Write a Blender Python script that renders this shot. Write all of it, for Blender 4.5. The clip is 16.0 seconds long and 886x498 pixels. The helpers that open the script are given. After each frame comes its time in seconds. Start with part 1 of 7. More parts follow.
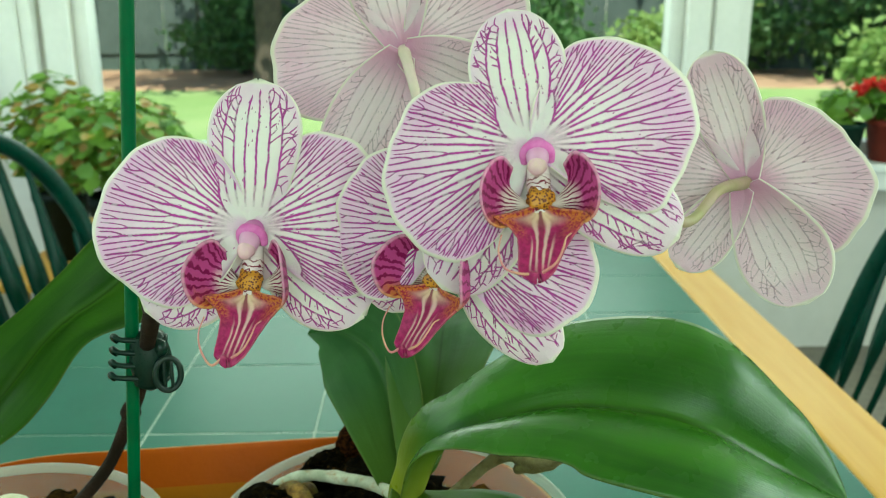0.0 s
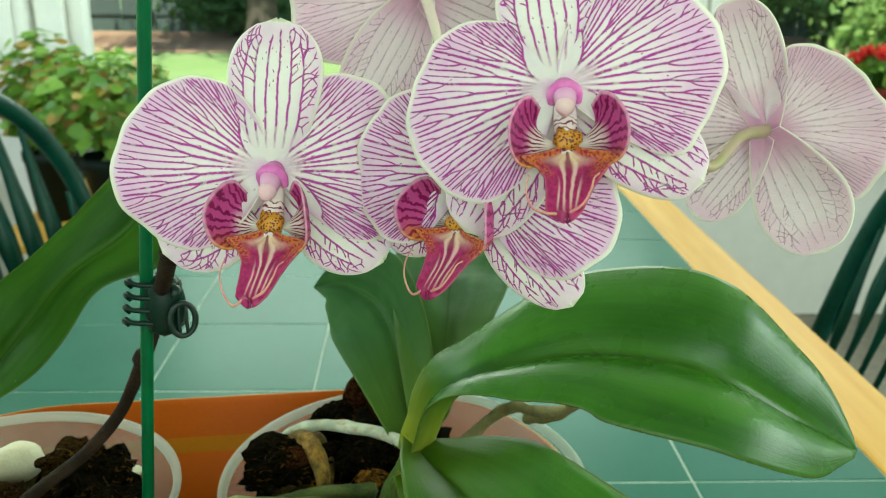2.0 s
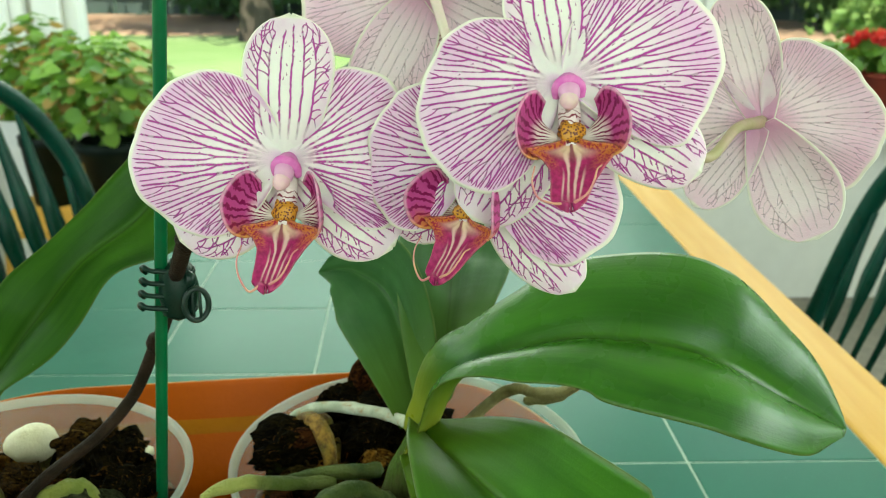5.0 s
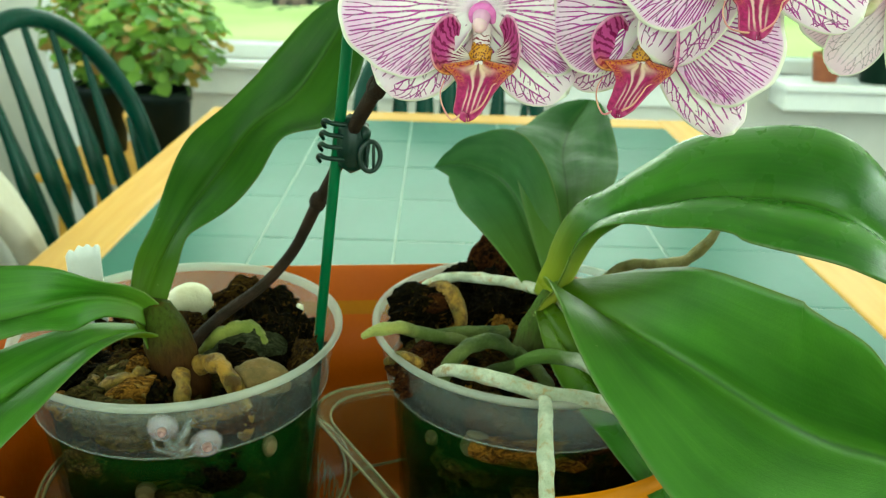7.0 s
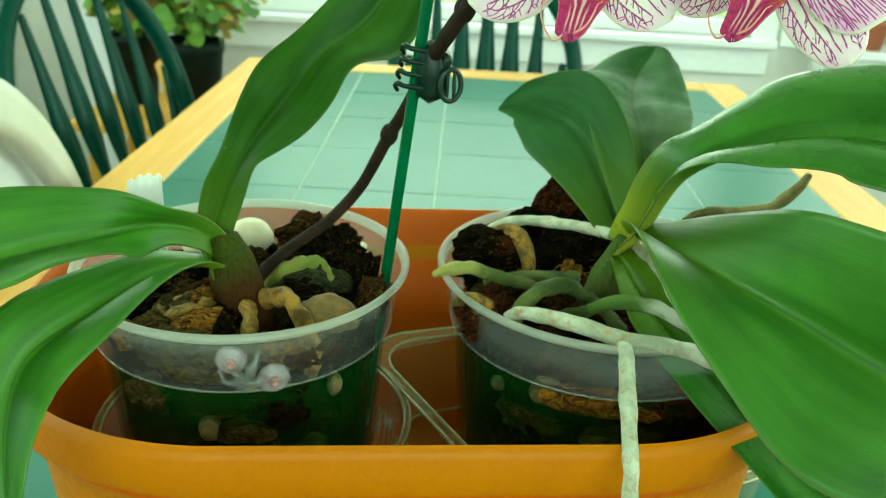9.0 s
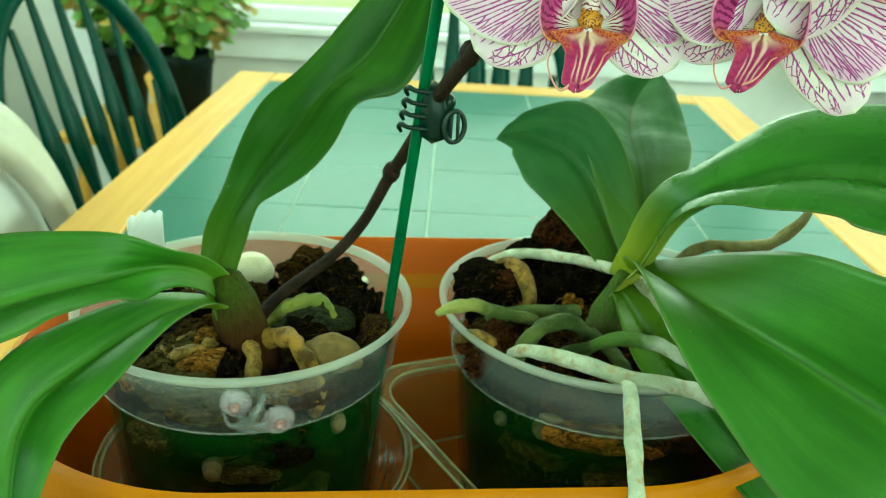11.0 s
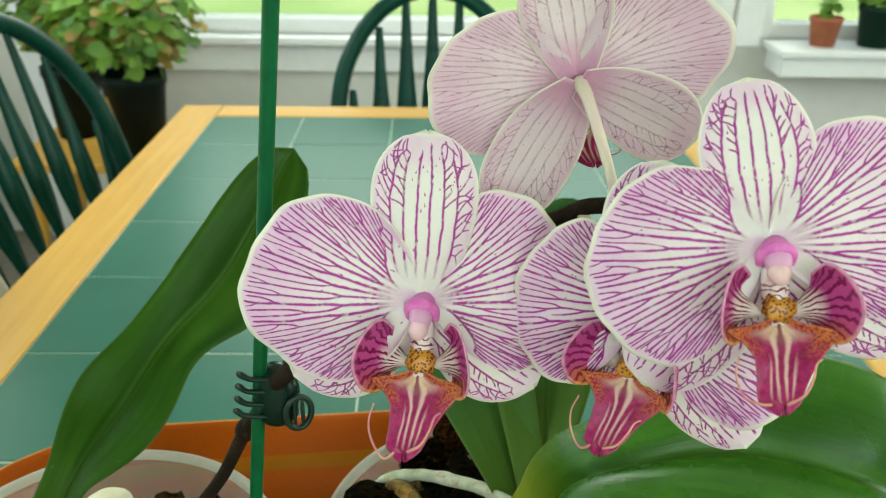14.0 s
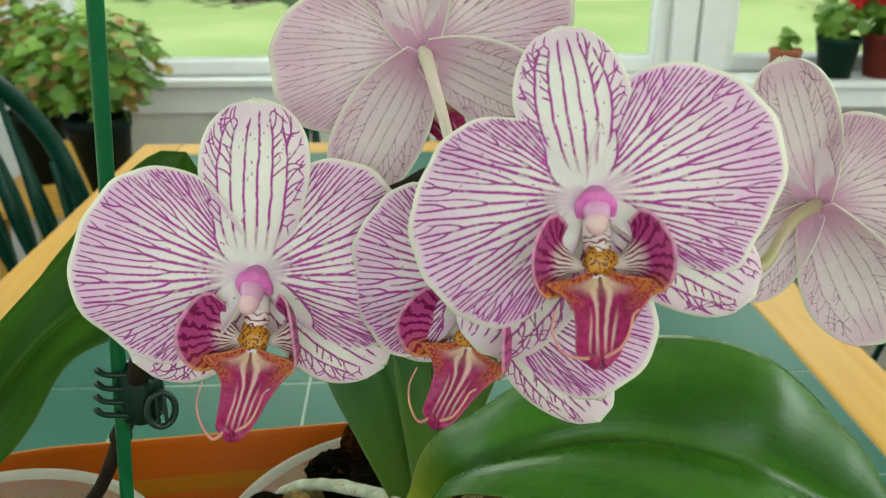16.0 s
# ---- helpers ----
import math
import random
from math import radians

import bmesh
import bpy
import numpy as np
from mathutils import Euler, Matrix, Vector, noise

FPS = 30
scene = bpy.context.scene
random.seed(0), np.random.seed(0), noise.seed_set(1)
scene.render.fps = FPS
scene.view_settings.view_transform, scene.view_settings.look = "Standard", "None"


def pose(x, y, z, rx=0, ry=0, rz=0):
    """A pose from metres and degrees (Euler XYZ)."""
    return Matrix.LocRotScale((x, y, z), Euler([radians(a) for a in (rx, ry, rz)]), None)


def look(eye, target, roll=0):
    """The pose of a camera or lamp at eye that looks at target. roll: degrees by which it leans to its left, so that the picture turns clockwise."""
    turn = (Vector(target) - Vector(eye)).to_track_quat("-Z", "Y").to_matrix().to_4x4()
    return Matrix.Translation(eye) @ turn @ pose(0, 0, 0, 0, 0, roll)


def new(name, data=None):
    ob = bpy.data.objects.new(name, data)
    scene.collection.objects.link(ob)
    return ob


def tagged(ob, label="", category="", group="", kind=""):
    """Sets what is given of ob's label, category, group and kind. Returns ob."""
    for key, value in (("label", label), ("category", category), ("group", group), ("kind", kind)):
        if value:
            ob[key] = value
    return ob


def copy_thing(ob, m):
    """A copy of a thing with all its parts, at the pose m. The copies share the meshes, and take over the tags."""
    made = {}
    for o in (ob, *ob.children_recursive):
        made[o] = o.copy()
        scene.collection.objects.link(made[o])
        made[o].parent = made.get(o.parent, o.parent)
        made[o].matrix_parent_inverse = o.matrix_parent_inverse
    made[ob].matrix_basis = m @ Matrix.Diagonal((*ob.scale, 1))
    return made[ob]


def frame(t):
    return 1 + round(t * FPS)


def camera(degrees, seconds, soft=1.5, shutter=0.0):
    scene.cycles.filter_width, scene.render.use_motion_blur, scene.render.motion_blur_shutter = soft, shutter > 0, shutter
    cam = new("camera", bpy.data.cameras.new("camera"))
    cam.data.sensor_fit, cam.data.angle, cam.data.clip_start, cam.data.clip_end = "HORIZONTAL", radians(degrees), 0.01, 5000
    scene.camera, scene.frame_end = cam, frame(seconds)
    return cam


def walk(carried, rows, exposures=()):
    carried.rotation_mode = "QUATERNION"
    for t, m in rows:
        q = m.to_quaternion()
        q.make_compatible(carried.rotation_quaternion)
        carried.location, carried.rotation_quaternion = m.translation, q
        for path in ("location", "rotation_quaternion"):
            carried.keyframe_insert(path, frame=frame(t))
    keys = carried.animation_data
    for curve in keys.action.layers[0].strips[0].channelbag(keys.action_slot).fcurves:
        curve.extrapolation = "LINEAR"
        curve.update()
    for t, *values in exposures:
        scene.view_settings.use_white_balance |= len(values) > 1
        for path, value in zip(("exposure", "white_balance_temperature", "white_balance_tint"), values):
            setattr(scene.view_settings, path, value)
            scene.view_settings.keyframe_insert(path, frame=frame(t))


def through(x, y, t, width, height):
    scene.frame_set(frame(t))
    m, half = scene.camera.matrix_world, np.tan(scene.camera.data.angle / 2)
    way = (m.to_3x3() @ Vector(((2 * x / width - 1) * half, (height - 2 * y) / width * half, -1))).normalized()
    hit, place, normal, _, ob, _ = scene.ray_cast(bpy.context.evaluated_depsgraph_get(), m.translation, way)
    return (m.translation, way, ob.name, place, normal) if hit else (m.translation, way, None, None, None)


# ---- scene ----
cam = camera(54.8, 16.0, soft=1.0)
PATH = [
    (0, (0.075, 0.003, 1.133), (0.126, 1.924, 0.581), 0.0),
    (0.5, (0.076, 0.001, 1.133), (0.12, 1.921, 0.572), 0.0),
    (1, (0.07, 0.002, 1.133), (0.117, 1.914, 0.549), 0.3),
    (1.5, (0.067, 0.006, 1.131), (0.127, 1.912, 0.53), 0.5),
    (2, (0.067, 0.002, 1.127), (0.139, 1.9, 0.5), 0.7),
    (2.5, (0.066, 0.004, 1.128), (0.13, 1.896, 0.482), 0.2),
    (3, (0.069, 0.001, 1.127), (0.126, 1.889, 0.468), -0.1),
    (3.2, (0.069, -0.002, 1.126), (0.117, 1.89, 0.48), 0.1),
    (5.3, (0.06, -0.008, 1.131), (0.145, 1.874, 0.46), 0.8),
    (5.5, (0.056, -0.013, 1.127), (0.132, 1.866, 0.448), 0.9),
    (6, (0.041, -0.024, 1.121), (0.111, 1.844, 0.409), 1.3),
    (6.5, (0.03, -0.035, 1.116), (0.084, 1.827, 0.388), 1.4),
    (7, (0.017, -0.048, 1.102), (0.044, 1.816, 0.376), 1.9),
    (7.5, (0.002, -0.042, 1.088), (-0.003, 1.809, 0.331), 2.5),
    (8, (-0.006, -0.039, 1.083), (-0.036, 1.807, 0.312), 3.6),
    (8.5, (-0.007, -0.041, 1.088), (-0.028, 1.796, 0.299), 3.8),
    (9, (-0.003, -0.04, 1.087), (-0.022, 1.79, 0.281), 3.1),
    (9.2, (-0.002, -0.038, 1.091), (-0.023, 1.787, 0.275), 2.8),
    (11.5, (-0.01, -0.034, 1.098), (0.004, 1.804, 0.311), 3.1),
    (12, (-0.003, -0.03, 1.098), (0.023, 1.805, 0.302), 2.7),
    (12.5, (0.002, -0.031, 1.109), (0.041, 1.795, 0.293), 2.5),
    (13, (-0.002, -0.03, 1.118), (0.025, 1.796, 0.302), 3.3),
    (13.5, (0.0125, 0.002, 1.1513), (0.0225, 1.821, 0.309), 3.2),
    (14, (0.031, 0.0445, 1.1723), (0.075, 1.8635, 0.3276), 0.9),
    (14.5, (0.055, 0.0555, 1.1713), (0.142, 1.8815, 0.3476), 0.2),
    (15, (0.0625, 0.055, 1.1573), (0.155, 1.884, 0.3396), -0.2),
    (15.5, (0.071, 0.05, 1.1583), (0.177, 1.89, 0.3676), -0.3),
    (16, (0.065, 0.043, 1.1543), (0.151, 1.9, 0.4016), -0.0),
]
EXPOSURE = [(0.0, 0.86, 6690, -14), (1.2, 0.89, 6760, -14), (2.5, 1.04, 6820, -6), (3.2, 1.06, 6870, -6), (5.3, 1.12, 6970, -7), (6.5, 1.26, 7020, -14), (7.5, 1.34, 6970, -20), (9.2, 1.38, 6970, -30), (11.5, 1.4, 6870, -36), (12.5, 1.38, 6920, -30), (13.5, 1.24, 7050, -23), (14.0, 0.94, 6900, 1), (14.5, 0.74, 6900, 14), (15.0, 0.74, 6900, 8), (15.5, 0.72, 6900, 2), (16.0, 0.72, 6900, 4)]
walk(cam, [(t, look(eye, target, roll)) for t, eye, target, roll in PATH], EXPOSURE)

# a small depth of field, as of a phone held close
cam.data.dof.use_dof = True
cam.data.dof.focus_distance = 0.235
cam.data.dof.aperture_fstop = 28.0

# ---- light ----
world = bpy.data.worlds.new("daylight")
scene.world = world
world.use_nodes = True
wn = world.node_tree
sky = wn.nodes.new("ShaderNodeTexSky")
sky.sky_type, sky.sun_disc = "NISHITA", False
sky.sun_elevation, sky.sun_rotation = radians(57), radians(186)
wn.links.new(sky.outputs[0], wn.nodes["Background"].inputs[0])
wn.nodes["Background"].inputs[1].default_value = 0.15
sun = new("sun", bpy.data.lights.new("sun", "SUN"))
sun.data.energy, sun.data.angle, sun.data.color = 5.0, radians(0.5), (1.0, 0.95, 0.86)
sun.matrix_basis = look((0, 0, 0), (0.06, 0.60, -0.95))


def window_light(name, at, toward, w, h, watts, colour=(0.93, 1.0, 0.98)):
    """Skylight through an opening."""
    lamp = new(name, bpy.data.lights.new(name, "AREA"))
    lamp.data.shape, lamp.data.size, lamp.data.size_y = "RECTANGLE", w, h
    lamp.data.energy, lamp.data.color = watts, colour
    lamp.matrix_basis = look(at, toward)


window_light("far_window_light", (0.05, 2.86, 1.72), (0.05, 0.2, 0.9), 1.7, 0.75, 15)
window_light("right_far_window_light", (1.9, 2.86, 1.72), (1.2, 0.2, 0.9), 1.5, 0.75, 10)
window_light("left_window_light", (-1.62, 1.0, 1.78), (0, 0.5, 0.9), 2.6, 0.70, 17)
window_light("right_window_light", (2.62, 0.2, 1.78), (0, 0.3, 0.9), 2.6, 0.70, 25)
# added fill from an unseen side, brightens the fronts of flowers and pots
window_light("back_fill_light", (0.3, -2.02, 1.78), (0.1, 0.3, 0.9), 2.6, 0.70, 13)


# ---- materials ----
class Nodes:
    """Writes a node material line by line."""

    def __init__(self, name):
        self.m = bpy.data.materials.new(name)
        self.m.use_nodes = True
        self.t = self.m.node_tree
        self.b = self.t.nodes["Principled BSDF"]
        self.out = self.t.nodes["Material Output"]

    def node(self, kind, **kw):
        n = self.t.nodes.new(kind)
        for k, v in kw.items():
            if k == "operation":
                n.operation = v
        return n

    def put(self, socket, v):
        if isinstance(v, bpy.types.NodeSocket):
            self.t.links.new(v, socket)
        elif isinstance(v, (tuple, list)):
            socket.default_value = (*v, 1.0) if len(v) == 3 and len(socket.default_value) == 4 else v
        else:
            socket.default_value = v

    def math(self, op, a, b=0.0, c=None, clamp=False):
        n = self.t.nodes.new("ShaderNodeMath")
        n.operation, n.use_clamp = op, clamp
        self.put(n.inputs[0], a)
        self.put(n.inputs[1], b)
        if c is not None:
            self.put(n.inputs[2], c)
        return n.outputs[0]

    def ramp(self, x, lo, hi, a=0.0, b=1.0):
        n = self.t.nodes.new("ShaderNodeMapRange")
        n.interpolation_type = "SMOOTHSTEP"
        for i, v in enumerate((x, lo, hi, a, b)):
            self.put(n.inputs[i], v)
        return n.outputs[0]

    def mix(self, f, a, b, blend="MIX"):
        n = self.t.nodes.new("ShaderNodeMix")
        n.data_type, n.blend_type = "RGBA", blend
        self.put(n.inputs[0], f)
        self.put(n.inputs[6], a)
        self.put(n.inputs[7], b)
        return n.outputs[2]

    def coords(self, which="Object"):
        return self.t.nodes.new("ShaderNodeTexCoord").outputs[which]

    def position(self):
        return self.t.nodes.new("ShaderNodeNewGeometry").outputs["Position"]

    def stretch(self, v, s, r=(0, 0, 0)):
        n = self.t.nodes.new("ShaderNodeMapping")
        n.inputs["Scale"].default_value = s
        n.inputs["Rotation"].default_value = r
        self.put(n.inputs[0], v)
        return n.outputs[0]

    def noise(self, v, scale, detail=3.0, rough=0.55, warp=0.0):
        n = self.t.nodes.new("ShaderNodeTexNoise")
        self.put(n.inputs["Vector"], v)
        n.inputs["Scale"].default_value, n.inputs["Detail"].default_value = scale, detail
        n.inputs["Roughness"].default_value, n.inputs["Distortion"].default_value = rough, warp
        return n.outputs["Fac"]

    def rnd(self, x):
        n = self.t.nodes.new("ShaderNodeTexWhiteNoise")
        n.noise_dimensions = "1D"
        self.put(n.inputs["W"], x)
        return n.outputs["Value"]

    def split(self, v):
        n = self.t.nodes.new("ShaderNodeSeparateXYZ")
        self.put(n.inputs[0], v)
        return n.outputs

    def object_random(self):
        return self.t.nodes.new("ShaderNodeObjectInfo").outputs["Random"]

    def bump(self, h, strength, dist):
        n = self.t.nodes.new("ShaderNodeBump")
        n.inputs["Strength"].default_value, n.inputs["Distance"].default_value = strength, dist
        self.put(n.inputs["Height"], h)
        self.t.links.new(n.outputs[0], self.b.inputs["Normal"])
        return self

    def base(self, colour, rough=0.5, metal=0.0, spec=0.5):
        self.put(self.b.inputs["Base Color"], colour)
        self.put(self.b.inputs["Roughness"], rough)
        self.put(self.b.inputs["Metallic"], metal)
        self.put(self.b.inputs["Specular IOR Level"], spec)
        return self

    def leafy(self, colour, amount):
        """Lets some light through, as a leaf or a petal does."""
        tr = self.t.nodes.new("ShaderNodeBsdfTranslucent")
        self.put(tr.inputs[0], colour)
        mx = self.t.nodes.new("ShaderNodeMixShader")
        mx.inputs[0].default_value = amount
        self.t.links.new(self.b.outputs[0], mx.inputs[1])
        self.t.links.new(tr.outputs[0], mx.inputs[2])
        self.t.links.new(mx.outputs[0], self.out.inputs[0])
        return self

    def see_through(self, amount):
        """Thin clear plastic: part of the light goes straight on."""
        tr = self.t.nodes.new("ShaderNodeBsdfTransparent")
        mx = self.t.nodes.new("ShaderNodeMixShader")
        self.put(mx.inputs[0], amount)
        self.t.links.new(self.b.outputs[0], mx.inputs[1])
        self.t.links.new(tr.outputs[0], mx.inputs[2])
        self.t.links.new(mx.outputs[0], self.out.inputs[0])
        return self


def mottled(name, a, b, scale, rough=0.5, metal=0.0, bump=0.0, bscale=None, spec=0.5, detail=4.0):
    """Two colours of one surface in soft patches, with fine relief."""
    m = Nodes(name)
    p = m.position()
    f = m.ramp(m.noise(p, scale, detail), 0.3, 0.7)
    fine = m.noise(p, bscale or scale * 9, 3.0)
    c = m.mix(f, a, b)
    c = m.mix(m.math("MULTIPLY", fine, 0.25), c, (b[0] * 0.6, b[1] * 0.6, b[2] * 0.6))
    m.base(c, m.ramp(fine, 0.2, 0.8, rough * 0.85, min(1, rough * 1.15)), metal, spec)
    if bump:
        m.bump(fine, 0.6, bump)
    return m.m


def petal_material(name, ground, blush, through, margin, sepal=False, heart=0.0):
    """White waxy tissue, tinted towards the margin and at the base, with a pale rim. UV: across, and out from the base."""
    m = Nodes(name)
    uv = m.split(m.coords("UV"))
    pos = m.position()
    cloud = m.noise(pos, 95.0, 3.0)
    k = m.math("ABSOLUTE", m.math("SUBTRACT", m.math("MULTIPLY", uv[0], 2.0), 1.0))
    out = uv[1]
    if sepal:
        out = m.math("MAXIMUM", m.math("MULTIPLY", k, 0.92), m.ramp(uv[1], 0.55, 1.0, 0.0, 1.0))
    tone = m.math("MULTIPLY", m.ramp(out, 0.34, 0.92), m.ramp(cloud, 0.25, 0.75, margin * 0.55, margin))
    tone = m.math("MAXIMUM", tone, m.ramp(uv[1], 0.05, 0.17, 0.0 if sepal else 0.55, 0.0))
    tone = m.math("MAXIMUM", tone, m.ramp(uv[1], 0.02, 0.42, heart, 0.0))
    tone = m.math("ADD", tone, m.ramp(m.noise(pos, 420.0, 2.0), 0.45, 0.75, 0.0, 0.10), clamp=True)
    edge = m.ramp(uv[1], 0.962, 0.985)
    if sepal:
        edge = m.math("MAXIMUM", m.ramp(k, 0.93, 0.975), edge)
    c = m.mix(tone, ground, blush)
    c = m.mix(m.math("MULTIPLY", edge, 0.9), c, (0.85, 0.86, 0.72))
    m.base(c, m.ramp(cloud, 0.2, 0.8, 0.48, 0.60), 0.0, 0.20)
    m.b.inputs["Sheen Weight"].default_value = 0.10
    cell = m.t.nodes.new("ShaderNodeTexVoronoi")
    cell.inputs["Scale"].default_value = 2600.0
    m.put(cell.inputs["Vector"], pos)
    m.bump(m.math("ADD", m.math("MULTIPLY", cell.outputs["Distance"], 0.35), m.noise(pos, 330.0, 3.0)), 0.45, 0.0006)
    m.leafy(c, through)
    return m.m


def vein_material(name, colour, halo, strength, through):
    """A vein in the petal: dense in its middle, fading at both sides and towards the base. UV: across, and out from the base."""
    m = Nodes(name)
    uv = m.split(m.coords("UV"))
    pos = m.position()
    k = m.math("ABSOLUTE", m.math("SUBTRACT", m.math("MULTIPLY", uv[0], 2.0), 1.0))
    k = m.math("MULTIPLY_ADD", m.math("SUBTRACT", m.noise(pos, 900.0, 2.0), 0.5), 0.55, k)
    core = m.ramp(k, 0.26, 0.64, 1.0, 0.0)
    side = m.ramp(k, 0.45, 0.98, 0.22, 0.0)
    ink = m.ramp(m.noise(pos, 480.0, 3.0), 0.28, 0.62, 0.42, 1.0)
    seen = m.math("MULTIPLY", m.math("MAXIMUM", m.math("MULTIPLY", core, ink), side), m.ramp(uv[1], 0.08, 0.34, 0.0, strength))
    c = m.mix(core, halo, m.mix(m.ramp(uv[1], 0.30, 0.90), colour, (colour[0] * 0.82, colour[1], colour[2] * 0.84)))
    m.base(c, 0.52, 0.0, 0.2).leafy(c, through)
    front = m.out.inputs[0].links[0].from_socket
    tr = m.t.nodes.new("ShaderNodeBsdfTransparent")
    mx = m.t.nodes.new("ShaderNodeMixShader")
    m.put(mx.inputs[0], seen)
    m.t.links.new(tr.outputs[0], mx.inputs[1])
    m.t.links.new(front, mx.inputs[2])
    m.t.links.new(mx.outputs[0], m.out.inputs[0])
    return m.m


BLUSH, ROSE = (0.74, 0.42, 0.70), (0.68, 0.35, 0.52)
PETAL = petal_material("petal_white", (0.86, 0.85, 0.81), BLUSH, 0.3, 0.74)
SEPAL = petal_material("sepal_white", (0.86, 0.86, 0.80), BLUSH, 0.3, 0.52, True)
PETAL_BACK = petal_material("petal_reverse", (0.83, 0.74, 0.76), ROSE, 0.42, 0.34, False, 0.9)
SEPAL_BACK = petal_material("sepal_reverse", (0.82, 0.73, 0.75), ROSE, 0.42, 0.34, True, 0.9)
VEIN = vein_material("purple_vein", (0.43, 0.022, 0.31), (0.66, 0.24, 0.62), 1.0, 0.25)
VEIN_BACK = vein_material("pale_purple_vein", (0.60, 0.25, 0.44), (0.72, 0.46, 0.60), 0.40, 0.35)


def lip_material(name, cells):
    """Magenta wing with dark stripes fanning from a pale striped throat; orange at its foot, a thin pale edge."""
    m = Nodes(name)
    uv = m.split(m.coords("UV"))
    pos = m.position()
    wob = m.math("SUBTRACT", m.noise(pos, 420.0, 2.0), 0.5)
    x = m.math("MULTIPLY", m.math("MULTIPLY_ADD", wob, 0.12, uv[0]), cells)
    f = m.math("ABSOLUTE", m.math("SUBTRACT", m.math("FRACT", x), 0.5))
    stripe = m.ramp(f, 0.12, 0.26, 1.0, 0.0)
    c = m.mix(stripe, (0.56, 0.075, 0.30), (0.24, 0.005, 0.090))
    inner = m.ramp(m.math("MULTIPLY_ADD", wob, 0.2, uv[1]), 0.28, 0.52, 1.0, 0.0)
    c = m.mix(inner, c, m.mix(m.math("MULTIPLY", stripe, m.ramp(uv[1], 0.08, 0.2)), (0.80, 0.70, 0.64), (0.22, 0.006, 0.07)))
    foot = m.math("MULTIPLY", m.ramp(m.math("MULTIPLY_ADD", wob, 0.3, uv[0]), 0.56, 0.86), m.ramp(uv[1], 0.40, 0.70))
    c = m.mix(m.math("MULTIPLY", foot, 0.9), c, m.mix(stripe, (0.68, 0.24, 0.03), (0.38, 0.03, 0.03)))
    c = m.mix(m.math("MULTIPLY", m.ramp(uv[1], 0.94, 0.99), 0.55), c, m.mix(m.ramp(uv[0], 0.6, 0.85), (0.78, 0.46, 0.58), (0.74, 0.40, 0.12)))
    m.base(c, 0.42, 0.0, 0.3).bump(m.noise(pos, 1400.0, 2.0), 0.4, 0.0004)
    m.leafy(c, 0.22)
    return m.m


def midlobe_material():
    """Mid lobe: crimson with pale rays down the middle, rusty and speckled at the shoulders."""
    m = Nodes("lip_midlobe")
    uv = m.split(m.coords("UV"))
    pos = m.position()
    wob = m.math("SUBTRACT", m.noise(pos, 350.0, 2.0), 0.5)
    a = m.math("ABSOLUTE", m.math("MULTIPLY_ADD", wob, 0.07, m.math("SUBTRACT", m.math("MULTIPLY", uv[0], 2.0), 1.0)))
    ray = m.ramp(m.math("ABSOLUTE", m.math("SUBTRACT", m.math("FRACT", m.math("MULTIPLY", a, 3.4)), 0.50)), 0.06, 0.32, 1.0, 0.0)
    reach = m.ramp(uv[1], 0.15, 0.75, 0.20, 0.50)
    ray = m.math("MULTIPLY", m.math("MULTIPLY", ray, m.ramp(m.math("SUBTRACT", a, reach), -0.10, 0.10, 1.0, 0.0)), m.ramp(uv[1], 0.70, 1.0, 1.0, 0.1))
    rust = m.math("MULTIPLY", m.ramp(m.math("MULTIPLY_ADD", wob, 0.2, uv[1]), 0.28, 0.58, 1.0, 0.0), m.ramp(a, 0.38, 0.80))
    c = m.mix(m.ramp(m.noise(pos, 700.0, 3.0), 0.3, 0.7), (0.45, 0.018, 0.145), (0.27, 0.006, 0.085))
    rusty = m.mix(m.ramp(m.noise(pos, 1500.0, 2.0), 0.45, 0.60), (0.64, 0.20, 0.03), (0.34, 0.020, 0.04))
    c = m.mix(m.math("MULTIPLY", rust, 0.9), c, rusty)
    c = m.mix(m.math("MULTIPLY", ray, 0.8), c, (0.80, 0.58, 0.50))
    neck = m.math("MULTIPLY", m.ramp(m.math("MULTIPLY_ADD", wob, 0.1, uv[1]), 0.12, 0.36, 0.9, 0.0), m.ramp(a, 0.30, 0.70, 1.0, 0.0))
    c = m.mix(neck, c, (0.80, 0.62, 0.40))
    core = m.math("MULTIPLY", m.ramp(a, 0.03, 0.08, 1.0, 0.0), m.ramp(uv[1], 0.10, 0.7, 1.0, 0.3))
    c = m.mix(m.math("MULTIPLY", core, 0.85), c, (0.20, 0.010, 0.05))
    edge = m.math("MULTIPLY", m.ramp(a, 0.93, 1.0), 0.18)
    c = m.mix(edge, c, (0.72, 0.36, 0.30))
    m.base(c, 0.36, 0.0, 0.35).bump(m.noise(pos, 1400.0, 2.0), 0.4, 0.0004)
    m.leafy(c, 0.2)
    return m.m


def callus_material():
    m = Nodes("callus_spotted")
    pos = m.position()
    vor = m.t.nodes.new("ShaderNodeTexVoronoi")
    vor.inputs["Scale"].default_value = 1500.0
    m.put(vor.inputs["Vector"], pos)
    spot = m.ramp(vor.outputs["Distance"], 0.34, 0.52, 1.0, 0.0)
    c = m.mix(m.math("MULTIPLY", spot, 0.95), (0.55, 0.24, 0.018), (0.10, 0.016, 0.008))
    m.base(c, 0.4)
    return m.m


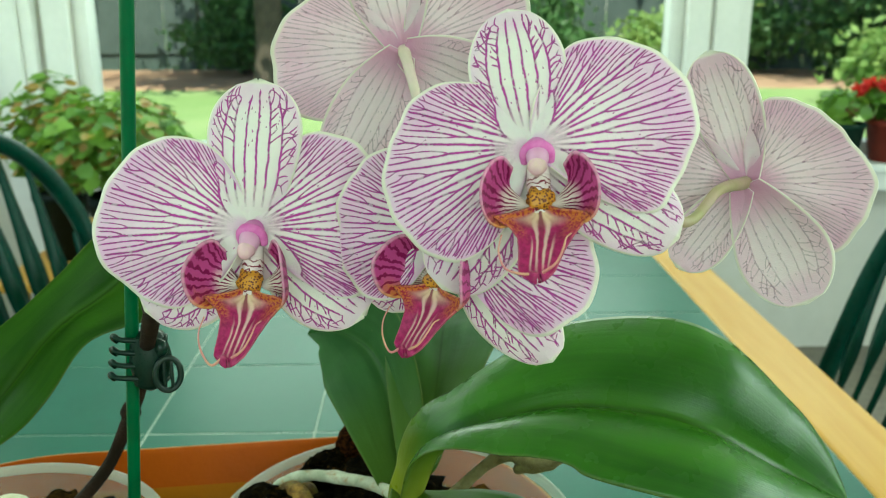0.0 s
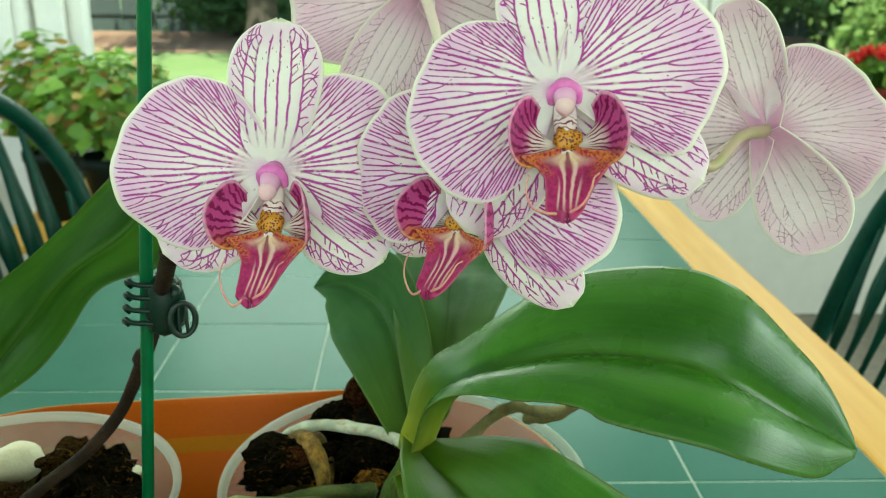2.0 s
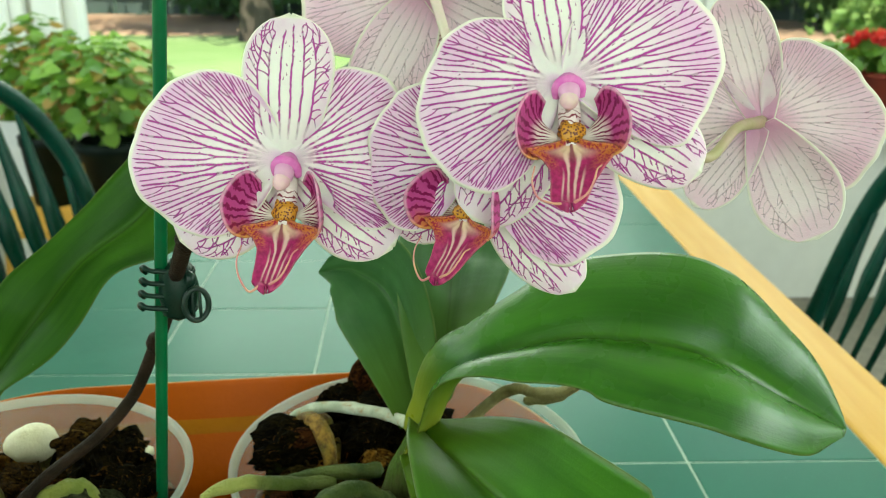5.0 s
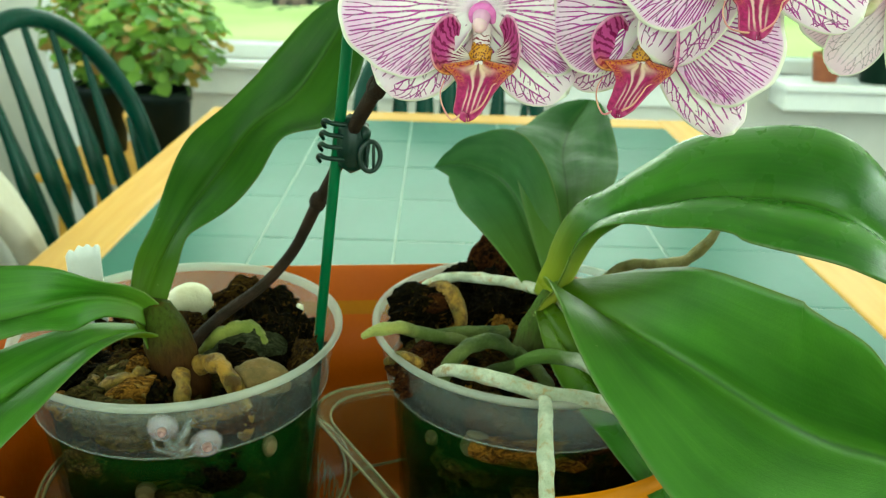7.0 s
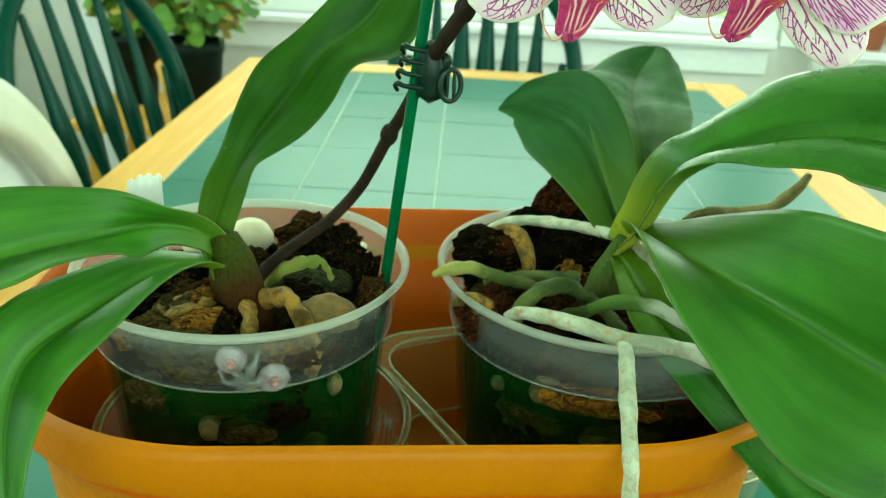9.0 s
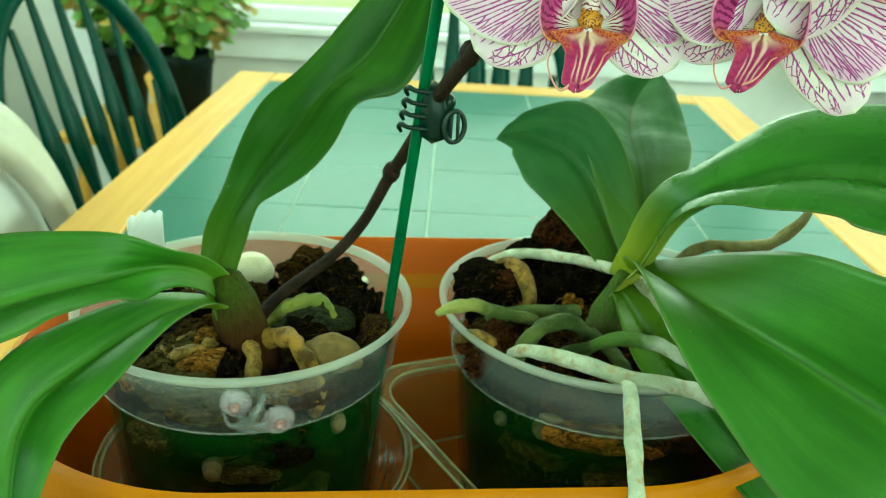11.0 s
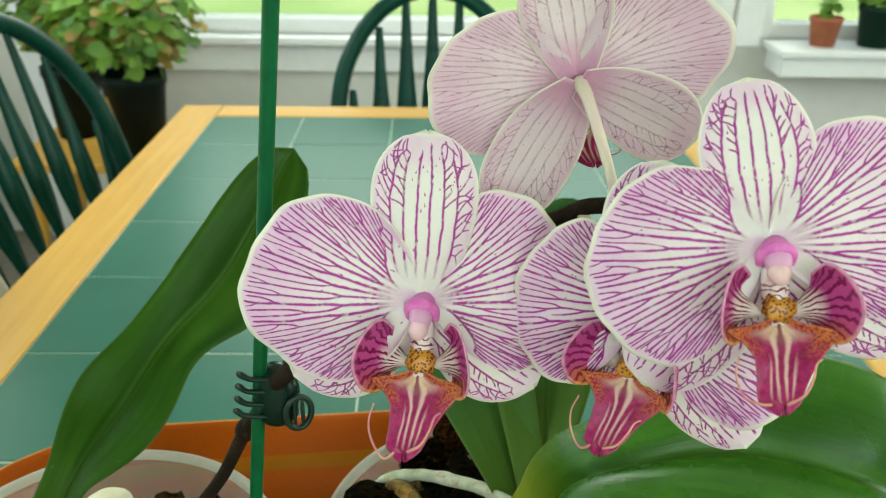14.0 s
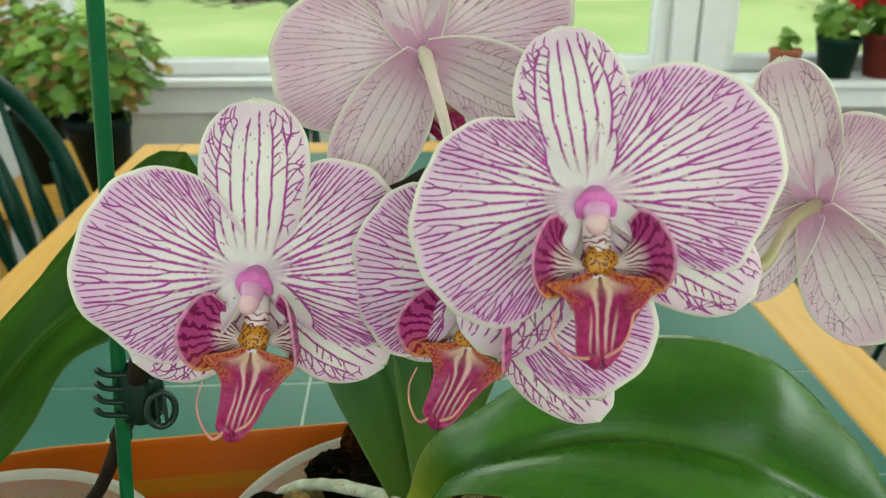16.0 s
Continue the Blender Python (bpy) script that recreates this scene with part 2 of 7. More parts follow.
def column_material():
    m = Nodes("column_pink")
    uv = m.split(m.coords("UV"))
    c = m.mix(m.ramp(uv[1], 0.15, 0.85), (0.58, 0.17, 0.45), (0.74, 0.40, 0.60))
    m.base(c, 0.38, 0.0, 0.45).leafy(c, 0.2)
    return m.m


HOOD = mottled("column_hood", (0.58, 0.095, 0.40), (0.68, 0.20, 0.50), 420, 0.42, spec=0.25)
LIP_SIDE = lip_material("lip_side_lobe", 11.0)
LIP_MID = midlobe_material()
CALLUS = callus_material()
COLUMN = column_material()
ANTHER = mottled("anther_cap", (0.74, 0.56, 0.48), (0.72, 0.44, 0.52), 300, 0.4, spec=0.25)
TENDRIL = mottled("tendril", (0.62, 0.34, 0.20), (0.55, 0.16, 0.20), 220, 0.4)
THROAT = Nodes("throat_barred")
_p = THROAT.position()
_v = THROAT.split(THROAT.coords("UV"))
_w = THROAT.math("MULTIPLY_ADD", THROAT.noise(_p, 500.0, 2.0), 2.2, THROAT.math("MULTIPLY", _v[1], 9.0))
_b = THROAT.math("MULTIPLY", THROAT.ramp(THROAT.math("ABSOLUTE", THROAT.math("SUBTRACT", THROAT.math("FRACT", _w), 0.5)), 0.10, 0.20, 1.0, 0.0), THROAT.ramp(_v[1], 0.25, 0.45))
_c = THROAT.mix(_b, (0.84, 0.74, 0.72), (0.22, 0.02, 0.05))
THROAT.base(_c, 0.4).leafy(_c, 0.2)
THROAT = THROAT.m
PEDICEL_PALE = mottled("pedicel_cream", (0.62, 0.58, 0.42), (0.66, 0.50, 0.48), 120, 0.45)
PEDICEL_GREEN = mottled("pedicel_green", (0.32, 0.30, 0.13), (0.42, 0.30, 0.22), 90, 0.45)


def leaf_material(name, dark, light, gloss, spec=0.2, young=0.6, petiole=(0.16, 0.235, 0.013), reach=0.40):
    """Thick waxy leaf: faint lengthwise streaks, yellower at its base, small scars; lit slopes and groove shade painted
    along the midrib.
    """
    m = Nodes(name)
    uv = m.coords("UV")
    s = m.split(uv)
    pos = m.position()
    streak = m.noise(m.stretch(uv, (46.0, 1.3, 1.0)), 1.0, 4.0, 0.6)
    patch = m.noise(m.stretch(uv, (2.2, 1.4, 1.0)), 1.4, 3.0)
    c = m.mix(m.ramp(patch, 0.3, 0.7), dark, light)
    c = m.mix(m.ramp(streak, 0.35, 0.80, 0.0, 0.22), c, (light[0] * 1.5, light[1] * 1.3, light[2] * 1.3))
    c = m.mix(m.math("MULTIPLY", m.ramp(m.noise(pos, 45.0, 4.0), 0.35, 0.75), 0.25), c, (dark[0] * 0.7, dark[1] * 0.7, dark[2] * 0.8))
    off = m.math("ABSOLUTE", m.math("SUBTRACT", s[0], 0.5))
    # lit slopes of the midrib channel, painted as a paler band
    c = m.mix(m.ramp(off, 0.0, 0.10, 0.28, 0.0), c, (light[0] * 1.7, light[1] * 1.3, light[2] * 1.2))
    # shade in the midrib groove, painted as a thin dark line
    c = m.mix(m.ramp(off, 0.0, 0.018, 0.55, 0.0), c, (dark[0] * 0.5, dark[1] * 0.5, dark[2] * 0.5))
    c = m.mix(m.ramp(s[1], 0.08, reach, young, 0.0), c, petiole)
    c = m.mix(m.ramp(off, 0.480, 0.5, 0.0, 0.6), c, (0.10, 0.13, 0.035))
    speck = m.ramp(m.noise(pos, 420.0, 1.0), 0.78, 0.84)
    c = m.mix(m.math("MULTIPLY", speck, 0.35), c, (0.22, 0.26, 0.12))
    m.base(c, m.ramp(m.noise(pos, 60.0, 3.0), 0.25, 0.75, gloss * 0.8, gloss * 1.3), 0.0, spec)
    m.bump(m.math("ADD", m.math("MULTIPLY", streak, 0.6), m.math("MULTIPLY", m.noise(pos, 900.0, 3.0), 0.5)), 0.30, 0.0006)
    m.leafy((light[0] * 2.0, light[1] * 1.5, light[2]), 0.12)
    return m.m


LEAF = leaf_material("orchid_leaf", (0.016, 0.078, 0.005), (0.052, 0.172, 0.016), 0.27, 0.24, 0.45)
# darker copy of the leaf: the upright leaf's weaker light put into its colour
LEAF_SHADED = leaf_material("orchid_leaf_shaded", (0.011, 0.046, 0.003), (0.032, 0.098, 0.007), 0.42, 0.08, 0.3)
LEAF_DULL = leaf_material("orchid_leaf_dull", (0.014, 0.060, 0.012), (0.036, 0.104, 0.026), 0.60, 0.07, 0.25)
# brighter copy of the leaf, coloured for those that catch more light
LEAF_LIT = leaf_material("orchid_leaf_lit", (0.020, 0.086, 0.005), (0.064, 0.198, 0.018), 0.40, 0.28, 0.3)
LEAF_ARCH = leaf_material("arching_leaf", (0.016, 0.078, 0.005), (0.052, 0.172, 0.016), 0.27, 0.24, 0.85, (0.34, 0.38, 0.040), 0.30)
LEAF_ARCH_UNDER = leaf_material("arching_leaf_underside", (0.026, 0.100, 0.008), (0.050, 0.155, 0.013), 0.45, 0.05, 0.95, (0.40, 0.42, 0.050), 0.34)
LEAF_UNDER = leaf_material("orchid_leaf_underside", (0.026, 0.100, 0.008), (0.050, 0.155, 0.013), 0.45, 0.05, 0.95)


def bark_material(name, a, b, streaks, amount):
    """Fibrous bark: torn grain, pale splinters, a little moss."""
    m = Nodes(name)
    pos = m.position()
    turn = m.stretch(pos, (1.0, 3.2, 1.6), (0.5, 0.9, 0.3))
    g = m.noise(turn, 230.0, 6.0, 0.7, 1.2)
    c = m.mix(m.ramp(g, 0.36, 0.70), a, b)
    fib = m.ramp(m.noise(m.stretch(pos, (1.0, 6.0, 2.0), (0.2, 0.7, 0.6)), 150.0, 4.0, 0.65), 0.56, 0.66)
    fib = m.math("MULTIPLY", fib, m.ramp(m.noise(pos, 60.0, 2.0), 0.42, 0.60))
    c = m.mix(m.math("MULTIPLY", fib, amount), c, streaks)
    moss = m.ramp(m.noise(pos, 90.0, 3.0), 0.60, 0.72)
    c = m.mix(m.math("MULTIPLY", moss, 0.30), c, (0.055, 0.065, 0.012))
    m.base(c, 0.9, 0.0, 0.04).bump(m.math("ADD", g, m.math("MULTIPLY", fib, 0.4)), 1.0, 0.004)
    return m.m


# dark bark, lowered to near black to hold the shade deep in the pots
BARK = bark_material("bark_dark_shaded", (0.0006, 0.0006, 0.0002), (0.017, 0.0115, 0.0018), (0.26, 0.12, 0.022), 0.6)
BARK_BROWN = bark_material("bark_brown", (0.005, 0.003, 0.001), (0.090, 0.045, 0.008), (0.30, 0.17, 0.035), 0.75)
BARK_RUST = bark_material("bark_rust", (0.006, 0.003, 0.0015), (0.115, 0.036, 0.008), (0.24, 0.12, 0.035), 0.6)
BARK_TAN = bark_material("bark_tan", (0.05, 0.020, 0.003), (0.44, 0.20, 0.030), (0.55, 0.36, 0.10), 0.7)
MOSS = bark_material("mossy_lumps", (0.022, 0.020, 0.005), (0.15, 0.10, 0.028), (0.10, 0.13, 0.02), 0.7)
ROCK = bark_material("mossy_rock", (0.018, 0.022, 0.009), (0.085, 0.092, 0.045), (0.15, 0.16, 0.09), 0.5)


def root_material(name, a, b, c3, spots=0.62, spec=0.28, start=None):
    m = Nodes(name)
    pos = m.position()
    f = m.noise(pos, 75.0, 4.0)
    c = m.mix(m.ramp(f, 0.35, 0.65), a, b)
    blot = m.ramp(m.noise(pos, 210.0, 4.0, 0.65), spots, spots + 0.22)
    c = m.mix(m.math("MULTIPLY", blot, 0.8), c, c3)
    if start:
        along = m.math("MULTIPLY_ADD", m.math("SUBTRACT", m.noise(pos, 160.0, 3.0), 0.5), 0.25, m.split(m.coords("UV"))[1])
        c = m.mix(m.ramp(along, 0.38, 0.66), start, c)
    fine = m.noise(pos, 1100.0, 4.0, 0.7)
    c = m.mix(m.math("MULTIPLY", m.ramp(fine, 0.50, 0.75), 0.35), c, (a[0] * 0.5, a[1] * 0.5, a[2] * 0.45))
    m.base(c, m.ramp(fine, 0.3, 0.7, 0.42, 0.72), 0.0, spec).bump(m.math("ADD", fine, m.noise(pos, 340.0, 4.0, 0.7)), 0.9, 0.0022)
    return m.m


ROOT_GREEN = root_material("root_green", (0.045, 0.078, 0.012), (0.125, 0.160, 0.034), (0.18, 0.12, 0.035), 0.64)
ROOT_SILVER = root_material("root_silver", (0.42, 0.47, 0.31), (0.74, 0.77, 0.60), (0.46, 0.28, 0.09), 0.49)
ROOT_GREENING = root_material("root_silver_greening", (0.36, 0.40, 0.25), (0.64, 0.68, 0.52), (0.40, 0.22, 0.07), 0.55, 0.28, (0.10, 0.19, 0.025))
ROOT_TIP = root_material("root_growing_tip", (0.09, 0.13, 0.02), (0.17, 0.21, 0.05), (0.16, 0.11, 0.03), 0.64, 0.28, (0.42, 0.44, 0.12))
ROOT_TAN = root_material("root_tan", (0.24, 0.21, 0.07), (0.46, 0.40, 0.18), (0.28, 0.13, 0.035), 0.56)
ROOT_BROWN = root_material("root_brown", (0.11, 0.10, 0.014), (0.46, 0.25, 0.040), (0.070, 0.026, 0.004), 0.42)
STEM_DARK = root_material("spike_dark", (0.018, 0.012, 0.007), (0.038, 0.022, 0.013), (0.075, 0.055, 0.034), 0.66, 0.08)


def crown_material(name, low, high, z0, z1):
    """Stem base clasped by old leaf sheaths: green above, brown where they have withered, with fine upright fibres."""
    m = Nodes(name)
    pos = m.position()
    z = m.math("MULTIPLY_ADD", m.math("SUBTRACT", m.noise(pos, 90.0, 3.0), 0.5), 0.016, m.split(pos)[2])
    c = m.mix(m.ramp(z, z0, z1), low, high)
    fibre = m.noise(m.stretch(pos, (1.0, 1.0, 0.12)), 900.0, 4.0, 0.65)
    c = m.mix(m.ramp(fibre, 0.42, 0.70, 0.0, 0.55), c, (low[0] * 0.35, low[1] * 0.35, low[2] * 0.35))
    c = m.mix(m.math("MULTIPLY", m.ramp(m.noise(pos, 160.0, 4.0), 0.52, 0.70), 0.55), c, (low[0] * 1.3, low[1] * 1.3, low[2] * 1.2))
    m.base(c, 0.6, 0.0, 0.05).bump(m.math("ADD", fibre, m.noise(pos, 240.0, 4.0)), 0.6, 0.0012)
    return m.m


CROWN = crown_material("crown_brown", (0.040, 0.016, 0.004), (0.036, 0.056, 0.006), 0.938, 0.962)
CROWN_GREEN = crown_material("crown_green", (0.050, 0.046, 0.018), (0.060, 0.105, 0.016), 0.924, 0.946)
STAKE = mottled("green_stake", (0.004, 0.105, 0.034), (0.003, 0.075, 0.024), 60, 0.35, bump=0.0003, spec=0.2)
CLIP = mottled("dark_green_plastic", (0.003, 0.016, 0.010), (0.005, 0.022, 0.014), 200, 0.3, spec=0.2)
CLIP_WORN = mottled("worn_green_plastic", (0.006, 0.020, 0.014), (0.014, 0.028, 0.021), 300, 0.35, spec=0.3)
ROOT_OLIVE = root_material("root_olive", (0.15, 0.20, 0.028), (0.30, 0.32, 0.065), (0.10, 0.060, 0.012), 0.60)
# one plastic in two tones: inner redder for bounced light, outer yellower where lit
PLANTER = mottled("terracotta_plastic", (0.54, 0.105, 0.004), (0.48, 0.090, 0.004), 12, 0.45, bump=0.0004, bscale=300, spec=0.12)
PLANTER_LIT = mottled("lit_terracotta_plastic", (0.44, 0.150, 0.002), (0.40, 0.130, 0.002), 12, 0.45, bump=0.0004, bscale=300, spec=0.15)
PEBBLE = mottled("cream_pebble", (0.70, 0.66, 0.48), (0.62, 0.55, 0.36), 90, 0.5, bump=0.0006)
TAG = mottled("white_tag", (0.80, 0.82, 0.79), (0.76, 0.78, 0.76), 90, 0.45)


def clear_plastic(name, tint, clear, rough, spec=0.5, milk=0.0):
    """Thin clear or milky plastic; what is milky glows with the light behind it."""
    m = Nodes(name)
    pos = m.position()
    m.base(tint, m.ramp(m.noise(pos, 70.0, 4.0), 0.3, 0.7, rough, rough * 1.8), 0.0, spec)
    m.bump(m.noise(pos, 55.0, 2.0), 0.15, 0.002)
    if milk:
        m.leafy(tint, milk)
    front = m.out.inputs[0].links[0].from_socket
    tr = m.t.nodes.new("ShaderNodeBsdfTransparent")
    mx = m.t.nodes.new("ShaderNodeMixShader")
    m.put(mx.inputs[0], m.ramp(m.noise(pos, 28.0, 2.0), 0.3, 0.7, min(1.0, clear * 1.02), clear * 0.97))
    m.t.links.new(front, mx.inputs[1])
    m.t.links.new(tr.outputs[0], mx.inputs[2])
    m.t.links.new(mx.outputs[0], m.out.inputs[0])
    return m.m


POT_RIM = clear_plastic("frosted_pot_rim", (0.66, 0.70, 0.62), 0.50, 0.25, 0.4, 0.6)
POT_WALL = clear_plastic("clear_pot_wall", (0.44, 0.50, 0.47), 0.83, 0.09, 0.5, 0.7)
POT_RIDGE = clear_plastic("clear_pot_ridge", (0.60, 0.66, 0.56), 0.74, 0.10, 0.5, 0.4)
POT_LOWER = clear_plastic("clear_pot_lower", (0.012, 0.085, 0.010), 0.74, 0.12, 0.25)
CLEAR = clear_plastic("clear_tray", (0.30, 0.27, 0.10), 0.88, 0.05, 0.6)
CLEAR_RIM = clear_plastic("clear_tray_rim", (0.40, 0.36, 0.17), 0.80, 0.06, 0.8)
CLEAR_EDGE = clear_plastic("clear_tray_edge", (0.50, 0.46, 0.26), 0.40, 0.08, 0.8)
CUP = clear_plastic("milky_suction_cup", (0.46, 0.42, 0.44), 0.62, 0.15, 0.5)
HOOK = clear_plastic("clear_hook", (0.16, 0.18, 0.16), 0.66, 0.02, 1.0)
TAN_STONE = mottled("tan_stone", (0.22, 0.135, 0.050), (0.12, 0.088, 0.030), 150, 0.65, bump=0.0012, spec=0.15)
GRAVEL = mottled("tan_gravel", (0.20, 0.18, 0.08), (0.13, 0.10, 0.04), 120, 0.6)
PINKISH = mottled("pinkish_stud", (0.34, 0.20, 0.18), (0.28, 0.17, 0.15), 300, 0.4)


def tile_material():
    """Glazed green tile, each a little different."""
    m = Nodes("green_glazed_tile")
    pos = m.position()
    c = m.mix(m.ramp(m.noise(pos, 9.0, 3.0), 0.3, 0.7), (0.015, 0.098, 0.068), (0.020, 0.115, 0.084))
    c = m.mix(m.math("MULTIPLY", m.object_random(), 0.5), c, (0.020, 0.120, 0.080))
    fine = m.noise(pos, 130.0, 3.0)
    c = m.mix(m.math("MULTIPLY", m.ramp(m.noise(pos, 600.0, 1.0), 0.66, 0.74), 0.35), c, (0.08, 0.20, 0.15))
    m.base(c, m.ramp(fine, 0.2, 0.8, 0.30, 0.35), 0.0, 0.15)
    m.bump(m.math("ADD", fine, m.math("MULTIPLY", m.noise(pos, 24.0, 2.0), 0.4)), 0.03, 0.0006)
    return m.m


def wood_material(name, a, b, along, rough):
    m = Nodes(name)
    pos = m.position()
    sc = [34.0, 34.0, 34.0]
    sc["xyz".index(along)] = 2.2
    g = m.noise(m.stretch(pos, tuple(sc)), 1.6, 5.0, 0.6, 0.4)
    c = m.mix(m.ramp(g, 0.3, 0.7), a, b)
    c = m.mix(m.math("MULTIPLY", m.noise(pos, 3.0, 2.0), 0.3), c, (b[0] * 0.8, b[1] * 0.75, b[2] * 0.7))
    m.base(c, m.ramp(g, 0.2, 0.8, rough * 0.85, rough * 1.2), 0.0, 0.25).bump(g, 0.2, 0.0008)
    return m.m


TILE = tile_material()
GROUT = mottled("pale_grout", (0.46, 0.54, 0.46), (0.38, 0.46, 0.40), 40, 0.85, bump=0.0008)
OAK_Y = wood_material("light_oak_lengthwise", (0.60, 0.34, 0.066), (0.53, 0.28, 0.046), "y", 0.42)
OAK_X = wood_material("light_oak_crosswise", (0.60, 0.34, 0.066), (0.53, 0.28, 0.046), "x", 0.42)
OAK_Z = wood_material("light_oak_upright", (0.60, 0.34, 0.066), (0.53, 0.28, 0.046), "z", 0.42)
CHAIR_GREEN = mottled("dark_green_paint", (0.0015, 0.032, 0.020), (0.002, 0.042, 0.027), 20, 0.30, spec=0.14, bump=0.0003)
CREAM = mottled("cream_paint", (0.56, 0.53, 0.44), (0.52, 0.49, 0.40), 14, 0.5)
WHITE = mottled("white_painted_wood", (0.78, 0.79, 0.77), (0.73, 0.74, 0.72), 5, 0.5, bump=0.0005)
WALL = mottled("offwhite_wall", (0.66, 0.65, 0.60), (0.61, 0.60, 0.55), 2.5, 0.75, bump=0.0006)
CEIL = mottled("white_ceiling", (0.80, 0.80, 0.78), (0.76, 0.76, 0.74), 3, 0.8)
FLOOR = mottled("floor_carpet", (0.22, 0.20, 0.16), (0.16, 0.145, 0.12), 30, 0.9, bump=0.002)
BLACK_POT = mottled("black_pot", (0.004, 0.010, 0.007), (0.007, 0.014, 0.010), 40, 0.45, spec=0.12)
GREEN_POT = mottled("dark_green_pot", (0.004, 0.024, 0.014), (0.006, 0.030, 0.018), 40, 0.45, spec=0.15)
TERRACOTTA = mottled("terracotta", (0.42, 0.13, 0.06), (0.36, 0.10, 0.05), 30, 0.8, bump=0.0006)
RED_POT = mottled("brick_red_pot", (0.22, 0.035, 0.022), (0.18, 0.028, 0.018), 30, 0.55, spec=0.2)


def foliage_material(name, a, b, through=0.25):
    m = Nodes(name)
    g = m.t.nodes.new("ShaderNodeNewGeometry")
    c = m.mix(g.outputs["Random Per Island"], a, b)
    m.base(c, 0.5, 0.0, 0.4).leafy((b[0] * 1.6, b[1] * 1.6, b[2] * 1.2), through)
    return m.m


GERANIUM = foliage_material("geranium_leaves", (0.045, 0.13, 0.017), (0.21, 0.36, 0.055))
GERANIUM_RED = foliage_material("reddish_leaves", (0.20, 0.10, 0.03), (0.36, 0.28, 0.06))
RED_FLOWER = foliage_material("red_flowers", (0.55, 0.020, 0.030), (0.70, 0.06, 0.05))
PINK_FLOWER = foliage_material("pink_flowers", (0.65, 0.16, 0.28), (0.72, 0.28, 0.36))
TREE_LEAF = foliage_material("tree_leaves", (0.025, 0.085, 0.025), (0.08, 0.17, 0.05))
BUSH_LEAF = foliage_material("bush_leaves", (0.12, 0.22, 0.06), (0.26, 0.36, 0.12))
TRUNK = mottled("tree_bark", (0.055, 0.042, 0.032), (0.09, 0.07, 0.052), 8, 0.9, bump=0.01)
FENCE = mottled("grey_fence_boards", (0.075, 0.105, 0.10), (0.05, 0.075, 0.07), 1.5, 0.8)


def lawn_material():
    m = Nodes("lawn")
    pos = m.position()
    c = m.mix(m.ramp(m.noise(pos, 0.35, 3.0), 0.35, 0.65), (0.22, 0.33, 0.13), (0.32, 0.41, 0.20))
    c = m.mix(m.math("MULTIPLY", m.noise(pos, 25.0, 3.0), 0.5), c, (0.10, 0.20, 0.04))
    bare = m.ramp(m.noise(pos, 0.12, 2.0), 0.60, 0.70)
    c = m.mix(bare, c, (0.34, 0.22, 0.13))
    m.base(c, 0.9, 0.0, 0.2).bump(m.noise(pos, 30.0, 3.0), 0.5, 0.03)
    return m.m


LAWN = lawn_material()
MULCH = mottled("mulch", (0.32, 0.19, 0.12), (0.42, 0.28, 0.19), 2.0, 0.95, bump=0.02)
GLASS = Nodes("window_glass")
GLASS.base((0.01, 0.012, 0.011), 0.02, 0.0, 0.3).see_through(0.94)
GLASS = GLASS.m


# ---- mesh helpers ----
def mesh_of(name, verts, faces, mats, slots=None, uvs=None, smooth=True):
    me = bpy.data.meshes.new(name)
    me.from_pydata([tuple(v) for v in verts], [], [tuple(int(i) for i in f) for f in faces])
    for mt in mats if isinstance(mats, (list, tuple)) else [mats]:
        me.materials.append(mt)
    if slots is not None:
        me.polygons.foreach_set("material_index", np.array(slots, dtype=np.int32))
    if smooth:
        me.polygons.foreach_set("use_smooth", np.ones(len(me.polygons), dtype=bool))
    if uvs is not None:
        layer = me.uv_layers.new(name="UVMap")
        idx = np.empty(len(me.loops), dtype=np.int32)
        me.loops.foreach_get("vertex_index", idx)
        layer.data.foreach_set("uv", np.asarray(uvs, dtype=np.float32)[idx].ravel())
    me.update()
    return me


def part(name, data, parent=None, label="", material=None):
    """Links mesh data (or a bmesh) as one object, in place, under a thing or a part."""
    if isinstance(data, bmesh.types.BMesh):
        me = bpy.data.meshes.new(name)
        data.normal_update()
        data.to_mesh(me)
        data.free()
        data = me
        if material:
            data.materials.append(material)
    ob = new(name, data)
    if parent:
        ob.parent = parent
        m = Matrix.Identity(4)
        if parent.parent is None:
            m = parent.matrix_basis.inverted()
        ob.matrix_parent_inverse = m
    if label:
        ob["label"] = label
    return ob


def thing(name, at, label, category, group="", kind=""):
    ob = new(name)
    ob.location = at
    ob.matrix_basis = Matrix.Translation(at)
    ob.empty_display_size = 0.02
    return tagged(ob, label, category, group, kind)


def box_bm(x0, x1, y0, y1, z0, z1, bevel=0.0, seg=2):
    bm = bmesh.new()
    bmesh.ops.create_cube(bm, size=1.0)
    for v in bm.verts:
        v.co = Vector((x0 + (v.co.x + 0.5) * (x1 - x0), y0 + (v.co.y + 0.5) * (y1 - y0), z0 + (v.co.z + 0.5) * (z1 - z0)))
    if bevel:
        bmesh.ops.bevel(bm, geom=bm.edges[:], offset=bevel, segments=seg, affect="EDGES", profile=0.5)
    return bm


def join_bm(*bms):
    """Several bmeshes as one."""
    out = bmesh.new()
    for b in bms:
        me = bpy.data.meshes.new("tmp")
        b.to_mesh(me)
        b.free()
        out.from_mesh(me)
        bpy.data.meshes.remove(me)
    return out


def structure(name, bm, material, label, category, parent=None):
    ob = part(name, bm, parent, label, material)
    return tagged(ob, label, category, kind="structure")


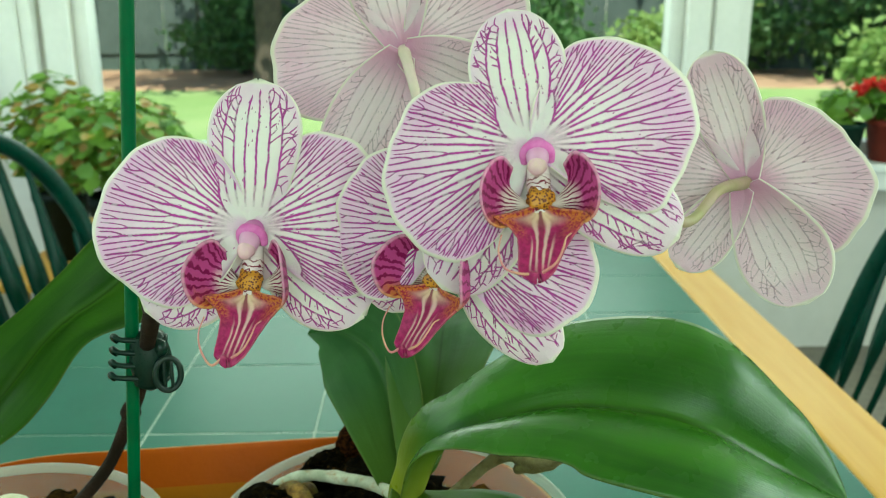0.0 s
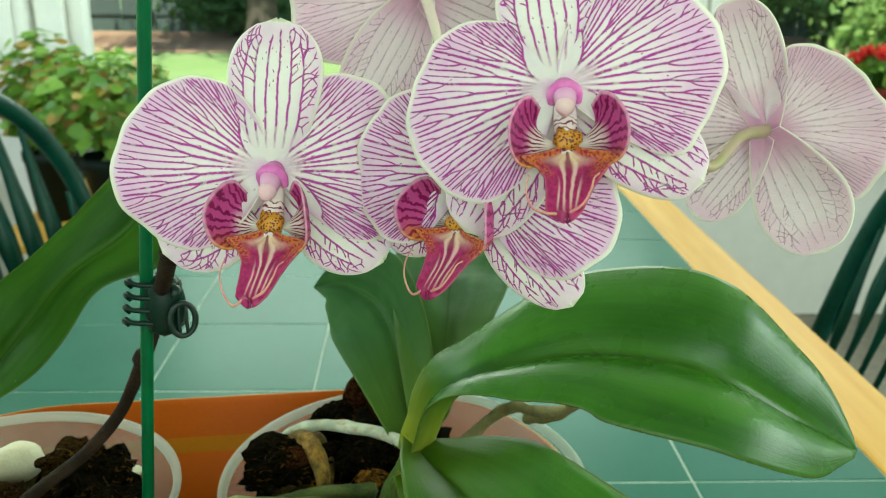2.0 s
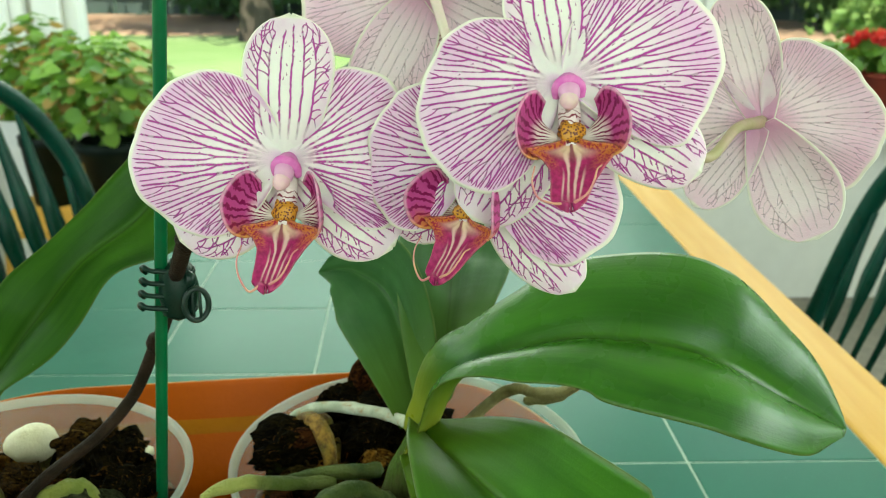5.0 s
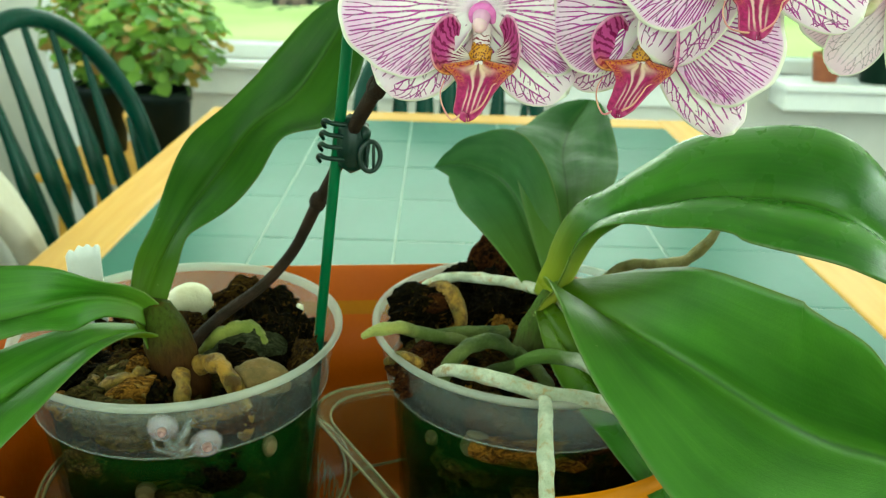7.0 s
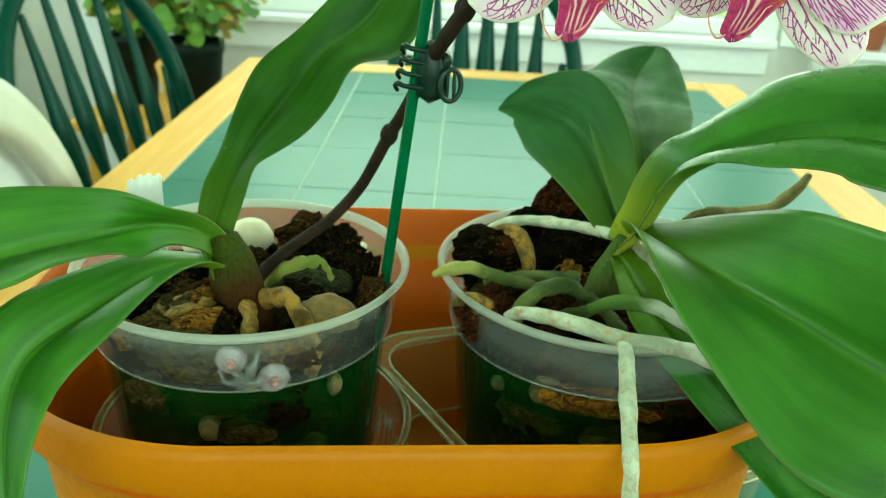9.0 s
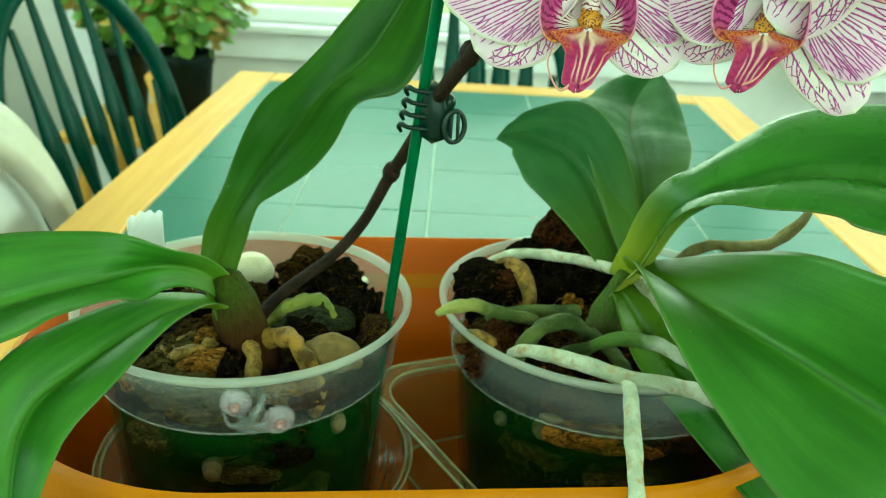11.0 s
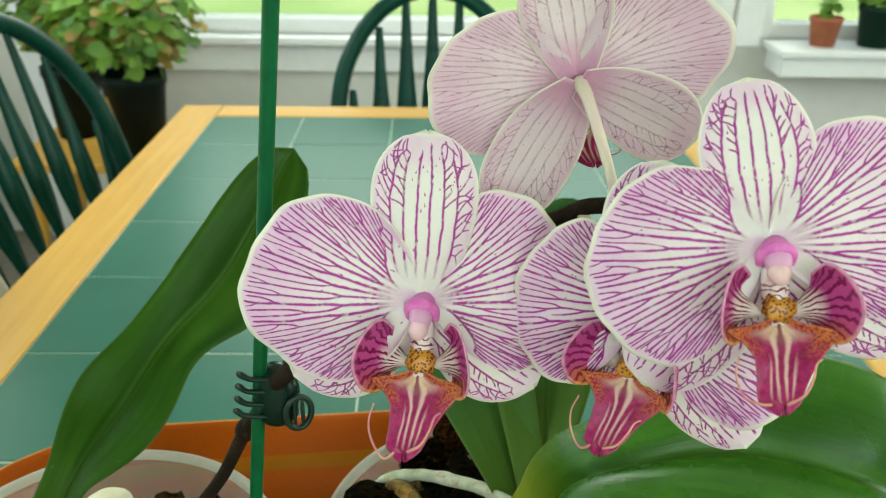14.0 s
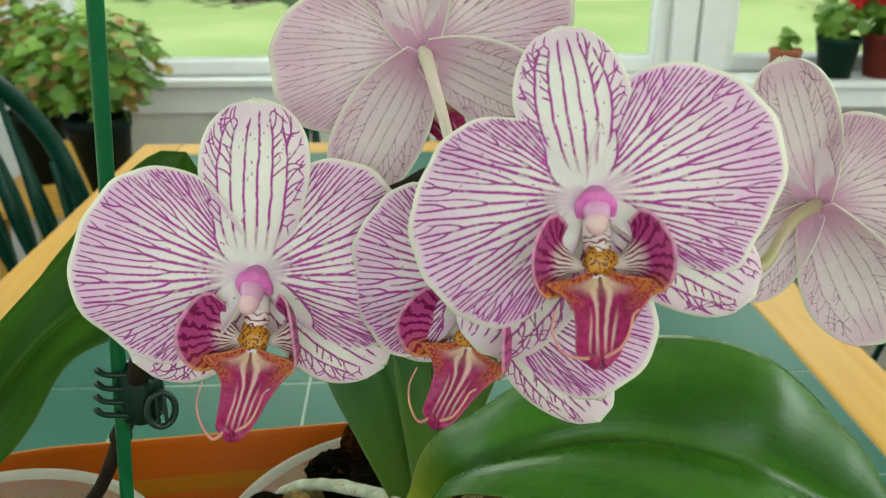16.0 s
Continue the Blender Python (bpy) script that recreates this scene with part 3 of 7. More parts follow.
def spline(points, n):
    """Points evenly spread on a smooth curve through the given ones; extra columns glide along."""
    p = np.array(points, float)
    q = np.vstack([2 * p[0] - p[1], p, 2 * p[-1] - p[-2]])
    out = []
    seg = len(p) - 1
    for s in np.linspace(0, seg, n):
        i = min(int(s), seg - 1)
        t = s - i
        a, b, c, d = q[i], q[i + 1], q[i + 2], q[i + 3]
        out.append(0.5 * (2 * b + (c - a) * t + (2 * a - 5 * b + 4 * c - d) * t * t + (3 * b - a - 3 * c + d) * t ** 3))
    return np.array(out)


def tube(name, points, material, n=40, around=10, lumps=0.0, lump_scale=60.0, cap=True):
    """A round stem through (x, y, z, radius) points."""
    c = spline(points, n)
    P, R = c[:, :3], np.maximum(c[:, 3], 0.0002)
    T = np.gradient(P, axis=0)
    T /= np.linalg.norm(T, axis=1)[:, None] + 1e-12
    up = np.array([0.13, 0.21, 0.97]) if abs(T[0][2]) < 0.9 else np.array([0.9, 0.2, 0.1])
    verts, faces, uvs = [], [], []
    N = np.cross(T[0], up)
    for i in range(n):
        N = N - T[i] * (N @ T[i])
        N /= np.linalg.norm(N)
        B = np.cross(T[i], N)
        for k in range(around):
            a = 2 * math.pi * k / around
            d = N * math.cos(a) + B * math.sin(a)
            r = R[i]
            if lumps:
                r *= 1 + lumps * noise.noise(Vector(P[i] * lump_scale + d * 0.8))
            verts.append(P[i] + d * r)
            uvs.append((k / around, i / (n - 1)))
    for i in range(n - 1):
        for k in range(around):
            k2 = (k + 1) % around
            faces.append((i * around + k, i * around + k2, (i + 1) * around + k2, (i + 1) * around + k))
    if cap:
        for i, tip in ((0, -1), (n - 1, 1)):
            verts.append(P[i] + T[i] * tip * R[i] * 0.6)
            uvs.append((0.5, i / (n - 1)))
            for k in range(around):
                k2 = (k + 1) % around
                f = (i * around + k2, i * around + k, len(verts) - 1)
                faces.append(f if tip < 0 else f[::-1])
    return mesh_of(name, verts, faces, material, uvs=uvs)


def lathe(name, profile, material, at=(0, 0, 0), around=64, slots=None, turn=None, squash=None):
    """Turns (radius, height) pairs round the upright axis."""
    verts, faces, sl = [], [], []
    for k in range(around):
        a = 2 * math.pi * k / around
        for r, z in profile:
            x, y = r * math.cos(a), r * math.sin(a)
            if squash:
                x, y = x * squash[0], y * squash[1]
            verts.append((at[0] + x, at[1] + y, at[2] + z))
    m = len(profile)
    for k in range(around):
        k2 = (k + 1) % around
        for j in range(m - 1):
            faces.append((k * m + j, k2 * m + j, k2 * m + j + 1, k * m + j + 1))
            sl.append(slots[j] if slots else 0)
    return mesh_of(name, verts, faces, material, sl)


def sheet(name, f, nu, nv, thick, mats, m=None):
    """A thin solid sheet from f(u, v) -> (x, y, z), (U, V), u and v from 0 to 1: front, back and rim."""
    P = np.zeros((nu, nv, 3))
    uv = np.zeros((nu, nv, 2))
    for i, u in enumerate(np.linspace(0, 1, nu)):
        for j, v in enumerate(np.linspace(0, 1, nv)):
            P[i, j], uv[i, j] = f(u, v)
    N = np.cross(np.gradient(P, axis=0), np.gradient(P, axis=1))
    N /= np.linalg.norm(N, axis=2)[..., None] + 1e-12
    th = thick
    if callable(thick):
        th = np.array([[thick(u, v) for v in np.linspace(0, 1, nv)] for u in np.linspace(0, 1, nu)])[..., None]
    Q = P - N * th
    verts = np.vstack([P.reshape(-1, 3), Q.reshape(-1, 3)])
    if m is not None:
        a = np.array(m)
        verts = verts @ a[:3, :3].T + a[:3, 3]
    k = nu * nv
    faces, slots = [], []
    for i in range(nu - 1):
        for j in range(nv - 1):
            a, b, c, d = i * nv + j, (i + 1) * nv + j, (i + 1) * nv + j + 1, i * nv + j + 1
            faces += [(a, b, c, d), (a + k, d + k, c + k, b + k)]
            slots += [0, 1]
    rim = [(i, 0) for i in range(nu)] + [(nu - 1, j) for j in range(1, nv)] + [(i, nv - 1) for i in range(nu - 2, -1, -1)] + [(0, j) for j in range(nv - 2, 0, -1)]
    for (i, j), (i2, j2) in zip(rim, rim[1:] + rim[:1]):
        a, b = i * nv + j, i2 * nv + j2
        faces.append((b, a, a + k, b + k))
        slots.append(0)
    return mesh_of(name, verts, faces, mats if len(mats) > 1 else [mats[0], mats[0]], slots, np.vstack([uv.reshape(-1, 2)] * 2))


def leaf(name, rows, parent, label="", fold=0.35, wave=0.0, tip=0.5, n=46, across=17, thick=0.0016, mats=None, channel=0.0, pillow=0.07):
    """A thick leaf along (x, y, z, half breadth, side x, side y, side z) rows, from base to tip, folded along its midrib."""
    c = spline(rows, n)
    P, W, S = c[:, :3], np.maximum(c[:, 3], 0.0004), c[:, 4:7]
    T = np.gradient(P, axis=0)
    T /= np.linalg.norm(T, axis=1)[:, None]
    S = S - T * (S * T).sum(1)[:, None]
    S /= np.linalg.norm(S, axis=1)[:, None]
    N = np.cross(S, T)

    def f(u, v):
        x = v * (n - 1)
        i = min(int(x), n - 2)
        t = x - i
        p, w, s, nn = (a[i] * (1 - t) + a[i + 1] * t for a in (P, W, S, N))
        # the tip closes in a rounded point
        if v > 1 - tip * 0.3:
            w = w * math.sqrt(max(0.0, 1 - ((v - 1 + tip * 0.3) / (tip * 0.3)) ** 2)) + 0.0003
        k = 2 * u - 1
        rise = (fold + channel * max(0.0, 1 - v / 0.45) ** 1.4) * w * (abs(k) ** 1.2 - 0.25) + wave * w * math.sin(9 * v + 2.2 * k) * abs(k)
        rise += pillow * w * math.sin(math.pi * abs(k)) * min(1.0, v / 0.25)
        groove = -0.0018 * math.exp(-(k * 10) ** 2) * (1 - 0.5 * v) * min(1.0, w / 0.012)
        return p + s * (k * w) + nn * (rise + groove), (u, v)

    def th(u, v):
        return thick * (0.35 + 0.65 * (1 - abs(2 * u - 1) ** 3)) * (1.0 - 0.5 * v)

    return part(name, sheet(name, f, across, n, th, mats or [LEAF, LEAF_UNDER]), parent, label)


def blob(seed, size, rough=0.35, sub=2, squash=(1, 1, 1)):
    """An uneven lump, as vertices and faces round the origin."""
    bm = bmesh.new()
    bmesh.ops.create_icosphere(bm, subdivisions=sub, radius=1.0)
    off = Vector((seed * 3.7, seed * 1.9, seed * 5.3))
    for v in bm.verts:
        k = 1 + rough * noise.noise(v.co * 1.3 + off) + rough * 0.5 * noise.noise(v.co * 3.1 + off) + rough * 0.25 * noise.noise(v.co * 7.3 + off)
        v.co = Vector((v.co.x * squash[0], v.co.y * squash[1], v.co.z * squash[2])) * k * size
    return bm


def splinter(seed, size, rough, squash, turn=None):
    """A torn piece of bark: split along the grain, with jagged ends."""
    bm = bmesh.new()
    bmesh.ops.create_icosphere(bm, subdivisions=4, radius=1.0)
    off = Vector((seed * 3.7, seed * 1.9, seed * 5.3))
    for v in bm.verts:
        c = v.co.copy()
        # flatten towards a block, then tear ridges into it along z
        m = max(abs(c.x), abs(c.y), abs(c.z))
        c = c * (0.55 + 0.45 / m * 0.8)
        g = Vector((c.x * 4.5, c.y * 4.5, c.z * 0.9)) + off
        ridge = 1 - 2 * abs(noise.noise(g))
        k = 1 + rough * noise.noise(c * 1.2 + off) + rough * 0.32 * ridge + rough * 0.35 * noise.noise(c * 5.0 + off)
        jag = 1 + 0.45 * rough * noise.noise(Vector((c.x * 3.5, c.y * 3.5, 0)) + off) * (1 if c.z > 0 else -1)
        v.co = Vector((c.x * squash[0] * k, c.y * squash[1] * k, c.z * squash[2] * k * jag)) * size
    if turn:
        bmesh.ops.rotate(bm, verts=bm.verts[:], matrix=pose(0, 0, 0, *turn).to_3x3(), cent=(0, 0, 0))
    return bm


# ---- the room ----
TOP = 0.75  # height of the table
WY = 2.70  # inner face of the far wall
LX, RX, BY, CZ = -1.45, 2.45, -1.90, 2.45  # left, right and back walls, ceiling
OUT = -0.35  # the ground outside

structure("floor", box_bm(LX - 0.15, RX + 0.15, BY - 0.15, WY + 0.15, -0.12, 0.0), FLOOR, "worn grey-brown floor of the sunroom", "floor")
structure("ceiling", box_bm(LX - 0.15, RX + 0.15, BY - 0.15, WY + 0.15, CZ, CZ + 0.12), CEIL, "plain white sunroom ceiling", "ceiling")


def wall_with_openings(name, axis, at, thick, a0, a1, openings, material, label):
    """A wall along x or y from a0 to a1, with (start, end, sill, head) openings through it."""
    cuts = sorted(openings)
    bits = []

    def slab(s, e, z0, z1):
        if e - s > 1e-4 and z1 - z0 > 1e-4:
            bits.append(box_bm(s, e, at, at + thick, z0, z1) if axis == "x" else box_bm(at, at + thick, s, e, z0, z1))

    here = a0
    for s, e, z0, z1 in cuts:
        slab(here, s, 0, CZ)
        slab(s, e, 0, z0)
        slab(s, e, z1, CZ)
        here = e
    slab(here, a1, 0, CZ)
    return structure(name, join_bm(*bits), material, label, "wall")


wall_with_openings("wall_far", "x", WY, 0.14, LX, RX, [(-0.98, 0.895, 0.66, 2.05), (1.06, 2.30, 0.66, 2.05)], WALL, "off-white painted wall below wide windows")
wall_with_openings("wall_left", "y", LX - 0.14, 0.14, BY, WY, [(-0.9, 2.42, 0.66, 2.05)], WALL, "off-white painted side wall with a wide window")
wall_with_openings("wall_right", "y", RX, 0.14, BY, WY, [(-1.2, 1.7, 0.66, 2.05)], WALL, "off-white painted wall with a window")
# its opening is out of view, added for the fill lamp behind it
wall_with_openings("wall_back", "x", BY - 0.14, 0.14, LX, RX, [(-1.0, 1.6, 0.9, 2.05)], WALL, "off-white painted wall behind the table")


def window(name, x0, x1, z0, z1, y, label, mullions=()):
    """A fixed window in the far wall: frame, sill board, panes."""
    w = thing(name, ((x0 + x1) / 2, y, z0), label, "window", kind="structure")
    f = 0.045
    part("frame", join_bm(box_bm(x0, x0 + f, y + 0.02, y + 0.10, z0, z1, 0.004), box_bm(x1 - f, x1, y + 0.02, y + 0.10, z0, z1, 0.004),
                          box_bm(x0 + f, x1 - f, y + 0.022, y + 0.098, z0, z0 + f, 0.004), box_bm(x0 + f, x1 - f, y + 0.022, y + 0.098, z1 - f, z1, 0.004)), w, "white painted window frame", WHITE)
    for mx in mullions:
        part("mullion", box_bm(mx - 0.02, mx + 0.02, y + 0.026, y + 0.094, z0 + f, z1 - f, 0.003), w, "", WHITE)
    edges = [x0 + f, *[m for m in mullions], x1 - f]
    for a, b in zip(edges, edges[1:]):
        p = part("pane", box_bm(a + 0.004, b - 0.004, y + 0.058, y + 0.062, z0 + f, z1 - f), w, "", GLASS)
        p.visible_shadow = False
    part("trim", join_bm(box_bm(x0 - 0.080, x0, y - 0.016, y + 0.004, z0 - 0.02, z1 + 0.09, 0.004), box_bm(x1, x1 + 0.072, y - 0.016, y + 0.004, z0 - 0.02, z1 + 0.09, 0.004),
                         box_bm(x0, x1, y - 0.015, y + 0.004, z1, z1 + 0.09, 0.004)), w, "white casing", WHITE)
    return w


w1 = window("window_1", -0.98, 0.895, 0.66, 2.05, WY, "wide white-framed window onto the lawn")
part("sill", join_bm(box_bm(-1.07, 0.965, WY - 0.05, WY + 0.02, 0.635, 0.66, 0.005), box_bm(-1.05, 0.95, WY - 0.02, WY, 0.55, 0.634, 0.004)), w1, "white painted sill", WHITE)
w2 = window("window_2", 1.06, 2.30, 0.66, 2.05, WY, "white-framed window with potted flowers on its sill")
part("sill", join_bm(box_bm(1.075, 2.40, WY - 0.16, WY + 0.02, 0.636, 0.66, 0.005), box_bm(1.09, 2.36, WY - 0.14, WY, 0.575, 0.634, 0.004)), w2, "deep white sill board", WHITE)
structure("corner_post", join_bm(box_bm(-1.20, -1.075, WY - 0.05, WY - 0.001, 0.0, CZ - 0.002, 0.006), box_bm(-1.17, -1.11, WY - 0.07, WY - 0.051, 0.0, CZ - 0.002, 0.004)), WHITE, "white painted post in the corner of the sunroom", "post")

w3 = thing("window_3", (LX, 0.8, 0.66), "wide white-framed side window onto the garden", "window", kind="structure")
part("frame", join_bm(box_bm(LX - 0.10, LX - 0.02, -0.9, -0.855, 0.66, 2.05, 0.004), box_bm(LX - 0.10, LX - 0.02, 2.375, 2.42, 0.66, 2.05, 0.004),
                      box_bm(LX - 0.098, LX - 0.022, -0.855, 2.375, 0.66, 0.705, 0.004), box_bm(LX - 0.098, LX - 0.022, -0.855, 2.375, 2.005, 2.05, 0.004),
                      box_bm(LX - 0.096, LX - 0.024, 0.74, 0.80, 0.705, 2.005, 0.004)), w3, "white painted window frame", WHITE)
part("sill", box_bm(LX - 0.02, LX + 0.10, -1.0, 2.50, 0.632, 0.66, 0.005), w3, "white painted sill", WHITE)
for a, b in ((-0.85, 0.735), (0.805, 2.37)):
    p = part("pane", box_bm(LX - 0.062, LX - 0.058, a, b, 0.71, 2.0), w3, "", GLASS)
    p.visible_shadow = False

# ---- outside ----
g = bmesh.new()
bmesh.ops.create_grid(g, x_segments=60, y_segments=60, size=160)
for v in g.verts:
    v.co.z = OUT + 0.10 * noise.noise(v.co * 0.08) * min(1, v.co.length / 20)
structure("ground", g, LAWN, "mown green lawn in sun and shade", "lawn")
structure("mulch_bed", box_bm(-30, 30, 15.2, 19.5, OUT - 0.2, OUT + 0.06, 0.03), MULCH, "brown mulch bed along the fence", "garden bed")

fence = thing("fence", (0, 19.8, OUT), "weathered grey board fence beyond the lawn", "fence")
for i in range(46):
    x = -17 + i * 0.76
    part("board", box_bm(x, x + 0.74, 19.8 + 0.01 * (i % 3), 19.83 + 0.01 * (i % 3), OUT, OUT + 2.3 + 0.03 * math.sin(i * 2.1), 0.006, 1), fence, "", FENCE)
for z in (0.4, 1.7):
    part("rail", box_bm(-17, 17.9, 19.75, 19.795, OUT + z, OUT + z + 0.09), fence, "", FENCE)


def foliage(name, centre, radii, count, size, material, seed, hollow=0.55):
    """Many small leaves, each a bent blade of two faces, scattered in clumps through an uneven crown."""
    rng = np.random.RandomState(seed)
    clumps = []
    for _ in range(max(6, count // 60)):
        d = rng.normal(size=3)
        d /= np.linalg.norm(d)
        clumps.append(np.array(centre) + d * np.array(radii) * rng.uniform(hollow, 1.0))
    verts, faces = [], []
    for i in range(count):
        c = clumps[rng.randint(len(clumps))] + rng.normal(size=3) * np.array(radii) * 0.20
        a, b = rng.normal(size=3), rng.normal(size=3)
        a /= np.linalg.norm(a)
        b -= a * (a @ b)
        b /= np.linalg.norm(b)
        n3 = np.cross(a, b)
        s = size * rng.uniform(0.6, 1.4)
        k = len(verts)
        verts += [c - a * s, c + b * s * 0.55 + n3 * s * 0.18, c + a * s, c - b * s * 0.55 + n3 * s * 0.18]
        faces += [(k, k + 1, k + 2), (k, k + 2, k + 3)]
    return mesh_of(name, verts, faces, material, smooth=False)


def tree(at, height, girth, spread, seed, label):
    t = thing("tree", at, label, "tree", "trees beyond the lawn")
    x, y, z = at
    rng = random.Random(seed)
    lean = rng.uniform(-0.3, 0.3)
    rows = [(x, y, z - 0.2, girth * 1.5), (x + lean * 0.1, y, z + height * 0.12, girth), (x + lean * 0.5, y, z + height * 0.45, girth * 0.75), (x + lean, y, z + height * 0.8, girth * 0.3)]
    trunk = part("trunk", tube("trunk", rows, TRUNK, 24, 10, 0.15, 1.5), t)
    for k in range(6):
        a = rng.uniform(0, 6.28)
        h = height * rng.uniform(0.38, 0.7)
        r = spread * rng.uniform(0.4, 0.8)
        part("limb", tube("limb", [(x + lean * 0.4, y, z + h * 0.9, girth * 0.4), (x + r * 0.5 * math.cos(a), y + r * 0.5 * math.sin(a), z + h * 1.1, girth * 0.25), (x + r * math.cos(a), y + r * math.sin(a), z + h * 1.25, girth * 0.1)], TRUNK, 10, 6), trunk)
    part("crown", foliage("crown", (x + lean, y, z + height * 0.72), (spread, spread * 0.9, height * 0.36), 5200, 0.17, TREE_LEAF, seed), t)
    return t


for i, (tx, ty, th, tg) in enumerate(((-5.4, 21.5, 9, 0.30), (-2.4, 14.6, 8, 0.24), (0.6, 22, 10, 0.28), (5.5, 21, 9, 0.26), (9.5, 15.5, 8, 0.25), (-10.5, 19, 9, 0.3), (14, 20, 9, 0.3), (-15, 12, 9, 0.28), (3.2, 24, 10, 0.3))):
    tree((tx, ty, OUT), th, tg, 3.0 + 0.4 * (i % 3), 11 + i, "tall leafy tree with a dark trunk beyond the lawn")


def bush(at, r, h, seed, material=None):
    b = thing("bush", at, "pale green leafy garden bush", "bush", "bushes beyond the lawn")
    for k in range(4):
        a = k * 1.57
        part("stem", tube("stem", [(at[0], at[1], at[2] - 0.05, 0.03), (at[0] + 0.3 * r * math.cos(a), at[1] + 0.3 * r * math.sin(a), at[2] + h * 0.5, 0.02), (at[0] + 0.7 * r * math.cos(a), at[1] + 0.7 * r * math.sin(a), at[2] + h * 0.85, 0.01)], TRUNK, 8, 6), b)
    part("crown", foliage("crown", (at[0], at[1], at[2] + h * 0.55), (r, r, h * 0.5), 3000, 0.10, material or BUSH_LEAF, seed, 0.3), b)


for i, (bx, by, br, bh) in enumerate(((7.4, 12.0, 1.3, 1.5), (10.2, 13.0, 1.5, 1.9), (5.2, 17.5, 1.2, 1.3), (-8.5, 16, 1.4, 1.4), (-12, 10, 1.6, 1.6), (12.5, 9.5, 1.4, 1.7), (-3.6, 18.4, 1.3, 1.6), (-1.0, 18.8, 1.1, 1.3), (2.4, 18.2, 1.3, 1.7), (6.6, 18.6, 1.5, 1.9), (9.0, 17.2, 1.5, 2.2))):
    bush((bx, by, OUT), br, bh, 40 + i, TREE_LEAF if i > 5 else None)


# ---- the table ----
PX, PITCH, ROWS_N = -0.335, 0.155, 9
IX0, IX1, IY1 = PX, PX + 5 * PITCH, 1.498
IY0 = IY1 - ROWS_N * PITCH
BW = 0.070
table = thing("dining_table", (0.05, 0.8, 0.0), "light oak dining table with a green glazed tile top", "table")
part("tile_bed", box_bm(IX0, IX1, IY0, IY1, TOP - 0.03, TOP - 0.0006), table, "pale grout between the tiles", GROUT)
for nm, b, mt in (("edge_board", box_bm(IX0 - BW, IX0 - 0.0005, IY0 - BW, IY1 + BW, TOP - 0.035, TOP + 0.001, 0.004), OAK_Y),
                  ("edge_board", box_bm(IX1 + 0.0005, IX1 + BW, IY0 - BW, IY1 + BW, TOP - 0.035, TOP + 0.001, 0.004), OAK_Y),
                  ("edge_board", box_bm(IX0, IX1, IY1 + 0.0005, IY1 + BW, TOP - 0.0345, TOP + 0.0008, 0.004), OAK_X),
                  ("edge_board", box_bm(IX0, IX1, IY0 - BW, IY0 - 0.0005, TOP - 0.0345, TOP + 0.0008, 0.004), OAK_X),
                  ("apron", box_bm(IX0, IX0 + 0.02, IY0, IY1, TOP - 0.13, TOP - 0.0355), OAK_Y),
                  ("apron", box_bm(IX1 - 0.02, IX1, IY0, IY1, TOP - 0.13, TOP - 0.0355), OAK_Y),
                  ("apron", box_bm(IX0 + 0.02, IX1 - 0.02, IY1 - 0.02, IY1, TOP - 0.13, TOP - 0.0355), OAK_X),
                  ("apron", box_bm(IX0 + 0.02, IX1 - 0.02, IY0, IY0 + 0.02, TOP - 0.13, TOP - 0.0355), OAK_X)):
    part(nm, b, table, "light oak board", mt)
for x in (IX0 + 0.05, IX1 - 0.05):
    for y in (IY0 + 0.05, IY1 - 0.05):
        part("leg", lathe("leg", [(0.0, 0.0), (0.022, 0.0), (0.026, 0.05), (0.03, 0.3), (0.024, 0.42), (0.036, 0.5), (0.036, 0.62), (0.0, 0.62)], OAK_Z, (x, y, 0.0), 20), table)


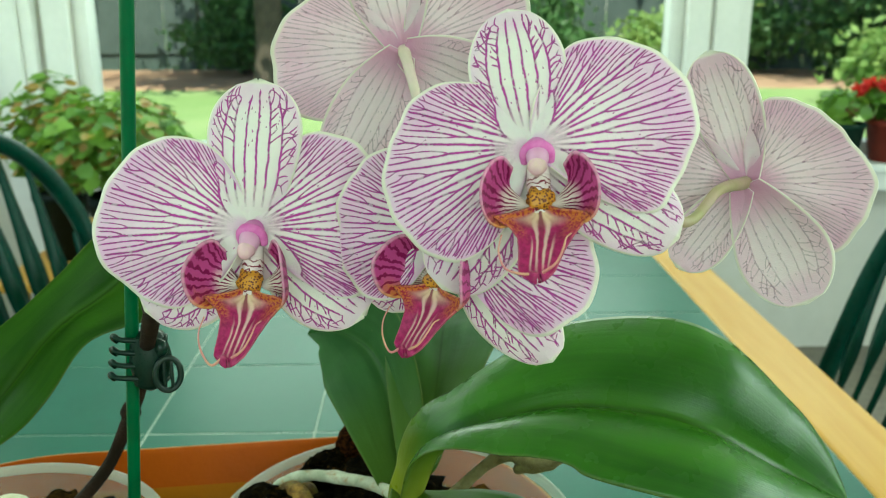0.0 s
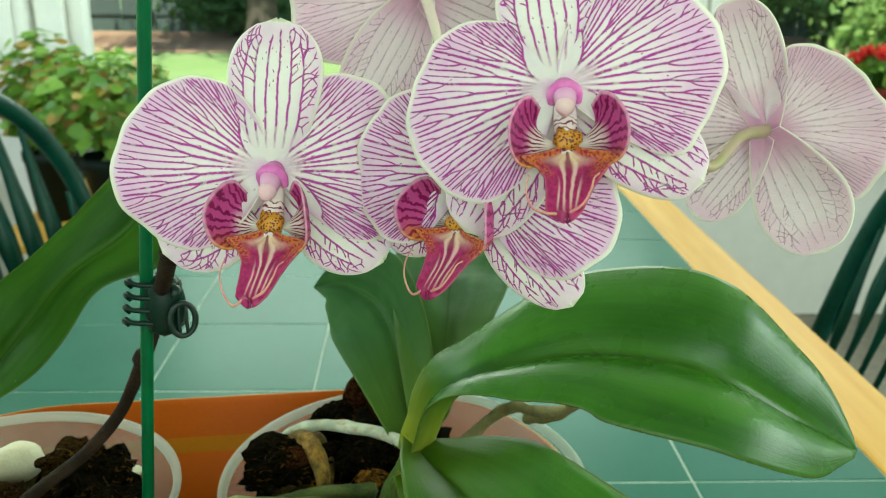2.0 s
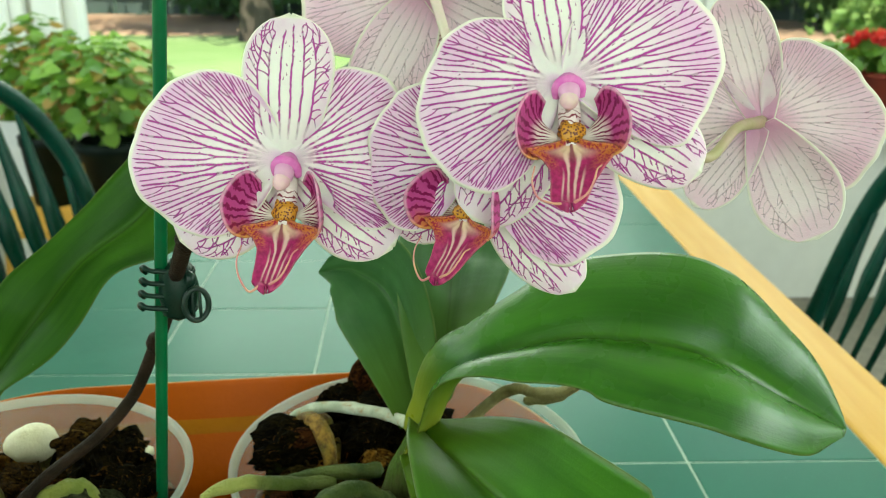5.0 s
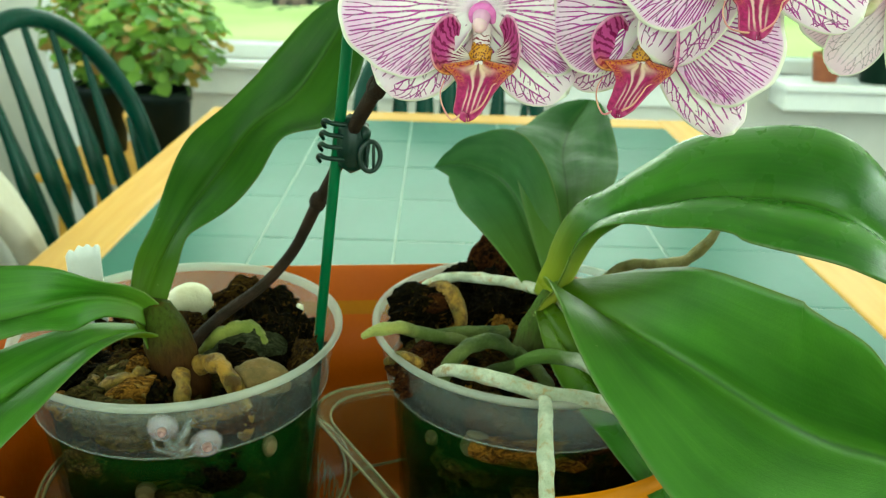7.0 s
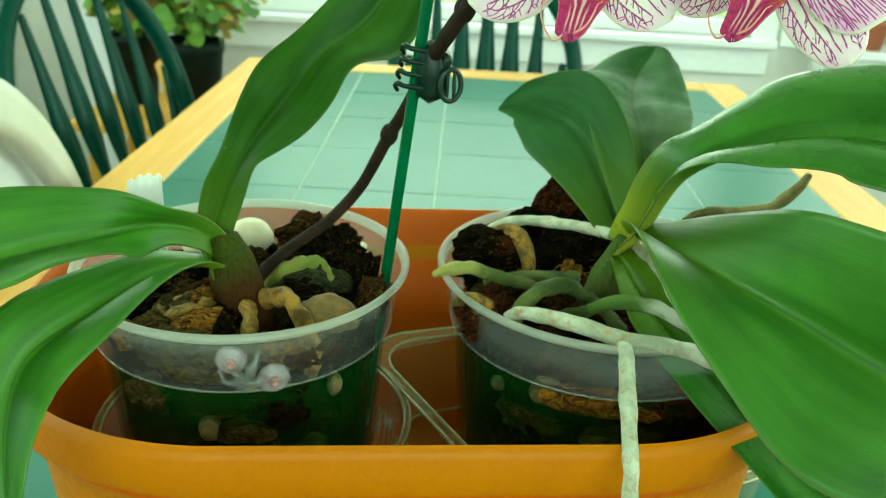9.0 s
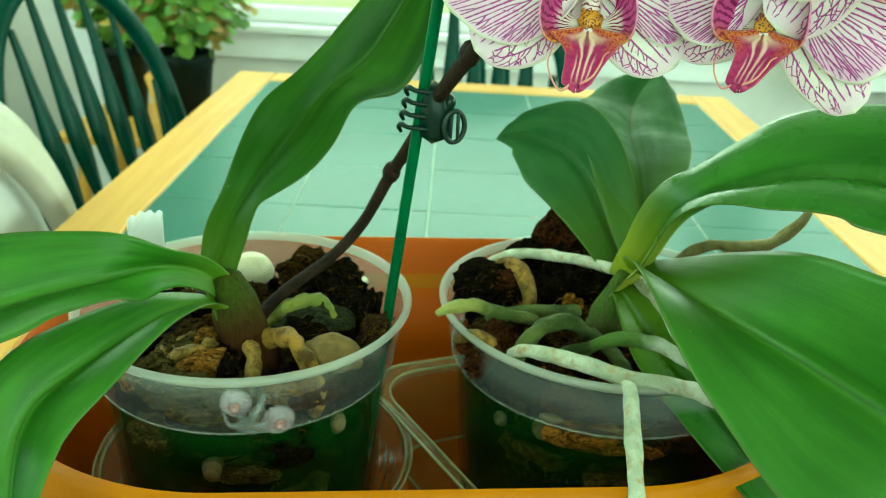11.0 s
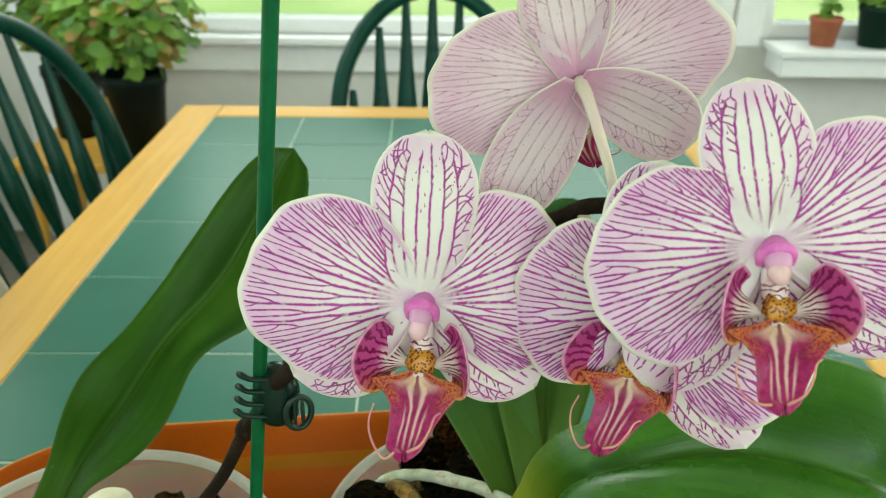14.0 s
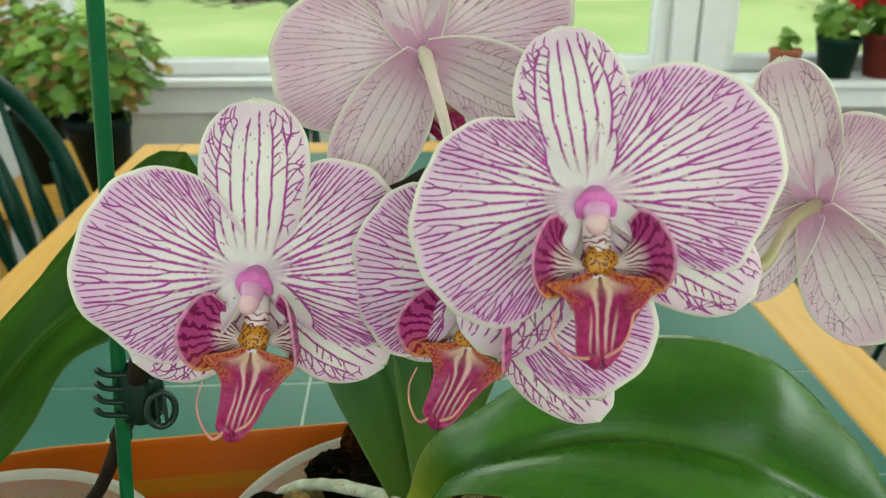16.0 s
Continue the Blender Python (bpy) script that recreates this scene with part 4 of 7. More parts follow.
# ---- Windsor chairs ----
def windsor_chair(at, yaw, label):
    """Bow-back chair: the back stands at its local -y, the seat reaches to +y."""
    ch = thing("windsor_chair", (0, 0, 0), label, "chair", "green chairs round the table")
    SH, BZ, HW, TOPZ = 0.445, 0.46, 0.205, 0.928

    def back_y(z):
        return -0.19 - 0.30 * (z - BZ)

    verts_r = []
    for k in range(25):
        a = math.pi * k / 24
        x = -HW * math.cos(a) * (1.0 if math.sin(a) > 0.5 else 0.90 + 0.2 * math.sin(a))
        z = BZ + (TOPZ - BZ) * math.sin(a) ** 0.62
        verts_r.append((x, back_y(z), z, 0.0165))
    part("bow", tube("bow", verts_r, CHAIR_GREEN, 60, 10), ch, "dark green bent wooden bow")
    for k in range(7):
        u = (k - 3) / 3.0
        xb, xt = u * 0.135, u * 0.158
        zt = BZ + (TOPZ - BZ) * max(0.0, 1 - (abs(xt) / HW) ** 2.2) ** 0.62
        rows = spline([(xb, 0.006), (xb * 1.0, 0.0075), (xb + (xt - xb) * 0.55, 0.021), (xb + (xt - xb) * 0.8, 0.013), (xt, 0.007)], 22)
        vs, fs = [], []
        for i, (x, hw) in enumerate(rows):
            z = SH + (zt - SH) * i / 21
            y = back_y(max(z, BZ))
            th = 0.006
            vs += [(x - hw, y, z), (x, y - th, z), (x + hw, y, z), (x, y + th, z)]
            if i:
                b = 4 * i
                for q in range(4):
                    fs.append((b - 4 + q, b - 4 + (q + 1) % 4, b + (q + 1) % 4, b + q))
        part("spindle", mesh_of("spindle", vs, fs, CHAIR_GREEN), ch)
    bm = bmesh.new()
    bmesh.ops.create_cone(bm, cap_ends=True, segments=40, radius1=0.215, radius2=0.225, depth=0.035)
    for v in bm.verts:
        v.co = Vector((v.co.x, v.co.y * 0.95 + 0.0, v.co.z + SH - 0.0175))
    bmesh.ops.bevel(bm, geom=[e for e in bm.edges if len(e.link_faces) == 2 and e.calc_face_angle(0) > 0.8], offset=0.01, segments=2, affect="EDGES")
    part("seat", bm, ch, "", CHAIR_GREEN)
    for sx in (-1, 1):
        for sy in (-1, 1):
            part("leg", tube("leg", [(sx * 0.15, sy * 0.14, SH - 0.03, 0.012), (sx * 0.17, sy * 0.165, 0.25, 0.019), (sx * 0.19, sy * 0.19, 0.0, 0.011)], CHAIR_GREEN, 16, 8), ch)
        part("stretcher", tube("stretcher", [(sx * 0.175, -0.17, 0.2, 0.008), (sx * 0.175, 0, 0.2, 0.013), (sx * 0.175, 0.17, 0.2, 0.008)], CHAIR_GREEN, 10, 8), ch)
    part("stretcher", tube("stretcher", [(-0.175, 0, 0.2, 0.008), (0, 0, 0.2, 0.013), (0.175, 0, 0.2, 0.008)], CHAIR_GREEN, 10, 8), ch)
    ch.matrix_basis = pose(*at, 0, 0, yaw)
    return ch


chair = windsor_chair((-0.35, 1.25, 0), -112, "dark green painted bow-back wooden chair beside the table")
c2 = copy_thing(chair, pose(0.045, 1.45, 0, 0, 0, 180))
c3 = copy_thing(chair, pose(0.54, 1.12, 0, 0, 0, 90))

cream = thing("cream_chair", (-0.62, 0.75, 0), "cream painted chair with a rounded back beside the table", "chair")


def cream_back(u, v):
    a = math.pi * (1 - u)
    hw, top = 0.27, 0.435
    x, z = hw * math.cos(a), 0.46 + top * math.sin(a) ** 0.7
    k = v
    return ((-0.47 + 0.02 * v - 0.10 * (z - 0.46)), 0.71 + x * (1 - 0.16 * k), 0.46 + (z - 0.46) * (1 - 0.14 * k)), (u, v)


part("back_frame", sheet("back_frame", cream_back, 40, 5, 0.025, [CREAM]), cream, "cream painted curved back")
part("back_panel", sheet("back_panel", lambda u, v: ((-0.470 - 0.045 * v, 0.74 + (u - 0.5) * 0.44 * math.sqrt(max(0.02, 1 - v ** 2.6)), 0.46 + 0.40 * v), (u, v)), 18, 14, 0.012, [WHITE]), cream, "pale panel")
part("seat", box_bm(-0.485, -0.14, 0.50, 0.98, 0.42, 0.46, 0.015), cream, "", CREAM)
for x in (-0.46, -0.17):
    for y in (0.53, 0.95):
        part("leg", tube("leg", [(x, y, 0.425, 0.017), (x, y, 0.2, 0.018), (x, y, 0.0, 0.014)], CREAM, 8, 10), cream)


# ---- the planter ----
PC, PYAW = (-0.0193, 0.2888), 0.1045


def ring(a, b, r, z, n=80):
    """A rounded rectangle, turned as the planter is."""
    out = []
    for k in range(n):
        t = 2 * math.pi * (k + 0.5) / n
        c, s = math.cos(t), math.sin(t)
        x = (a - r) * (1 if c > 0 else -1) + r * c
        y = (b - r) * (1 if s > 0 else -1) + r * s
        out.append((PC[0] + x * math.cos(PYAW) - y * math.sin(PYAW), PC[1] + x * math.sin(PYAW) + y * math.cos(PYAW), z))
    return out


def rings_mesh(name, rings, material, cap_last=False, cap_first=False, slots=None):
    n = len(rings[0])
    verts = [p for r in rings for p in r]
    faces, sl = [], []
    for i in range(len(rings) - 1):
        for k in range(n):
            k2 = (k + 1) % n
            faces.append((i * n + k, i * n + k2, (i + 1) * n + k2, (i + 1) * n + k))
            sl.append(slots[i] if slots else 0)
    if cap_first:
        faces.append(tuple(range(n))[::-1])
        sl.append(slots[0] if slots else 0)
    if cap_last:
        faces.append(tuple((len(rings) - 1) * n + k for k in range(n)))
        sl.append(slots[-1] if slots else 0)
    return mesh_of(name, verts, faces, material, sl)


planter = thing("planter", (PC[0], PC[1], TOP), "oblong terracotta-orange plastic planter on the tiled table", "planter")
prof = [(0.132, 0.080, 0.066, TOP + 0.0012), (0.140, 0.088, 0.074, TOP + 0.010), (0.1500, 0.0975, 0.084, 0.880), (0.1525, 0.100, 0.086, 0.898), (0.1600, 0.1065, 0.093, 0.900), (0.1612, 0.1077, 0.094, 0.9035),
        (0.1612, 0.1077, 0.094, 0.9150), (0.1600, 0.1065, 0.093, 0.9185), (0.1580, 0.1045, 0.091, 0.9190), (0.1560, 0.1030, 0.090, 0.9165), (0.1545, 0.1015, 0.088, 0.893), (0.1500, 0.0970, 0.084, 0.890),
        (0.1465, 0.094, 0.081, 0.860), (0.138, 0.086, 0.072, 0.790), (0.132, 0.080, 0.066, 0.785)]
# wall and rim take the lit tone, the liner the shaded one
part("wall", rings_mesh("wall", [ring(*q) for q in prof[:5]], PLANTER_LIT, False, True), planter, "yellowish orange outer wall in the lit tone")
part("rim", rings_mesh("rim", [ring(*q) for q in prof[4:9]], PLANTER_LIT), planter, "rolled orange rim")
part("liner", rings_mesh("liner", [ring(*q) for q in prof[8:]], PLANTER, True), planter, "terracotta stepped inner wall")

# ---- pots ----
P1, P2 = (-0.0863, 0.2735), (0.0642, 0.2977)


def nursery_pot(at, r, rim, foot, label):
    pot = thing("nursery_pot", (at[0], at[1], foot), label, "plant pot", "clear orchid pots")
    h = rim - foot
    collar = 0.026
    body = [(r - 0.0078, h - collar), (r - 0.0095, h - collar - 0.003), (r - 0.0165, 0.012), (r - 0.0185, 0.002), (r - 0.022, 0.0), (0.0, 0.0)]
    inner = [(0.0, 0.0014), (r - 0.0225, 0.0014), (r - 0.018, 0.013), (r - 0.0108, h - collar - 0.003), (r - 0.0092, h - collar)]
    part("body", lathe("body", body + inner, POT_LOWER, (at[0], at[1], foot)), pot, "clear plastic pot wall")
    wall = [(r - 0.0022, h - 0.0034), (r - 0.0040, h - 0.010), (r - 0.0070, h - collar + 0.001), (r - 0.0078, h - collar), (r - 0.0092, h - collar), (r - 0.0085, h - collar + 0.002), (r - 0.0055, h - 0.010), (r - 0.0036, h - 0.0034)]
    part("collar", lathe("collar", wall, POT_WALL, (at[0], at[1], foot)), pot, "clear plastic collar")
    lip = [(r - 0.0036, h - 0.0034), (r - 0.0031, h - 0.0006), (r - 0.0026, h), (r - 0.0010, h), (r - 0.0003, h - 0.0006), (r - 0.0003, h - 0.0016), (r - 0.0012, h - 0.0024), (r - 0.0022, h - 0.0036), (r - 0.0036, h - 0.0034)]
    part("rim", lathe("rim", lip, POT_RIM, (at[0], at[1], foot), 96), pot, "milky rolled rim")
    step = [(r - 0.0072, h - collar + 0.0006), (r - 0.0067, h - collar + 0.0002), (r - 0.0072, h - collar - 0.0004), (r - 0.0078, h - collar - 0.0002), (r - 0.0072, h - collar + 0.0006)]
    part("ridge", lathe("ridge", step, POT_RIDGE, (at[0], at[1], foot), 96), pot)
    return pot


nursery_pot(P1, 0.0670, 0.9408, 0.7932, "clear plastic nursery pot with bark, pebbles and an orchid")
nursery_pot(P2, 0.0730, 0.9355, 0.7932, "clear plastic nursery pot crowded with green orchid roots")


def potting(at, r, top, foot, seed, label, n_chips):
    """Bark mix: a lumpy mass with separate chips on it."""
    mix = thing("potting_bark", (at[0], at[1], foot), label, "bark mix")
    rng = random.Random(seed)
    verts, faces = [], []
    A, H = 56, 26
    for j in range(H):
        z = foot + (top - foot) * j / (H - 1)
        rr = r - 0.0200 + 0.0095 * j / (H - 1)
        for k in range(A):
            a = 2 * math.pi * k / A
            d = 0.0022 * noise.noise(Vector((math.cos(a) * rr * 90, math.sin(a) * rr * 90, z * 90 + seed)))
            q = rr - 0.0022 + d
            verts.append((at[0] + q * math.cos(a), at[1] + q * math.sin(a), z))
    for j in range(H - 1):
        for k in range(A):
            k2 = (k + 1) % A
            faces.append((j * A + k, j * A + k2, (j + 1) * A + k2, (j + 1) * A + k))
    base = (H - 1) * A
    for q in range(1, 8):
        rr = (r - 0.0127) * (1 - q / 8)
        for k in range(A):
            a = 2 * math.pi * k / A
            x, y = at[0] + rr * math.cos(a), at[1] + rr * math.sin(a)
            verts.append((x, y, top + 0.006 * noise.noise(Vector((x * 70, y * 70, seed)))))
        for k in range(A):
            k2 = (k + 1) % A
            b = base + (q - 1) * A
            faces.append((b + k, b + k2, b + A + k2, b + A + k))
    faces.append(tuple(base + 7 * A + k for k in range(A)))
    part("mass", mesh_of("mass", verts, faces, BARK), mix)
    for i in range(n_chips):
        a, q = rng.uniform(0, 6.283), (r - 0.018) * math.sqrt(rng.uniform(0.02, 1))
        s = rng.uniform(0.0025, 0.0085)
        bm = blob(seed * 10 + i, s, 1.0, 3, (1.5, 0.8, 0.5))
        m = pose(at[0] + q * math.cos(a), at[1] + q * math.sin(a), top + s * 0.25, rng.uniform(-40, 40), rng.uniform(-40, 40), rng.uniform(0, 360))
        bmesh.ops.transform(bm, matrix=m, verts=bm.verts[:])
        part("bark_chip", bm, mix, "", rng.choice((BARK, BARK, BARK_BROWN, BARK_BROWN, BARK_RUST, MOSS, MOSS, BARK_TAN)))
    return mix, rng


mix1, rng1 = potting(P1, 0.0670, 0.9225, 0.7950, 3, "dark chunky bark mix with moss and tan chips", 110)
mix2, rng2 = potting(P2, 0.0730, 0.9175, 0.7950, 7, "dark rusty bark mix among orchid roots", 100)


def chip(mix, at, size, squash, turn, seed, material, rough=0.45):
    bm = splinter(seed, size, rough + 0.25, squash)
    bmesh.ops.transform(bm, matrix=pose(*at, *turn), verts=bm.verts[:])
    part("bark_chip", bm, mix, "", material)


chip(mix1, (-0.067, 0.299, 0.9415), 0.0115, (1.0, 0.42, 0.62), (8, -18, 4), 51, BARK_BROWN, 0.30)
chip(mix1, (-0.056, 0.291, 0.9330), 0.0135, (0.95, 0.75, 1.0), (0, 20, 30), 52, BARK, 0.40)
chip(mix1, (-0.041, 0.275, 0.9330), 0.0098, (0.85, 0.75, 1.05), (0, 8, 60), 53, BARK, 0.35)
chip(mix1, (-0.033, 0.256, 0.9330), 0.0090, (0.5, 0.9, 0.8), (0, 30, 20), 59, BARK_BROWN, 0.4)
chip(mix1, (-0.052, 0.256, 0.9290), 0.0110, (1.2, 0.8, 0.7), (0, 10, 10), 57, BARK, 0.4)
chip(mix1, (-0.092, 0.228, 0.9335), 0.0068, (0.7, 0.7, 1.3), (0, 84, 14), 55, BARK_TAN, 0.2)
chip(mix1, (-0.100, 0.243, 0.9360), 0.0062, (0.8, 0.8, 1.1), (0, 60, 30), 56, BARK_BROWN, 0.4)
chip(mix1, (-0.094, 0.240, 0.9370), 0.0045, (0.8, 0.8, 1.1), (0, 60, 80), 47, BARK_TAN, 0.3)
chip(mix1, (-0.108, 0.232, 0.9310), 0.0085, (0.7, 0.7, 1.3), (0, 76, 50), 46, MOSS, 0.5)
chip(mix1, (-0.116, 0.252, 0.9290), 0.0090, (1.2, 0.9, 0.7), (0, 0, 20), 58, BARK, 0.5)
chip(mix1, (-0.084, 0.284, 0.9300), 0.0085, (1.2, 0.9, 0.8), (0, 20, 20), 45, BARK_BROWN, 0.5)
chip(mix1, (-0.075, 0.277, 0.9320), 0.0055, (1.2, 0.9, 0.8), (0, 20, 70), 44, BARK_RUST, 0.5)
chip(mix1, (-0.084, 0.230, 0.9300), 0.0060, (0.8, 0.8, 1.2), (0, 30, 70), 43, BARK, 0.5)
chip(mix2, (0.047, 0.352, 0.9380), 0.0115, (0.75, 0.5, 1.30), (0, 22, 0), 61, BARK_RUST, 0.50)
chip(mix2, (0.060, 0.356, 0.9300), 0.0090, (0.8, 0.5, 1.1), (0, -8, 20), 67, BARK, 0.5)
chip(mix2, (0.034, 0.345, 0.9270), 0.0100, (0.9, 0.6, 1.0), (0, 40, 0), 68, BARK, 0.5)
chip(mix2, (0.014, 0.313, 0.9290), 0.0125, (0.85, 0.7, 1.3), (0, 78, 20), 62, BARK, 0.45)
chip(mix2, (0.017, 0.309, 0.9360), 0.0055, (0.8, 0.6, 1.3), (0, 70, -20), 69, BARK_RUST, 0.3)
chip(mix2, (0.052, 0.328, 0.9280), 0.0150, (1.0, 0.8, 0.85), (0, 10, 40), 63, BARK, 0.45)
chip(mix2, (0.012, 0.266, 0.9260), 0.0090, (0.8, 0.7, 1.3), (0, 70, 40), 64, BARK_RUST, 0.45)
chip(mix2, (0.070, 0.330, 0.9260), 0.0120, (1.0, 0.9, 0.8), (0, 10, 80), 65, BARK, 0.5)
chip(mix2, (0.066, 0.265, 0.9190), 0.0080, (1.2, 0.9, 0.7), (0, 5, 30), 66, BARK_RUST, 0.5)
chip(mix2, (0.048, 0.298, 0.9330), 0.0030, (0.9, 0.5, 1.2), (0, 10, 30), 70, BARK_TAN, 0.2)
chip(mix2, (0.052, 0.297, 0.9320), 0.0024, (0.9, 0.5, 1.2), (0, -10, 10), 71, BARK_TAN, 0.2)
part("stick", tube("stick", [(0.036, 0.345, 0.920, 0.0042), (0.043, 0.351, 0.940, 0.0040), (0.051, 0.357, 0.956, 0.0034), (0.060, 0.361, 0.966, 0.0022)], BARK_BROWN, 24, 10, 0.5, 160), mix2)
rock = blob(77, 0.0128, 0.42, 4, (1.15, 0.85, 0.80))
bmesh.ops.transform(rock, matrix=pose(-0.0575, 0.2635, 0.9310, 0, 0, 25), verts=rock.verts[:])
part("rock", rock, mix1, "", ROCK)
stone = blob(79, 0.0092, 0.22, 4, (1.15, 0.9, 0.78))
bmesh.ops.transform(stone, matrix=pose(-0.0470, 0.2400, 0.9345, 0, 8, 10), verts=stone.verts[:])
for f in stone.faces:
    f.smooth = True
part("stone", stone, mix1, "", TAN_STONE)
for k in range(16):
    a = rng1.uniform(0, 6.28)
    x, y, h = rng1.uniform(-0.118, -0.084), rng1.uniform(0.226, 0.252), rng1.uniform(0.926, 0.935)
    part("root_bit", tube("root_bit", [(x - 0.007 * math.cos(a), y - 0.007 * math.sin(a), h - 0.003, 0.0018), (x, y, h + 0.002, 0.0026), (x + 0.006 * math.cos(a + 0.5), y + 0.006 * math.sin(a + 0.5), h - 0.002, 0.0016)], rng1.choice((ROOT_BROWN, ROOT_BROWN, ROOT_GREEN, MOSS)), 14, 9, 0.7, 260), mix1)
for k in range(34):
    m_, c_ = (mix1, P1) if k % 2 else (mix2, P2)
    a, q, b = rng2.uniform(0, 6.28), rng2.uniform(0.0, 0.045), rng2.uniform(0, 6.28)
    x, y, h = c_[0] + q * math.cos(a), c_[1] + q * math.sin(a), (0.931 if k % 2 else 0.926)
    part("fibre", tube("fibre", [(x, y, h - 0.004, 0.0003), (x + 0.004 * math.cos(b), y + 0.004 * math.sin(b), h + rng2.uniform(0, 0.004), 0.0003), (x + 0.009 * math.cos(b + 0.4), y + 0.009 * math.sin(b + 0.4), h - 0.001, 0.0002)], BARK_TAN, 8, 5), m_)


def behind_wall(mix, c, radius, rows):
    """Lumps, pebbles and roots pressed against the inside of a clear pot."""
    for i, (x, z, size, mat, squash) in enumerate(rows):
        d = Vector((x - c[0], -math.sqrt(max(1e-6, radius * radius - (x - c[0]) ** 2)), 0)).normalized()
        inward = radius - size * min(squash[1], 1.0) * 0.75 - 0.115 * (0.93 - z)
        stone = mat is GRAVEL
        bm = blob(300 + i, size, 0.12 if stone else 0.7, 3, squash)
        bmesh.ops.transform(bm, matrix=pose(c[0] + d.x * inward, c[1] + d.y * inward, z, 0, 0, math.degrees(math.atan2(d.y, d.x)) + 90), verts=bm.verts[:])
        for f in bm.faces:
            f.smooth = stone
        part("gravel" if stone else "bark_chip", bm, mix, "", mat)


behind_wall(mix1, P1, 0.0600, [(-0.107, 0.927, 0.0085, MOSS, (1.5, 0.6, 0.8)), (-0.095, 0.925, 0.0095, MOSS, (1.5, 0.6, 0.9)), (-0.083, 0.925, 0.0085, MOSS, (1.4, 0.6, 0.9)), (-0.058, 0.929, 0.0070, BARK_TAN, (1.5, 0.6, 0.7)), (-0.049, 0.926, 0.0080, BARK_RUST, (1.3, 0.6, 0.8)),
                               (-0.041, 0.906, 0.0042, GRAVEL, (0.8, 0.6, 1.2)), (-0.088, 0.895, 0.0045, GRAVEL, (1.0, 0.6, 1.2)), (-0.074, 0.894, 0.0070, MOSS, (1.5, 0.6, 0.7)), (-0.115, 0.905, 0.0085, MOSS, (1.2, 0.6, 1.0)), (-0.060, 0.905, 0.0095, BARK, (1.3, 0.6, 0.9)), (-0.099, 0.880, 0.0095, BARK_RUST, (1.3, 0.6, 0.9)), (-0.120, 0.928, 0.0065, BARK_TAN, (1.4, 0.6, 0.8)), (-0.055, 0.875, 0.0085, MOSS, (1.3, 0.6, 0.9)), (-0.080, 0.862, 0.0085, MOSS, (1.3, 0.6, 0.9))])
behind_wall(mix2, P2, 0.0650, [(0.015, 0.897, 0.0034, GRAVEL, (1.0, 0.7, 1.0)), (0.032, 0.902, 0.0044, GRAVEL, (1.0, 0.6, 1.1)), (0.036, 0.909, 0.0034, GRAVEL, (1.5, 0.6, 0.6)), (0.027, 0.888, 0.0095, MOSS, (1.6, 0.6, 0.7)), (0.058, 0.905, 0.0100, BARK_TAN, (2.0, 0.5, 0.7)), (0.044, 0.918, 0.0085, BARK_RUST, (1.6, 0.5, 0.8)), (0.066, 0.885, 0.0100, MOSS, (1.5, 0.6, 0.9)), (0.088, 0.905, 0.0095, BARK_RUST, (1.5, 0.6, 0.9)), (0.045, 0.875, 0.0090, BARK, (1.3, 0.6, 0.9)), (0.083, 0.870, 0.0090, MOSS, (1.3, 0.6, 0.9))])


def pebble(at, size, squash, seed):
    bm = blob(seed, size, 0.10, 3, squash)
    bmesh.ops.transform(bm, matrix=pose(*at, 0, 12, seed * 40), verts=bm.verts[:])
    for f in bm.faces:
        f.smooth = True
    tagged(part("pebble", bm, None, "", PEBBLE), "smooth cream pebble lying on the bark mix", "pebble", "pebbles in the pot")


pebble((-0.0936, 0.3114, 0.9330), 0.0105, (1.0, 0.9, 0.8), 1)
pebble((-0.0430, 0.298, 0.9370), 0.0036, (1.2, 1.0, 0.6), 2)
pebble((-0.1130, 0.300, 0.9320), 0.008, (1.1, 0.9, 0.7), 3)

# ---- saucers ----
SC = (-0.0855, 0.2780, 0.786)
saucer = thing("saucer", SC, "clear ribbed plastic bowl under the pot", "saucer")
part("dish", lathe("dish", [(0.0, 0.001), (0.048, 0.001), (0.053, 0.004), (0.0660, 0.0735), (0.0654, 0.0740), (0.0520, 0.0055), (0.0475, 0.0024), (0.0, 0.0024)], CLEAR, SC, 80), saucer)
part("rim", lathe("rim", [(0.0656, 0.0730), (0.0684, 0.0735), (0.0690, 0.0748), (0.0680, 0.0757), (0.0652, 0.0745), (0.0656, 0.0730)], CLEAR_RIM, SC, 96), saucer)
for rr, hh in ((0.0686, 0.0750), (0.0660, 0.0746)):
    part("rim_edge", lathe("rim_edge", [(rr - 0.0005, hh - 0.0005), (rr + 0.0005, hh - 0.0005), (rr + 0.0005, hh + 0.0006), (rr - 0.0005, hh + 0.0006), (rr - 0.0005, hh - 0.0005)], CLEAR_EDGE, SC, 96), saucer)
for k in range(60):
    a = 2 * math.pi * k / 60
    for lean in (0.16, -0.16):
        part("rib", tube("rib", [(SC[0] + q * math.cos(a + lean * w), SC[1] + q * math.sin(a + lean * w), SC[2] + h, 0.00035) for q, h, w in ((0.0560, 0.020, 0.0), (0.0597, 0.040, 0.6), (0.0632, 0.059, 1.2))], CLEAR_EDGE, 5, 4), saucer)


